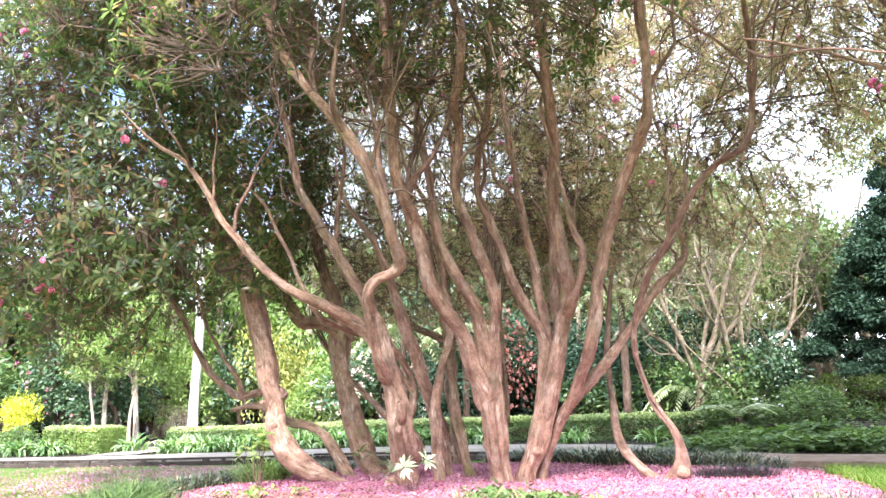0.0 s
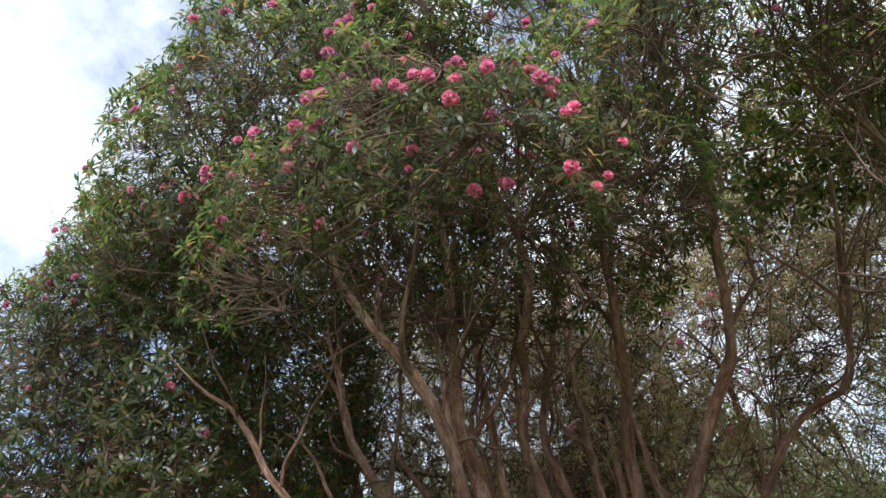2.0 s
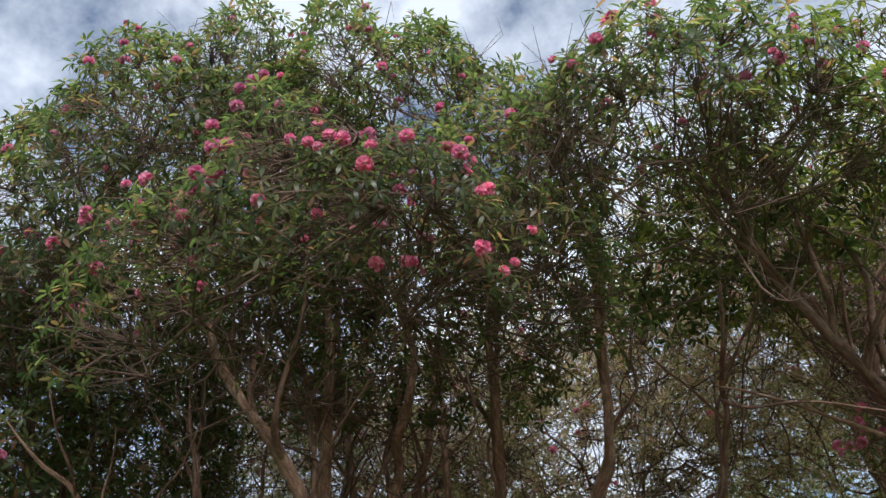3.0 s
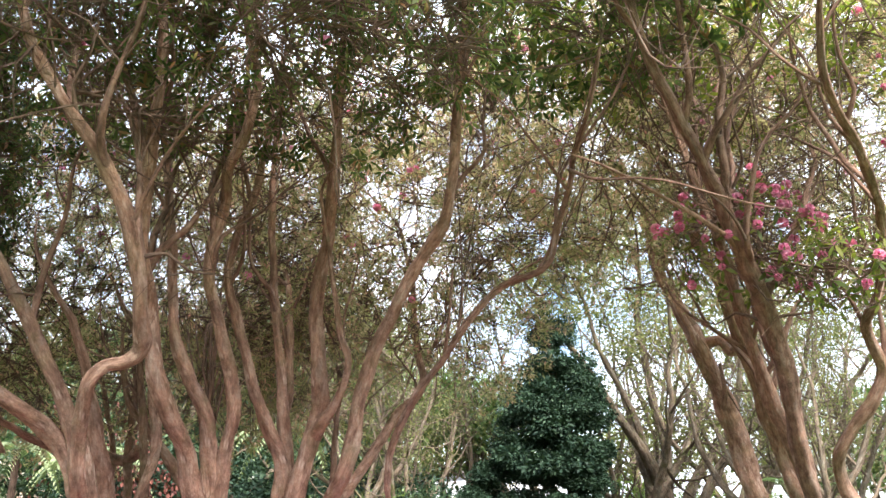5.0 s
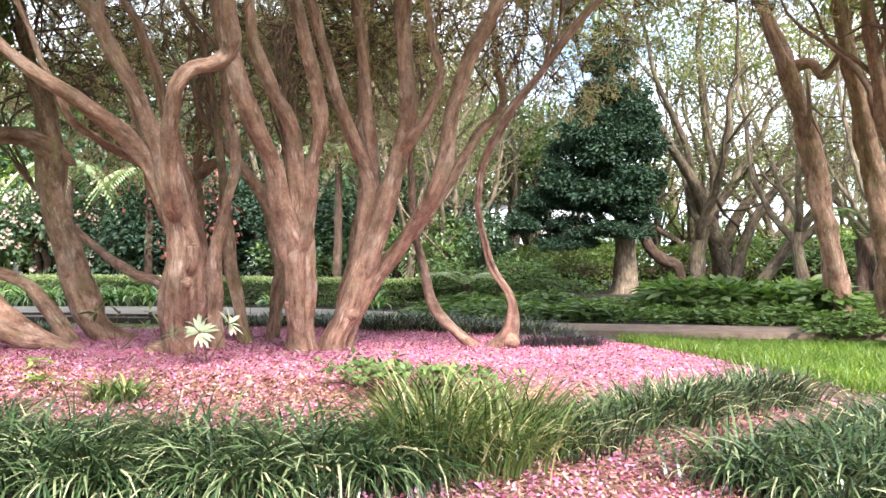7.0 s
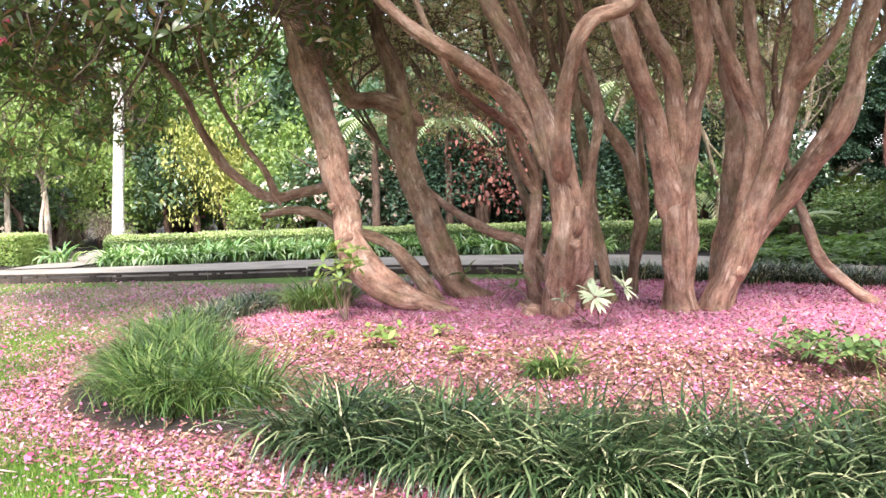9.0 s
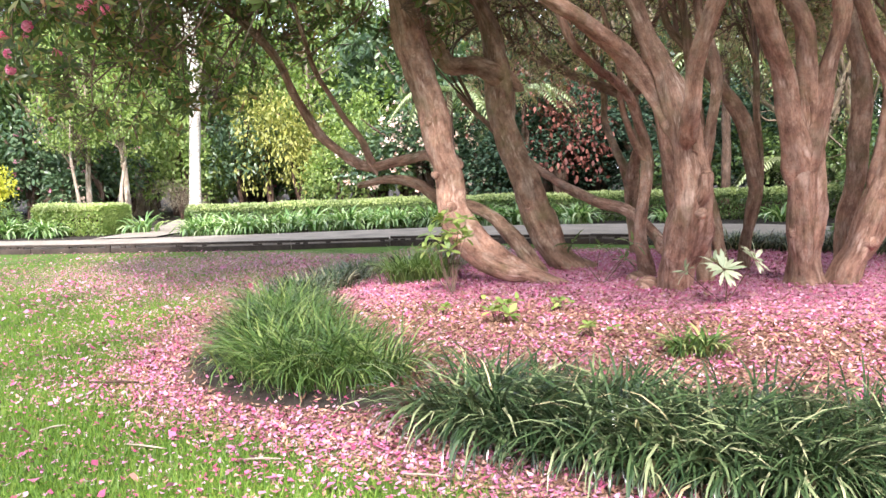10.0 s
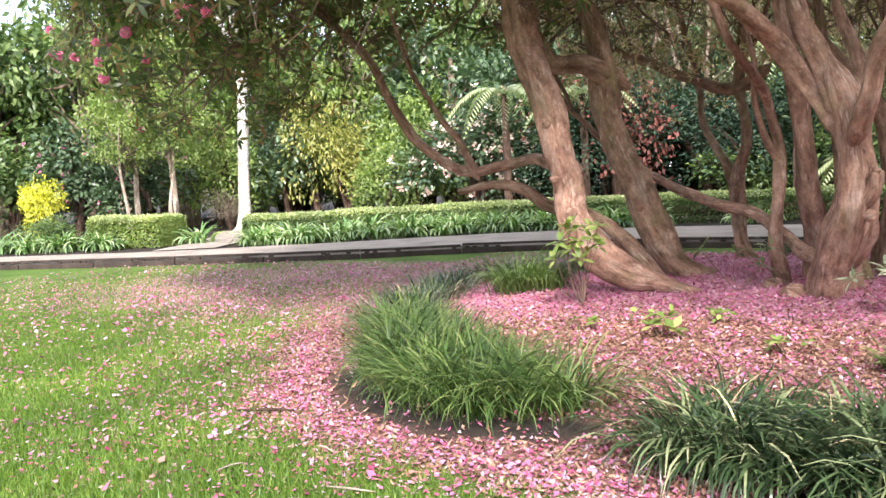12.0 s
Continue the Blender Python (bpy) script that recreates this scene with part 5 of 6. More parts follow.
for x, y in ((-7.7, 19.6), (-7.3, 19.5), (-5.4, 19.7)):
    plant_tuft("agapanthus_clump", AGA, x, y, 0.7, AGA_LABEL, "agapanthus", "agapanthus row")
plant_tuft("agapanthus_clump", AGA, -20.1, 15.75, 0.9, AGA_LABEL, "agapanthus", "agapanthus row")

# ---- grass, petals and mulch ----


def scatter(n, x0, x1, y0, y1, keep):
    x, y = rng.uniform(x0, x1, n), rng.uniform(y0, y1, n)
    k = rng.random(n) < keep(x, y)
    return x[k], y[k]


def bed_depth(x, y):
    return np.maximum(inside(BED, x, y), inside(BED_RIGHT, x, y))


def lawn_here(x, y):
    d = bed_depth(x, y) + 0.15 * wobble(3 * x, 5) + 0.15 * wobble(2.6 * y, 6)
    return smooth01(0.05, 0.75, -d) * (y < np.interp(x, EX, EY) - 0.15) * (0.25 + 0.75 * smooth01(13, 5, y)) * (0.35 + 0.65 * smooth01(1.0, 2.6, y)) * (1 - smooth01(6, 9, y) * smooth01(-0.5, 1.0, x)) * smooth01(-3.0, 0.0, y) * smooth01(3.5, 1.5, x)


x, y = (np.concatenate(q) for q in zip(scatter(470000, -17, 3.5, -3.0, 12.5, lawn_here), scatter(420000, -14.5, -1.5, 0.6, 8.5, lambda x, y: lawn_here(x, y) * smooth01(0.6, 2.6, y) * smooth01(8.5, 6.5, y) * smooth01(-14.5, -12, x) * smooth01(-1.5, -3, x))))
n = len(x)
p = np.stack([x, y, land(x, y)], 1)
ang, hgt = rng.random(n) * 6.28, rng.uniform(0.018, 0.055, n)
side = np.stack([np.cos(ang), np.sin(ang), np.zeros(n)], 1) * rng.uniform(0.0025, 0.0045, n)[:, None]
tipv = p + np.stack([rng.normal(0, 0.016, n), rng.normal(0, 0.016, n), hgt], 1)
v = np.stack([p - side, p + side, tipv], 1).reshape(-1, 3)
tagged(new("lawn_grass", make_mesh("lawn_grass", v, np.arange(3 * n).reshape(-1, 3), GRASS)), "short bright green lawn grass", "grass", kind="stuff")

MEADOW = np.array([(-0.2, 12.6), (0.9, 10.3), (1.7, 9.0), (2.9, 8.1), (8, 8.4), (8, 13.6), (5.0, 13.2), (3.4, 13.6), (0.3, 14.0)])
x, y = scatter(60000, -0.3, 8, 7.9, 14.1, lambda x, y: (inside(MEADOW, x, y) > 0) * (0.25 + 0.75 * smooth01(5, 2, x)))
n = len(x)
p = np.stack([x, y, land(x, y)], 1)
ang = rng.random(n) * 6.28
L = rng.uniform(0.06, 0.19, n)
side = np.stack([np.cos(ang), np.sin(ang), np.zeros(n)], 1) * 0.005
lean = np.stack([rng.normal(0, 0.06, n), rng.normal(0, 0.06, n), np.zeros(n)], 1)
mid, top = p + lean * 0.4 + np.c_[np.zeros((n, 2)), L * 0.6], p + lean * 1.5 + np.c_[np.zeros((n, 2)), L]
v = np.stack([p - side, p + side, mid + side * 0.8, mid - side * 0.8, top], 1).reshape(-1, 3)
b = np.arange(n)[:, None] * 5
f = np.vstack([b + [0, 1, 2], b + [0, 2, 3], b + [3, 2, 4]])
tagged(new("long_grass", make_mesh("long_grass", v, f, GRASS_LONG)), "long bright green grass beside the bed", "grass", kind="stuff")


def petal_here(x, y):
    d = bed_depth(x, y)
    open_bed = 0.66 + 0.34 * smooth01(6.2, 8.8, y)
    lawn = 0.8 * np.exp(np.minimum(d + 0.2, 0) / 0.35) + 0.26 * np.exp(np.minimum(d, 0) / 5.5) * (0.75 + 0.5 * wobble(2.3 * x - 1.4 * y, 4)) + 0.42 * (1 - smooth01(2.0, 8.5, np.hypot(x + 11.5, 1.3 * (y - 10)))) * (0.7 + 0.5 * wobble(1.7 * x + 2 * y, 9))
    bare = dark_band(x, y)
    return (1 - 0.9 * bare) * np.where(d > 0, open_bed, lawn * smooth01(1.2, 3.0, y) * smooth01(3.4, 2.2, x)) * (y < np.interp(x, EX, EY) - 0.1)


def flakes(n, x0, x1, y0, y1, keep, size, slim, mat, name, label, category, lift):
    x, y = scatter(n, x0, x1, y0, y1, keep)
    n = len(x)
    p = np.stack([x, y, land(x, y) + rng.uniform(0.004, lift, n)], 1)
    ang = rng.random(n) * 6.28
    s = size * rng.uniform(0.55, 1.25, n)[:, None]
    tilt = rng.normal(0, 0.35, (n, 2))
    a = np.stack([np.cos(ang), np.sin(ang), tilt[:, 0]], 1) * s
    b = np.stack([-np.sin(ang), np.cos(ang), tilt[:, 1]], 1) * s * slim
    curl = np.array((0, 0, 1.0)) * s * rng.uniform(0.0, 0.5, (n, 1))
    v = np.stack([p - a + curl, p - a * 0.2 - b, p + a + curl * 0.6, p + a * 0.25 + b], 1).reshape(-1, 3)
    k = np.arange(n)[:, None] * 4
    f = np.vstack([k + [0, 1, 3], k + [1, 2, 3]])
    v[:, 2] = np.maximum(v[:, 2], land(v[:, 0], v[:, 1]) + 0.002)
    tagged(new(name, make_mesh(name, v, f, mat)), label, category, kind="stuff")


flakes(60000, -10.5, 3, 3.6, 14.5, lambda x, y: (bed_depth(x, y) > -0.4) * (0.45 + 0.5 * smooth01(9.5, 7.5, y)) * (1 - 0.85 * dark_band(x, y)), 0.031, 0.24, MULCH, "mulch", "brown bark chips and dry leaves in the bed", "mulch", 0.02)
flakes(172000, -11, 3.4, 1.4, 14.8, petal_here, 0.0158, 0.72, PETAL, "fallen_petals", "thick scatter of fallen pink petals", "petals", 0.03)
flakes(70000, -9.6, 2.4, 3.4, 7.6, lambda x, y: (bed_depth(x, y) > -0.5 + 0.25 * wobble(3 * x + 2 * y, 7)) * (0.8 - 0.8 * dark_band(x, y)), 0.019, 0.38, MULCH, "mulch", "small brown chips and dry petals in the bed", "mulch", 0.016)
flakes(42000, -9.6, 2.4, 3.4, 6.6, petal_here, 0.013, 0.7, PETAL, "fallen_petals", "small fallen pink petals round the bed's edge", "petals", 0.024)
flakes(9000, -13, -2, 1.2, 9.5, lambda x, y: (bed_depth(x, y) < -0.5) * petal_here(x, y), 0.027, 0.8, PETAL, "fallen_petals", "larger pale pink petals scattered on the lawn", "petals", 0.045)
flakes(60000, -19, -10.8, 1.4, 13, petal_here, 0.019, 0.72, PETAL, "fallen_petals", "thin scatter of fallen pink petals on the lawn", "petals", 0.04)

# ---- small plants in the bed ----


def leafy_plant(name, x, y, shoots, tall, wide, leaf, slim, mat, label, count=8, lean=0.3, seed=1):
    """A little plant: stems with whorls of leaves."""
    r = np.random.default_rng(seed)
    ob = thing(name, (x, y, float(land(x, y))), label, "plant")
    tips = np.stack([r.normal(0, wide, shoots), r.normal(0, wide, shoots), tall * r.uniform(0.55, 1.0, shoots)], 1)
    t = np.linspace(0, 1, 5)[None, :, None]
    paths = np.array([[0, 0, -0.02]])[None] * (1 - t) + tips[:, None] * t + r.normal(0, 0.05, (shoots, 1, 3)) * tall * np.sin(np.pi * t)
    for group in (paths[k:k + 1] for k in range(shoots)):
        v, f, u = rods(group, np.broadcast_to(np.linspace(0.005, 0.003, 5), group.shape[:2]), 4)
        part("stem", make_mesh("stem", v, f, BARK_TWIG, u), ob)
    v, f = rosettes(tips, unit(np.c_[tips[:, :2] * lean / max(wide, 0.01), np.ones(shoots)]), count, leaf, leaf * slim, (0.6, 1.7), 0.3, r)
    part("foliage", make_mesh("foliage", v, f, mat), ob)
    return ob


leafy_plant("young_rhododendron", -3.96, 8.3, 4, 0.42, 0.12, 0.15, 0.26, LEAF_PALE, "small rhododendron shoot with pale silvery leaves at the trunk's foot", 15, 0.5, 3)
leafy_plant("sapling", -6.5, 8.15, 14, 0.8, 0.12, 0.12, 0.45, LEAF_LIGHT, "fresh green leafy sapling before the leaning trunk", 9, 0.3, 5)
leafy_plant("young_rhododendron", -5.35, 9.15, 5, 0.4, 0.16, 0.17, 0.25, LEAF_MID, "young rhododendron with drooping leaves beside the trunk", 8, 0.4, 6)
for q, (x, y, s) in enumerate([(-5.4, 7.0, 1.0), (-5.55, 7.3, 0.8), (-4.45, 6.65, 0.8), (-6.0, 7.1, 0.7), (-5.1, 7.5, 0.7)]):
    leafy_plant("seedling", x, y, 6, 0.14 * s, 0.09 * s, 0.09 * s, 0.6, LEAF_LIGHT, "low bright green seedling among petals", 5, 0.3, 20 + q)
for q, (x, y) in enumerate([(-1.9, 7.0), (-1.6, 7.2), (-2.2, 7.25), (-1.3, 7.1)]):
    leafy_plant("groundcover_plant", x, y, 30, 0.2, 0.17, 0.065, 0.55, LEAF_MID, "low spreading green leafy plant in the bed", 7, 0.3, 30 + q)
v, f, u = tube(spline([(-7.4, 4.72, 0.02, 0.008), (-7.2, 4.8, 0.025, 0.011), (-7.02, 4.83, 0.03, 0.007)], 0.04), 6, 0.15, 1)
tagged(new("stick", make_mesh("stick", v, f, BARK_DARK, u)), "short dark fallen stick on the lawn", "stick")

for q, (x, y, turn, long) in enumerate([(-5.82, 3.89, 8, 0.26), (-6.32, 4.3, 160, 0.16), (-5.14, 3.99, 30, 0.2), (-6.6, 3.9, 75, 0.14), (-4.3, 4.15, 15, 0.22), (-0.6, 4.9, 120, 0.24)]):
    c, d = math.cos(radians(turn)) * long / 2, math.sin(radians(turn)) * long / 2
    z = float(land(x, y)) + 0.03
    v, f, u = tube(spline([(x - c, y - d, z, 0.004), (x + 0.1 * d, y - 0.1 * c, z + 0.008, 0.006), (x + c, y + d, z, 0.003)], 0.04), 5, 0.15, q)
    tagged(new("twig", make_mesh("twig", v, f, BARK_PALE, u)), "thin dry twig lying on the lawn", "twig", "twigs on the lawn")

# ---- hedges ----


def hedge(name, line, wide, tall, label, n, leaf=0.05, mat=LEAF_MID, lit_leaves=0):
    """A clipped hedge: a twiggy core and small leaves all over it."""
    p = np.array(line, float)
    base = np.array([*p[0], float(land(*p[0]))])
    s = np.r_[0, np.cumsum(np.linalg.norm(np.diff(p, axis=0), axis=1))]
    ob = thing(name, base, label, "hedge")
    d = rng.uniform(0, s[-1], n)
    c = np.stack([np.interp(d, s, p[:, 0]), np.interp(d, s, p[:, 1])], 1)
    t = np.stack([np.interp(d + 0.1, s, p[:, 0]), np.interp(d + 0.1, s, p[:, 1])], 1) - np.stack([np.interp(d - 0.1, s, p[:, 0]), np.interp(d - 0.1, s, p[:, 1])], 1)
    t = unit(t)
    nrm = np.stack([-t[:, 1], t[:, 0]], 1)
    # spread over the two sides and the top of a box with soft corners
    w = rng.uniform(0, 2 * tall + wide, n)
    up = np.where(w < tall, w, np.where(w > tall + wide, 2 * tall + wide - w, tall))
    off = np.clip(w - tall - wide / 2, -wide / 2, wide / 2)
    soft = smooth01(0.8, 1.0, up / tall) * smooth01(0.3, 0.5, np.abs(off) / wide)
    bump_ = 1 + 0.04 * wobble(2.3 * d, 3) + rng.normal(0, 0.03, n)
    off, up = off * bump_ * (1 - 0.1 * soft), np.maximum(up * bump_ - 0.11 * tall * soft, 0.02)
    pos = np.stack([c[:, 0] + nrm[:, 0] * off, c[:, 1] + nrm[:, 1] * off, land(c[:, 0], c[:, 1]) + up], 1)
    side = np.where((w < tall) | (w > tall + wide), np.sign(off), 0.0)
    out = np.stack([nrm[:, 0] * side, nrm[:, 1] * side, 1.0 - np.abs(side)], 1)
    m = int(n * 0.6 * wide / s[-1])  # the two cut ends
    for q, (cx, cy) in enumerate((p[0], p[-1])):
        at = slice(q * m, (q + 1) * m)
        tt = unit(p[1] - p[0]) if q == 0 else unit(p[-1] - p[-2])
        o = rng.uniform(-wide / 2, wide / 2, m)
        pos[at] = np.stack([cx - tt[1] * o, cy + tt[0] * o, float(land(cx, cy)) + rng.uniform(0.02, tall, m)], 1)
        out[at] = (tt[0] * (2 * q - 1), tt[1] * (2 * q - 1), 0)
    v, f = chips(pos, unit(out + rng.normal(0, 0.7, (n, 3))), unit(out + rng.normal(0, 0.4, (n, 3))), leaf * rng.uniform(0.7, 1.3, n), leaf * 0.55)
    part("foliage", make_mesh("foliage", v - base, f, mat), ob)
    if lit_leaves:  # pale shoots that put sunlight into the clipped top's colour
        d = rng.uniform(0, s[-1], lit_leaves)
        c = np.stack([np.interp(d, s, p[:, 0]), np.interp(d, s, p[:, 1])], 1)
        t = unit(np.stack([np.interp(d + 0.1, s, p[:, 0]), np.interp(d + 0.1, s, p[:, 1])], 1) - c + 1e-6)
        off = rng.uniform(-0.53, 0.53, lit_leaves) * wide
        rise = tall * (1.0 + 0.04 * wobble(2.3 * d, 3) - 0.5 * np.maximum(0, np.abs(off) / wide - 0.42)) + rng.uniform(-0.01, 0.09, lit_leaves)
        rim = rng.random(lit_leaves) < 0.16  # the shoulders carry it too
        rise = np.where(rim, tall - rng.uniform(-0.03, 0.05, lit_leaves), rise)
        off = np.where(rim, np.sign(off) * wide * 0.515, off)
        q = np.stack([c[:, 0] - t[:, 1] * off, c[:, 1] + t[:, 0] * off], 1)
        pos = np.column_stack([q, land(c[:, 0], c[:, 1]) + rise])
        v, f = chips(pos, unit(rng.normal(0, 1, (lit_leaves, 3)) + (0, 0, 0.5)), unit(rng.normal(0, 0.35, (lit_leaves, 3)) + (0, 0, 1)), leaf * rng.uniform(0.6, 1.1, lit_leaves), leaf * 0.5)
        part("new_growth", make_mesh("new_growth", v - base, f, LEAF_LIT_TOP), ob, "pale fresh shoots on the clipped top")
    core, m = [], 28
    dd = np.linspace(0.05, s[-1] - 0.05, m)
    cc = np.stack([np.interp(dd, s, p[:, 0]), np.interp(dd, s, p[:, 1])], 1)
    run_ = np.column_stack([cc, land(cc[:, 0], cc[:, 1]) + tall * 0.42, np.full(m, min(wide, tall) * 0.2)])
    run_[[0, -1], 3] *= 0.3
    v, f, u = tube(run_, 10, 0.1, 1)
    part("core", make_mesh("core", v - base, f, BARK_DARK, u), ob)


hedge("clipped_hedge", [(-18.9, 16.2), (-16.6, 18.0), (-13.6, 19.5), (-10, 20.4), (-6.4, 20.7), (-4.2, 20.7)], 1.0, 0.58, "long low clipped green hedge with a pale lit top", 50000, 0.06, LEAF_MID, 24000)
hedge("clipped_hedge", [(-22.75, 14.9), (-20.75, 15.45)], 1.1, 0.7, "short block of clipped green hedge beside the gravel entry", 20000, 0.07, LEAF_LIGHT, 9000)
hedge("clipped_hedge", [(-4, 29), (2, 29.5), (12, 31.5)], 1.2, 1.35, "distant clipped yellow-green hedge", 14000, 0.12, LEAF_LIGHT)

# ---- shrubs and trees of the background ----


def shrub_meshes(seed, lobes, n, leaf, slim, mat, bloom=None, bloom_n=0):
    """Foliage of a shrub one metre across and high: clumped leaves over several lobes."""
    r = np.random.default_rng(seed)
    pos, out = [], []
    for q in range(lobes):
        c = np.array([r.normal(0, 0.2), r.normal(0, 0.2), r.uniform(0.28, 0.74)])
        rad = r.uniform(0.18, 0.32) * np.array([1, 1, r.uniform(0.8, 1.2)])
        d = ball_dirs(n // lobes, -0.6, r)
        k = r.uniform(0.6, 1.05, (len(d), 1)) * (1 + 0.12 * np.sin(7 * d[:, :1] + 5 * d[:, 1:2] + q))
        pos.append(c + d * rad * k), out.append(d)
    pos, out = np.vstack(pos), np.vstack(out)
    pos[:, 2] = np.abs(pos[:, 2])
    m = len(pos)
    res = [make_mesh("foliage", *chips(pos, unit(out + r.normal(0, 0.6, (m, 3)) + (0, 0, -0.15)), unit(out * 0.6 + (0, 0, 0.7) + r.normal(0, 0.4, (m, 3))), leaf * r.uniform(0.6, 1.3, m), leaf * slim, r), mat)]
    if bloom:
        k = r.choice(m, bloom_n)
        d = out[k]
        v, f = rosettes(pos[k] + d * leaf * 0.5, d, 6, leaf * 0.5, leaf * 0.4, (0.5, 1.4), 0.1, r)
        res.append(make_mesh("bloom", v, f, bloom))
    return res


SHRUBS = {
    # near-black leaves colour in the shaded hollow behind the hedge
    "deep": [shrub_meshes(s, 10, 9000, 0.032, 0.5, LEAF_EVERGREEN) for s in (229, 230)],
    "dark": [shrub_meshes(s, 9, 2700, 0.058, 0.5, LEAF_DARK) for s in (201, 202)],
    "mid": [shrub_meshes(s, 9, 2400, 0.058, 0.5, LEAF_MID) for s in (203, 204)],
    "light": [shrub_meshes(s, 9, 2600, 0.055, 0.5, LEAF_LIGHT) for s in (205, 206)],
    "yellow": [shrub_meshes(s, 9, 2600, 0.055, 0.45, LEAF_YELLOW) for s in (207,)],
    "gold": [shrub_meshes(s, 9, 2600, 0.07, 0.45, LEAF_GOLD) for s in (209,)],
    "olive": [shrub_meshes(s, 9, 2400, 0.05, 0.45, LEAF_OLIVE) for s in (211, 212)],
    "twiggy": [shrub_meshes(s, 8, 2600, 0.04, 0.22, LEAF_TWIGGY) for s in (225,)],
    "plume": [shrub_meshes(s, 8, 1500, 0.2, 0.12, LEAF_PALE) for s in (227,)],
    "red": [shrub_meshes(s, 8, 1200, 0.034, 0.8, LEAF_RED) for s in (213,)],
    "camellia": [shrub_meshes(s, 9, 3400, 0.05, 0.5, LEAF_DARK, BLOOM_WHITE, 240) for s in (215,)],
    "camellia_red": [shrub_meshes(s, 9, 3400, 0.05, 0.5, LEAF_DARK, BLOOM, 22) for s in (217,)],
    "ground": [shrub_meshes(s, 8, 1300, 0.11, 0.55, LEAF_COVER) for s in (219, 220)],
    "cover": [shrub_meshes(s, 8, 1500, 0.1, 0.6, LEAF_COVER) for s in (223, 224)],
    "bold": [shrub_meshes(s, 7, 420, 0.3, 0.5, LEAF_COVER) for s in (221, 222)],
}


def shrub(sort, x, y, wide, tall, label, sunk=0.0, trunk=True, turn=None):
    gz = float(land(x, y)) - sunk
    ob = thing("shrub", (x, y, gz), label, "shrub")
    for me in random.choice(SHRUBS[sort]):
        p = part(me.name.split(".")[0], me, ob)
        if p.name.startswith("bloom"):
            tagged(p, kind="stuff")
        p.matrix_basis = pose(0, 0, 0, 0, 0, random.uniform(0, 360) if turn is None else turn) @ Matrix.Diagonal((wide, wide, tall, 1))
        turn = p.matrix_basis.to_euler().z * 57.3 if turn is None else turn
    if trunk:
        runs = [tube(spline([(0, 0, -0.1, 0.03 * wide + 0.01), (random.gauss(0, 0.06) * wide, random.gauss(0, 0.06) * wide, tall * 0.35, 0.025 * wide), (random.gauss(0, 0.15) * wide, random.gauss(0, 0.15) * wide, tall * 0.75, 0.01)], 0.3), 6, 0.1, q) for q in range(3)]
        v, f, u = join(runs)
        part("stem", make_mesh("stem", v, f, BARK_DARK, u, True), ob)
    return ob


def tree_crown_meshes(seed, n, leaf, mat, lobes=16, droop=0.2):
    """Crown two metres across and tall about the origin, in separate boughs with gaps."""
    r = np.random.default_rng(seed)
    pos, out, twigs = [], [], []
    for q in range(lobes):
        d = ball_dirs(1, -0.7, r)[0]
        c = d * np.array([0.72, 0.72, 0.8]) * r.uniform(0.55, 1.0)
        rad = r.uniform(0.2, 0.36) * np.array([1.1, 1.1, 0.7])
        k = ball_dirs(n // lobes, -0.8, r)
        pos.append(c + k * rad * r.uniform(0.35, 1.05, (len(k), 1))), out.append(k)
        h0 = r.uniform(-0.75, 0.1)
        twigs.append(tube(spline([(0, 0, h0, 0.02), (*(c * 0.45 + (0, 0, 0.4 * h0)), 0.014), (*c, 0.004)], 0.25), 4, 0.1, q))
    pos, out = np.vstack(pos), np.vstack(out)
    m = len(pos)
    v, f = chips(pos, unit(out + r.normal(0, 0.7, (m, 3)) + (0, 0, -droop)), unit((0, 0, 0.8) + r.normal(0, 0.5, (m, 3))), leaf * r.uniform(0.6, 1.3, m), leaf * 0.5, r)
    return make_mesh("crown", v, f, mat), join(twigs)


CROWNS = {
    "evergreen": [tree_crown_meshes(s, 7000, 0.085, LEAF_EVERGREEN) for s in (311, 312)],
    "dark": [tree_crown_meshes(s, 3200, 0.1, LEAF_DARK) for s in (301, 302)],
    "mid": [tree_crown_meshes(s, 2800, 0.085, LEAF_MID) for s in (303, 304)],
    "light": [tree_crown_meshes(s, 2300, 0.075, LEAF_LIGHT) for s in (305,)],
    "olive": [tree_crown_meshes(s, 2200, 0.075, LEAF_OLIVE, 22) for s in (307, 308)],
}
CROWN_TWIGS = {k: [make_mesh("bough", v, f, BARK_GREY, u, True) for _, (v, f, u) in c] for k, c in CROWNS.items()}


def tree(sort, x, y, tall, wide, trunk_r, label, bark=BARK_GREY, lean=0.0, bare=0.35, name="tree"):
    """A background tree: tapered trunk, boughs and a broken crown."""
    gz = float(land(x, y))
    ob = thing(name, (x, y, gz), label, "tree")
    q = random.randrange(len(CROWNS[sort]))
    mid = tall * (bare + 1) / 2
    half = tall * (1 - bare) / 2
    run = spline([(0, 0, -0.1, trunk_r * 1.25), (lean * 0.3, 0, tall * 0.2, trunk_r), (lean + random.gauss(0, 0.1), random.gauss(0, 0.1), mid * 0.75, trunk_r * 0.75), (lean * 1.4, 0, mid * 1.25, trunk_r * 0.25)], 0.3)
    v, f, u = tube(run, 12, 0.08, random.random() * 9, 0.4)
    part("trunk", make_mesh("trunk", v, f, bark, u, True), ob)
    m = pose(lean * 1.1, 0, mid, 0, 0, random.uniform(0, 360)) @ Matrix.Diagonal((wide / 2, wide / 2, half, 1))
    part("bough", CROWN_TWIGS[sort][q], ob).matrix_basis = m
    part("crown", CROWNS[sort][q][0], ob).matrix_basis = m
    return ob


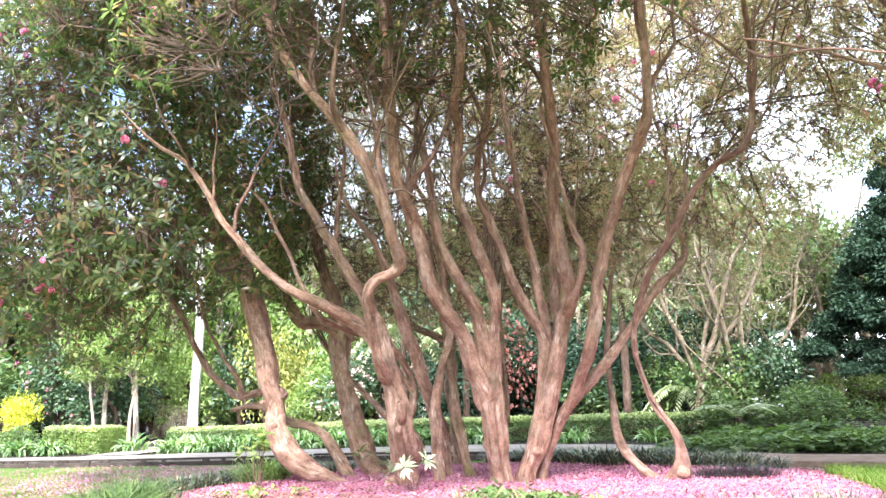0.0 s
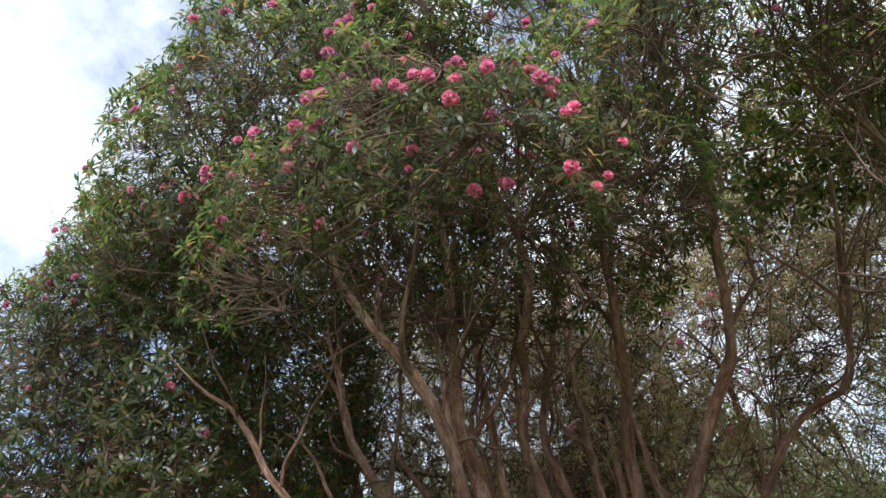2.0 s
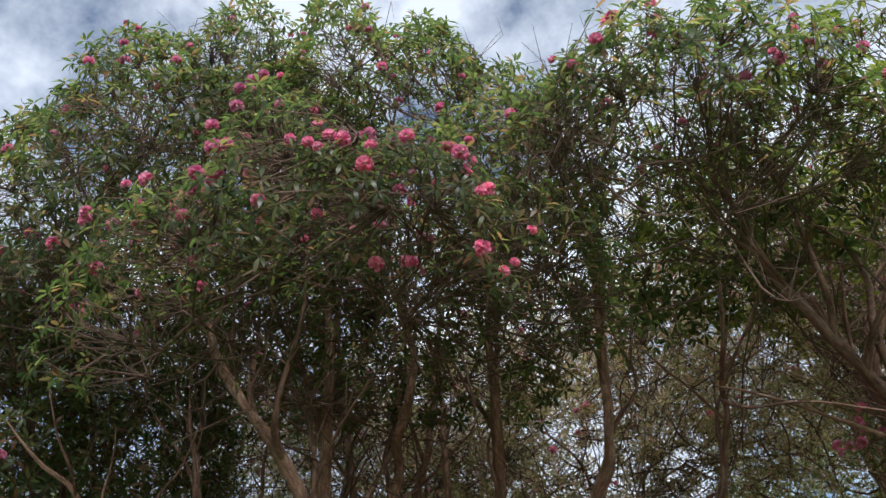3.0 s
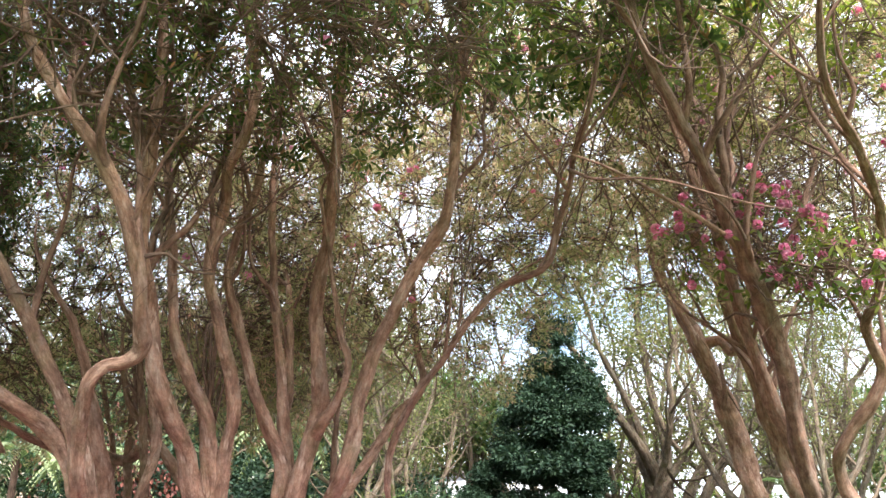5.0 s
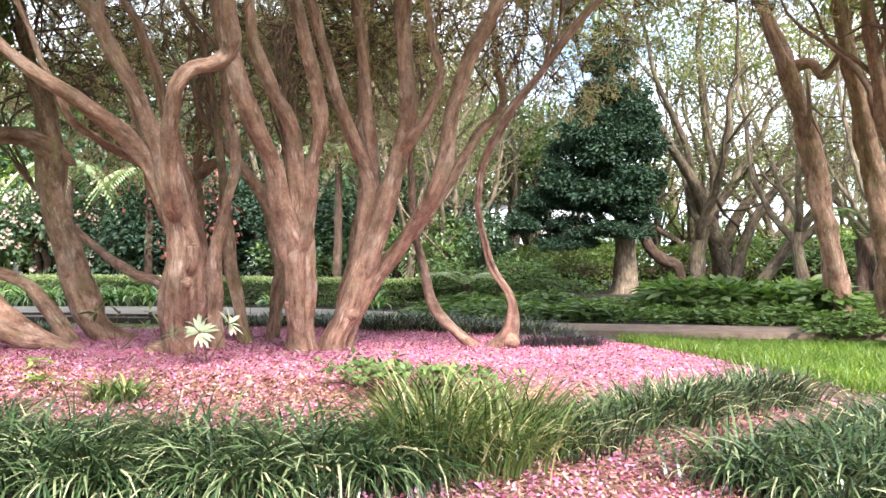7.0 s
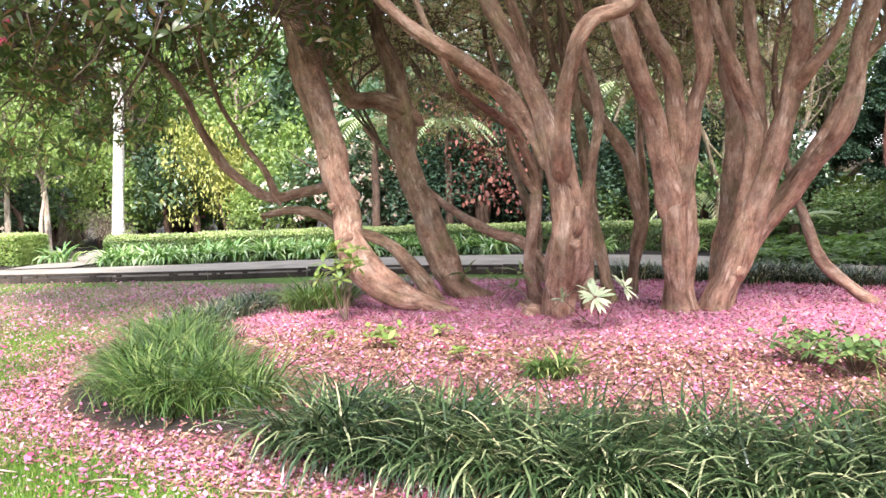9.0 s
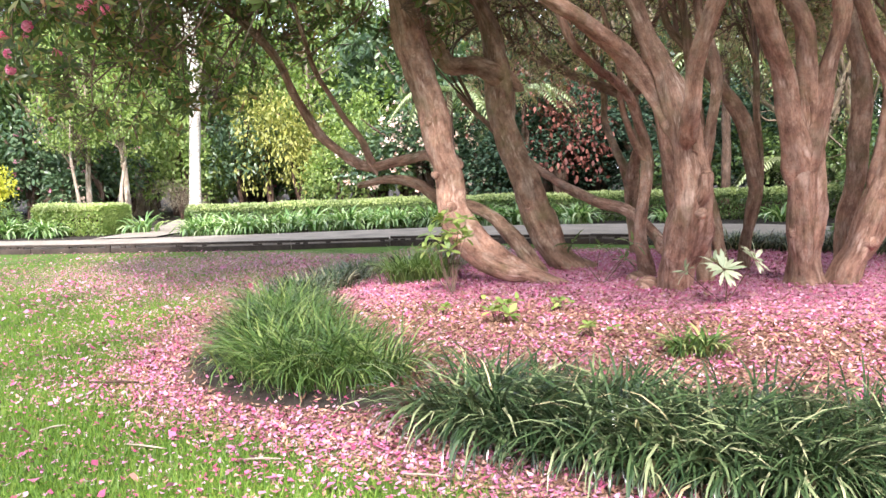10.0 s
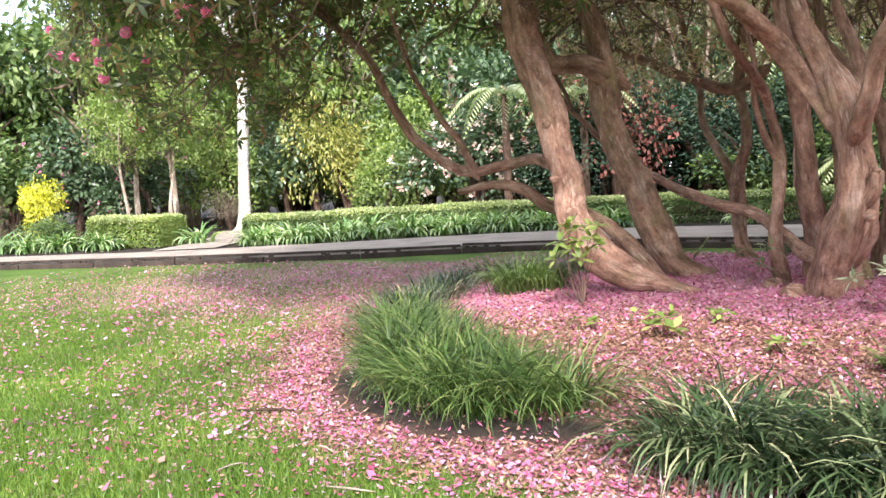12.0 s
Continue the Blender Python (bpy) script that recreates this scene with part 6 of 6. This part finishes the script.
def slim_tree_meshes(seed, mat, leaf=0.1):
    """A slim many-stemmed tree eight metres tall: stems, branchwork and thin foliage."""
    r = np.random.default_rng(seed)
    stems, twigs, ends = [], [], []
    foot = sprout((0, 0, -0.1), (r.normal(0, 0.15), r.normal(0, 0.15), 1), 0.15, r.uniform(1.2, 2.4), r, 0.3, 0.1, 0.8)
    stems.append(tube(spline(foot, 0.15), 10, 0.15, seed, 0.3))
    for q in range(4):
        a = q * 1.6 + r.normal(0, 0.4)
        main = sprout(foot[-1 - (q % 2), :3], (0.75 * math.cos(a), 0.75 * math.sin(a), 1), 0.085, r.uniform(4.4, 6.2), r, 0.1, 0.16, 0.2)
        stems.append(tube(spline(main, 0.2), 8, 0.12, q))
        for k in range(9):
            p = main[int(r.uniform(0.2, 1) * (len(main) - 1))]
            sub = sprout(p[:3], r.normal(0, 0.7, 3) + (0, 0, 0.35), p[3] * 0.5, r.uniform(1.2, 2.2), r, 0.12, 0.22)
            twigs.append(tube(spline(sub, 0.3), 5, 0.0, 0))
            for _ in range(5):
                p2 = sub[int(r.uniform(0.3, 1) * (len(sub) - 1))]
                w = sprout(p2[:3], r.normal(0, 0.8, 3) + (0, 0, 0.2), 0.009, r.uniform(0.5, 1.0), r, 0.05, 0.3)
                twigs.append(tube(w, 3, 0.0, 0))
                ends.append(w[-2:, :3])
    ends = np.vstack(ends)
    k = np.repeat(np.arange(len(ends)), 8)
    c = ends[k] + r.normal(0, 0.16, (len(k), 3)) * (1, 1, 0.6)
    v, f = chips(c, r.normal(0, 1, (len(k), 3)) + (0, 0, -0.2), unit((0, 0, 1.0) + r.normal(0, 0.5, (len(k), 3))), leaf * r.uniform(0.6, 1.3, len(k)), leaf * 0.5, r)
    sv, sf, su = join(stems)
    tv, tf, tu = join(twigs)
    return (make_mesh("trunk", sv, sf, BARK_GREY, su, True), make_mesh("branchwork", tv, tf, BARK_GREY, tu, True), make_mesh("crown", v, f, mat))


SLIM = [slim_tree_meshes(s, LEAF_OLIVE, 0.085) for s in (401, 402, 403)]


def slim_tree(x, y, tall, wide, label):
    ob = thing("slim_tree", (x, y, float(land(x, y))), label, "tree")
    m = pose(0, 0, 0, 0, 0, random.uniform(0, 360)) @ Matrix.Diagonal((wide / 5, wide / 5, tall / 8, 1))
    for nm, me in zip(("trunk", "branchwork", "crown"), random.choice(SLIM)):
        part(nm, me, ob).matrix_basis = m
    return ob


def limbed_tree(name, label, bark, runs, crown_sort, crowns):
    """A tree whose limbs stand bare below their crowns."""
    foot = np.array(runs[0][0][:3])
    foot[2] = float(land(foot[0], foot[1]))
    ob = thing(name, foot, label, "tree")
    for n, pts in enumerate(runs):
        run = spline(pts, 0.2)
        v, f, u = tube(run, 14, 0.1, n + 1, 0.3 if n == 0 else 0)
        part("trunk" if n == 0 else "limb", make_mesh("limb", v - foot, f, bark, u, True), ob)
    for x, y, z, w, h in crowns:
        q = random.randrange(len(CROWNS[crown_sort]))
        part("crown", CROWNS[crown_sort][q][0], ob).matrix_basis = pose(x - foot[0], y - foot[1], z - foot[2], 0, 0, random.uniform(0, 360)) @ Matrix.Diagonal((w / 2, w / 2, h / 2, 1))
    return ob


limbed_tree("pale_barked_tree", "spreading bare-limbed tree with grey-green bark behind the path", BARK_GREY, [
    [(3.35, 27.8, 0.2, 0.31), (3.30, 27.79, 0.8, 0.26), (3.10, 27.35, 1.57, 0.248), (2.74, 26.89, 2.57, 0.217), (2.30, 26.42, 3.55, 0.167), (1.64, 26.03, 4.52, 0.124), (0.98, 25.52, 5.61, 0.093), (0.18, 24.99, 6.68, 0.0682), (-0.92, 24.46, 7.48, 0.0372), (-1.8, 24.2, 8.2, 0.0093)],
    [(3.22, 27.71, 0.9, 0.223), (3.49, 27.63, 2.27, 0.174), (4.10, 27.59, 3.30, 0.13), (4.88, 27.59, 4.24, 0.0992), (5.32, 27.53, 5.36, 0.0744), (5.6, 27.4, 7.0, 0.0434), (5.8, 27.3, 8.6, 0.0093)],
    [(2.89, 27.3, 2.0, 0.186), (2.97, 27.19, 3.79, 0.155), (2.72, 26.93, 4.97, 0.13), (2.54, 26.56, 6.28, 0.105), (2.37, 26.19, 7.58, 0.0868), (2.54, 25.97, 8.88, 0.062), (2.21, 25.59, 10.14, 0.0372), (2.0, 25.4, 11.5, 0.0093)],
    [(2.39, 26.8, 3.3, 0.124), (2.05, 26.7, 4.81, 0.0992), (1.20, 26.35, 6.62, 0.0682), (0.88, 25.96, 7.91, 0.0496), (0.38, 25.46, 9.15, 0.031), (0.1, 25.2, 10.4, 0.0093)],
], "olive", [(0.2, 25, 9.0, 5, 5), (2.6, 26, 10.4, 5.5, 5), (5.6, 27, 8.0, 5, 5), (-0.8, 24.6, 7.6, 3.5, 3), (2.4, 26.4, 7.2, 4, 3.5)])

# dark evergreen with a clean grey foot
limbed_tree("dark_evergreen", "dense dark evergreen tree with a pale straight trunk", BARK_GREY, [
    [(0.34, 25.4, 0.2, 0.42), (0.32, 25.4, 1.2, 0.3), (0.25, 25.3, 2.6, 0.27), (0.0, 25.1, 4.5, 0.2), (-0.3, 24.9, 6.5, 0.08)],
    [(0.3, 25.3, 1.8, 0.15), (-0.5, 25.0, 2.6, 0.12), (-1.3, 24.8, 3.4, 0.07)],
], "evergreen", [(-0.25, 24.8, 3.6, 3.93, 2.94), (0.35, 25.1, 3.92, 3.0, 2.94), (-0.14, 24.8, 5.41, 3.16, 2.73), (-0.31, 24.7, 6.78, 1.75, 2.31), (-1.51, 24.8, 2.86, 2.4, 1.89), (0.3, 24.9, 5.09, 2.62, 2.31), (-0.14, 24.9, 3.18, 3.06, 2.31), (0.2, 24.9, 4.45, 3.06, 2.73), (-0.57, 24.8, 4.66, 2.62, 2.52), (0.5, 25.0, 3.07, 2.4, 1.89), (-0.14, 24.9, 6.15, 1.97, 2.1), (-1.93, 24.8, 2.23, 2.62, 1.78), (-1.09, 24.6, 2.01, 2.4, 1.68), (-0.04, 24.5, 2.33, 2.62, 1.68), (0.75, 25.2, 2.65, 2.07, 1.58), (-1.2, 24.9, 4.03, 2.18, 1.89)])
limbed_tree("leaning_tree", "grey slanting tree in the thin wood behind the path", BARK_GREY, [
    [(3.5, 25.0, 0.1, 0.2), (3.85, 25.0, 0.66, 0.16), (4.64, 25.0, 1.8, 0.14), (5.28, 25.0, 2.74, 0.12), (6.05, 25.0, 3.75, 0.1), (6.8, 25.0, 5.2, 0.07), (7.2, 25.0, 7.0, 0.02)],
    [(3.3, 26.4, 0.3, 0.19), (3.74, 26.5, 2.0, 0.15), (4.43, 26.5, 3.21, 0.13), (5.26, 26.5, 4.17, 0.1), (5.87, 26.5, 4.88, 0.08), (6.2, 26.5, 6.4, 0.02)],
], "olive", [(7.0, 25.2, 6.8, 3.0, 2.6)])
v, f, u = tube(spline([(1.95, 26.0, 0.15, 0.14), (1.8, 26.0, 1.15, 0.16), (1.45, 26.0, 1.3, 0.17), (1.05, 26.0, 1.66, 0.16), (0.85, 26.0, 2.2, 0.13), (0.8, 26.0, 2.8, 0.08), (0.8, 26.0, 3.0, 0.01)], 0.1), 12, 0.15, 3)
tagged(new("bent_trunk", make_mesh("bent_trunk", v, f, BARK_DARK, u, True)), "bent dark trunk rising out of the undergrowth", "tree")
slim_tree(2.3, 26.3, 11, 8, "slim grey-stemmed tree with thin olive foliage")
slim_tree(-3.6, 28.6, 10, 6, "slim grey-stemmed tree with thin olive foliage")
slim_tree(4.9, 24.2, 10, 6, "slim grey-stemmed tree with thin olive foliage")

# the white-barked tree beyond the hedge
limbed_tree("white_barked_tree", "tall white-barked tree with peeling dark marks behind the hedge", WHITE_BARK, [
    [(-23.0, 20.1, 0.1, 0.28), (-23.02, 20.2, 0.6, 0.2), (-23.05, 20.35, 2.2, 0.175), (-23.15, 20.6, 5.0, 0.165), (-23.6, 20.9, 9.0, 0.16), (-23.8, 21.2, 13, 0.06)],
    [(-23.5, 20.7, 6.0, 0.08), (-24.3, 20.5, 7.6, 0.06), (-24.9, 20.3, 9.5, 0.03)],
], "olive", [(-23.8, 21, 11.5, 5, 5), (-24.8, 20.3, 9.2, 3, 3)])

shrub("gold", -27.7, 16.3, 1.35, 2.2, "bright golden-yellow leafed shrub beside the hedge")
shrub("mid", -25.6, 15.2, 1.6, 1.0, "low green shrub under the golden one")
shrub("camellia_red", -30.2, 19.3, 4.6, 4.6, "tall dark camellia with a few red blooms")
shrub("camellia_red", -27.6, 19.9, 4.0, 3.6, "rounded dark green camellia with a few blooms")
shrub("mid", -33.5, 19.0, 5.0, 4.8, "tall dense dark evergreen shrub")
shrub("dark", -24.6, 24.0, 3.4, 4.4, "dark columnar evergreen shrub behind the white trunk")
shrub("twiggy", -24.4, 20.9, 1.7, 1.5, "brownish twiggy shrub beside the white trunk")
shrub("yellow", -23.5, 24.3, 2.7, 4.6, "yellow-green columnar shrub catching the light")
shrub("yellow", -22.4, 24.8, 2.2, 3.6, "yellow-green columnar shrub catching the light")
shrub("light", -19.6, 24.4, 2.8, 4.2, "light green leafy shrub behind the hedge")
shrub("mid", -18.6, 23.6, 2.6, 3.2, "green leafy shrub behind the hedge")
shrub("camellia", -16.0, 22.8, 4.2, 3.9, "camellia covered in blush-white blooms")
shrub("camellia", -15.2, 23.8, 2.6, 3.0, "camellia with blush-white blooms")
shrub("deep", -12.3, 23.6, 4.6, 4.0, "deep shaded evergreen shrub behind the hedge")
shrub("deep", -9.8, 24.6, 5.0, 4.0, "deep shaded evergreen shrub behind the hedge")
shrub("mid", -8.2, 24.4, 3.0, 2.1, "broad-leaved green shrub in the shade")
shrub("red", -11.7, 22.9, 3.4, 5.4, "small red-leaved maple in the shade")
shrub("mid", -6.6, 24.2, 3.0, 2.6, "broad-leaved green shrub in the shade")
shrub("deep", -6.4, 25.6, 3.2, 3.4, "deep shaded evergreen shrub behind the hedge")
shrub("mid", -3.6, 20.2, 2.4, 1.0, "rounded green shrub behind the path")
shrub("mid", -2.2, 20.9, 2.4, 1.1, "rounded green shrub behind the path")
shrub("mid", -4.4, 23.6, 2.4, 2.6, "shaded green shrub between slim stems")
shrub("dark", -5.4, 24.3, 2.4, 2.8, "dark glossy shrub between slim stems")
shrub("dark", -3.3, 24.6, 2.2, 2.5, "dark glossy shrub between slim stems")
shrub("mid", -2.6, 23.2, 1.8, 1.3, "rounded green shrub behind the path")
shrub("mid", 6.0, 29.0, 4.0, 2.4, "green shrub under the far trees")
shrub("light", 2.6, 31.5, 3.0, 3.4, "sunlit light green shrub in the distance")
shrub("plume", -1.5, 30.9, 2.0, 1.7, "pale feathery grass plumes in the distance")
shrub("light", -0.4, 32.4, 3.0, 2.2, "sunlit light green shrub in the distance")
shrub("light", -19.0, 22.4, 2.2, 2.6, "light green leafy shrub behind the hedge")
shrub("light", -26.2, 22.6, 3.0, 3.8, "light green leafy shrub behind pale stems")
shrub("light", -28.4, 24.2, 3.6, 5.4, "light green leafy shrub behind pale stems")
shrub("light", 8.0, 33.0, 4.0, 2.8, "sunlit light green shrub in the distance")
for q in range(16):
    x = -3.7 + 0.6 * q + random.gauss(0, 0.15)
    shrub("cover", x, 16.9 + 0.04 * q + random.gauss(0, 0.25), random.uniform(1.2, 1.7), random.uniform(0.5, 0.62), "low leafy green groundcover along the path", 0.24)
for q in range(12):
    shrub("cover", -3.4 + 0.75 * q + random.gauss(0, 0.2), 18.4 + random.gauss(0, 0.4), random.uniform(1.4, 2.0), random.uniform(0.58, 0.75), "low leafy green groundcover along the path", 0.28)
for x, y in ((1.6, 18.0), (2.4, 18.3), (3.1, 18.1), (2.0, 18.9), (3.6, 17.7), (1.2, 18.6)):
    shrub("bold", x, y, 1.3, 0.7, "bold-leaved glossy green plant beside the path")
for x, y in ((4.3, 14.2), (3.2, 15.0), (4.9, 13.9), (5.4, 14.8)):
    shrub("ground", x, y, 1.1, 0.5, "green leafy undergrowth at the trunk's foot")


def fern(x, y, tall, spread, label, lift=0.75, fall=1.3, mat=FROND, stout=0.13):
    """A tree fern: a fibrous trunk and arching fronds with leaflets."""
    gz = float(land(x, y))
    ob = thing("tree_fern", (x, y, gz), label, "tree fern")
    v, f, u = tube(spline([(0, 0, -0.1, stout), (0.05, 0, tall * 0.5, stout * 0.8), (0.0, 0.05, tall, stout * 0.7)], 0.15), 10, 0.2, 3)
    part("trunk", make_mesh("trunk", v, f, BARK_DARK, u, True), ob)
    for q in range(11):
        a = q * 0.571 + random.gauss(0, 0.1)
        t = np.linspace(0, 1, 26)
        rise = spread * (lift * t - fall * t**2 * random.uniform(0.8, 1.3))
        c = np.stack([np.cos(a) * spread * t, np.sin(a) * spread * t, tall + rise], 1)
        s = np.array([-np.sin(a), np.cos(a), 0.0])
        w = spread * 0.2 * np.sin(np.pi * np.clip(t * 0.9 + 0.08, 0, 1))
        base = np.vstack([c, c])
        way = np.vstack([np.outer(np.ones(26), s), np.outer(np.ones(26), -s)]) + 0.35 * np.tile(np.gradient(c, axis=0) * 26 / spread, (2, 1)) + (0, 0, -0.15)
        v, f = leaves(base, way, np.tile((0, 0, 1.0), (52, 1)), np.r_[w, w] + 0.02, spread * 0.035, 0.25)
        k, low = np.arange(25), len(v)
        v = np.vstack([v, c - (0, 0, 0.02)])
        f = np.vstack([f, np.stack([6 * k, 6 * (k + 1), low + k], 1), np.stack([6 * (k + 27), 6 * (k + 26), low + k], 1), np.stack([6 * k, low + k, low + k + 1], 1), [[6 * 25, 6 * 51, low + 25]]])
        part("frond", make_mesh("frond", v, f, mat), ob)
    return ob


fern(-14.4, 21.6, 3.5, 1.7, "tree fern with pale arching fronds in the shade")
fern(-7.1, 22.2, 3.9, 1.6, "tree fern with pale arching fronds in the shade")
fern(-12.3, 22.0, 3.3, 1.6, "tree fern with pale arching fronds in the shade")
fern(-5.8, 23.5, 1.2, 1.5, "low tree fern under the shrubs")
fern(-3.3, 19.4, 0.5, 0.9, "low fern with pale fronds behind the path", 0.95, 0.8)
fern(5.3, 21.0, 1.5, 1.0, "stout palm-like fern with upright fronds in sunlight", 1.7, 1.0, LEAF_MID, 0.26)

tree("light", -26.6, 19.0, 7.5, 4.0, 0.085, "slim light green tree with pale stems", BARK_PALE, 0.1, 0.14)
tree("light", -25.2, 19.4, 7.0, 3.4, 0.085, "slim light green tree with pale stems", BARK_PALE, -0.1, 0.2)
tree("light", -24.9, 18.9, 4.8, 2.8, 0.06, "small light green tree with a pale stem", BARK_PALE, 0.1, 0.28)
tree("light", -26.0, 18.2, 4.4, 2.6, 0.055, "small light green tree with a pale stem", BARK_PALE, -0.1, 0.3)
tree("light", -29.0, 21.0, 8.5, 4.6, 0.085, "slim light green tree with pale stems", BARK_PALE, 0.2, 0.15)
for x, y in ((2.4, 30), (5.6, 31), (7.2, 28)):
    slim_tree(x, y, random.uniform(9, 12), 6.5, "slim tree in the hazy wood behind the path")
for x, y in ((-10, 26), (-8.2, 27), (-12.6, 27)):
    slim_tree(x, y, random.uniform(11, 12.5), 7, "tall slim tree with thin olive foliage behind the shrubs")
for x, y in ((-5.4, 22.9), (-4.7, 23.6), (-4.0, 25.6), (-1.3, 30.2), (5.6, 20.6), (6.6, 23.0)):
    slim_tree(x, y, random.uniform(8, 10), random.uniform(4, 5.5), "slim grey-stemmed tree with thin olive foliage")
WOOD = [("mid", -7.5, 46, 12, 6.5), ("mid", -3.4, 31, 8, 6), ("mid", -36, 20, 10, 8), ("light", -33, 23.5, 9, 6), ("dark", -40, 22, 12, 9), ("mid", -36, 25, 13, 9), ("light", -31, 29, 11, 8), ("mid", -27, 31, 12, 9), ("mid", -22, 31, 10, 8), ("mid", -18, 31, 11, 8.5), ("dark", -14, 30, 11, 8), ("mid", -10, 31, 12, 9), ("mid", -7, 29, 11, 7), ("mid", -42, 33, 14, 10), ("dark", -34, 36, 14, 10), ("mid", -24, 38, 13, 11), ("olive", -3, 36, 7, 6), ("olive", 3, 38, 6.5, 7), ("olive", 8, 40, 7, 7), ("olive", -14, 38, 13, 9), ("olive", -8, 36, 12, 9), ("mid", -12, 33, 11, 8), ("mid", 14, 42, 9, 8), ("olive", 20, 40, 11, 9), ("mid", 24, 34, 10, 9), ("mid", 15, 27, 9, 7), ("dark", 18, 22, 9, 7), ("mid", -48, 18, 14, 10), ("dark", -50, 10, 14, 10), ("olive", 8.5, 20, 9, 6), ("mid", 12, 17, 9, 7), ("dark", -19.5, 27.5, 8, 6), ("dark", -12, 27, 6.5, 6), ("dark", -16, 26.5, 7, 5), ("light", -24.5, 27.5, 8.5, 6), ("light", -29, 26, 9, 6.5), ("mid", -33.5, 22, 10, 7), ("dark", -38, 17, 10, 8), ("mid", -30.5, 24.5, 11, 7), ("dark", -43, 13, 11, 9)]
for sort, x, y, tall, wide in WOOD:
    tree(sort, x, y, tall, wide, 0.2 + 0.012 * tall, {"dark": "dense dark evergreen tree closing the garden's back", "mid": "leafy green tree closing the garden's back", "light": "light green leafy tree closing the garden's back", "olive": "thin-leaved olive tree in the distance"}[sort], BARK_PALE if sort == "light" else BARK_GREY, random.gauss(0, 0.4), 0.12 if sort != "olive" else 0.3)
for q in range(26):
    a = 0.2 + q * 0.245
    x, y = -6 + 48 * math.cos(a), 4 + 40 * math.sin(a)
    if y < 12:
        tree(random.choice(("dark", "mid")), x, y, random.uniform(11, 16), random.uniform(8, 11), 0.35, "garden tree standing behind the lawn", BARK_GREY, 0, 0.12)
for q in range(7):
    x, y = random.uniform(-8, 17), random.uniform(25, 46)
    if not (-5 < x < 4.5 and y < 29):
        slim_tree(x, y, random.uniform(8, 12), random.uniform(5, 7), "slim tree in the hazy wood behind the path")
for q in range(12):
    shrub(random.choice(("mid", "olive", "light")), -5 + 2.1 * q + random.gauss(0, 0.6), 33.5 + random.gauss(0, 1.2), random.uniform(3, 4.5), random.uniform(1.8, 3.0), "rounded shrub in the hazy distance")
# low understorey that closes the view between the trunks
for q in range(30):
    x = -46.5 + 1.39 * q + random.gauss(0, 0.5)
    # the "deep" ones stand in for shade with their near-black leaves
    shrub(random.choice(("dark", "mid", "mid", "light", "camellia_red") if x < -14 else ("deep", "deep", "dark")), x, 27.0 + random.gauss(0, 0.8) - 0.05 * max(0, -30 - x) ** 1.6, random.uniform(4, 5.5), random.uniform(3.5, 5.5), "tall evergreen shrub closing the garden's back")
for q in range(22):
    x = -50 + 1.75 * q + random.gauss(0, 0.5)
    shrub(random.choice(("dark", "mid", "mid")), x, 31.5 + random.gauss(0, 0.8) - 0.05 * max(0, -30 - x) ** 1.6, random.uniform(5, 6.5), random.uniform(5.5, 8), "tall evergreen shrub closing the garden's back")


def house():
    """A pale house far behind the trees, mostly hidden."""
    ob = thing("house", (-8, 64, 0), "pale rendered house far behind the trees", "house")
    for nm, size, z, mat in (("wall", (14, 8, 5.5), 2.75, RENDER_WALL), ("roof", (15, 9, 0.5), 5.75, SLEEPER_TOP)):
        me = box(size, 0.05)
        me.materials.append(mat)
        part(nm, me, ob).location = (0, 0, z)
    for q in range(4):
        me = box((1.3, 0.2, 1.5), 0.03)
        me.materials.append(SLEEPER)
        part("window", me, ob).location = (-5 + 3.3 * q, -4.02, 3.2)


house()
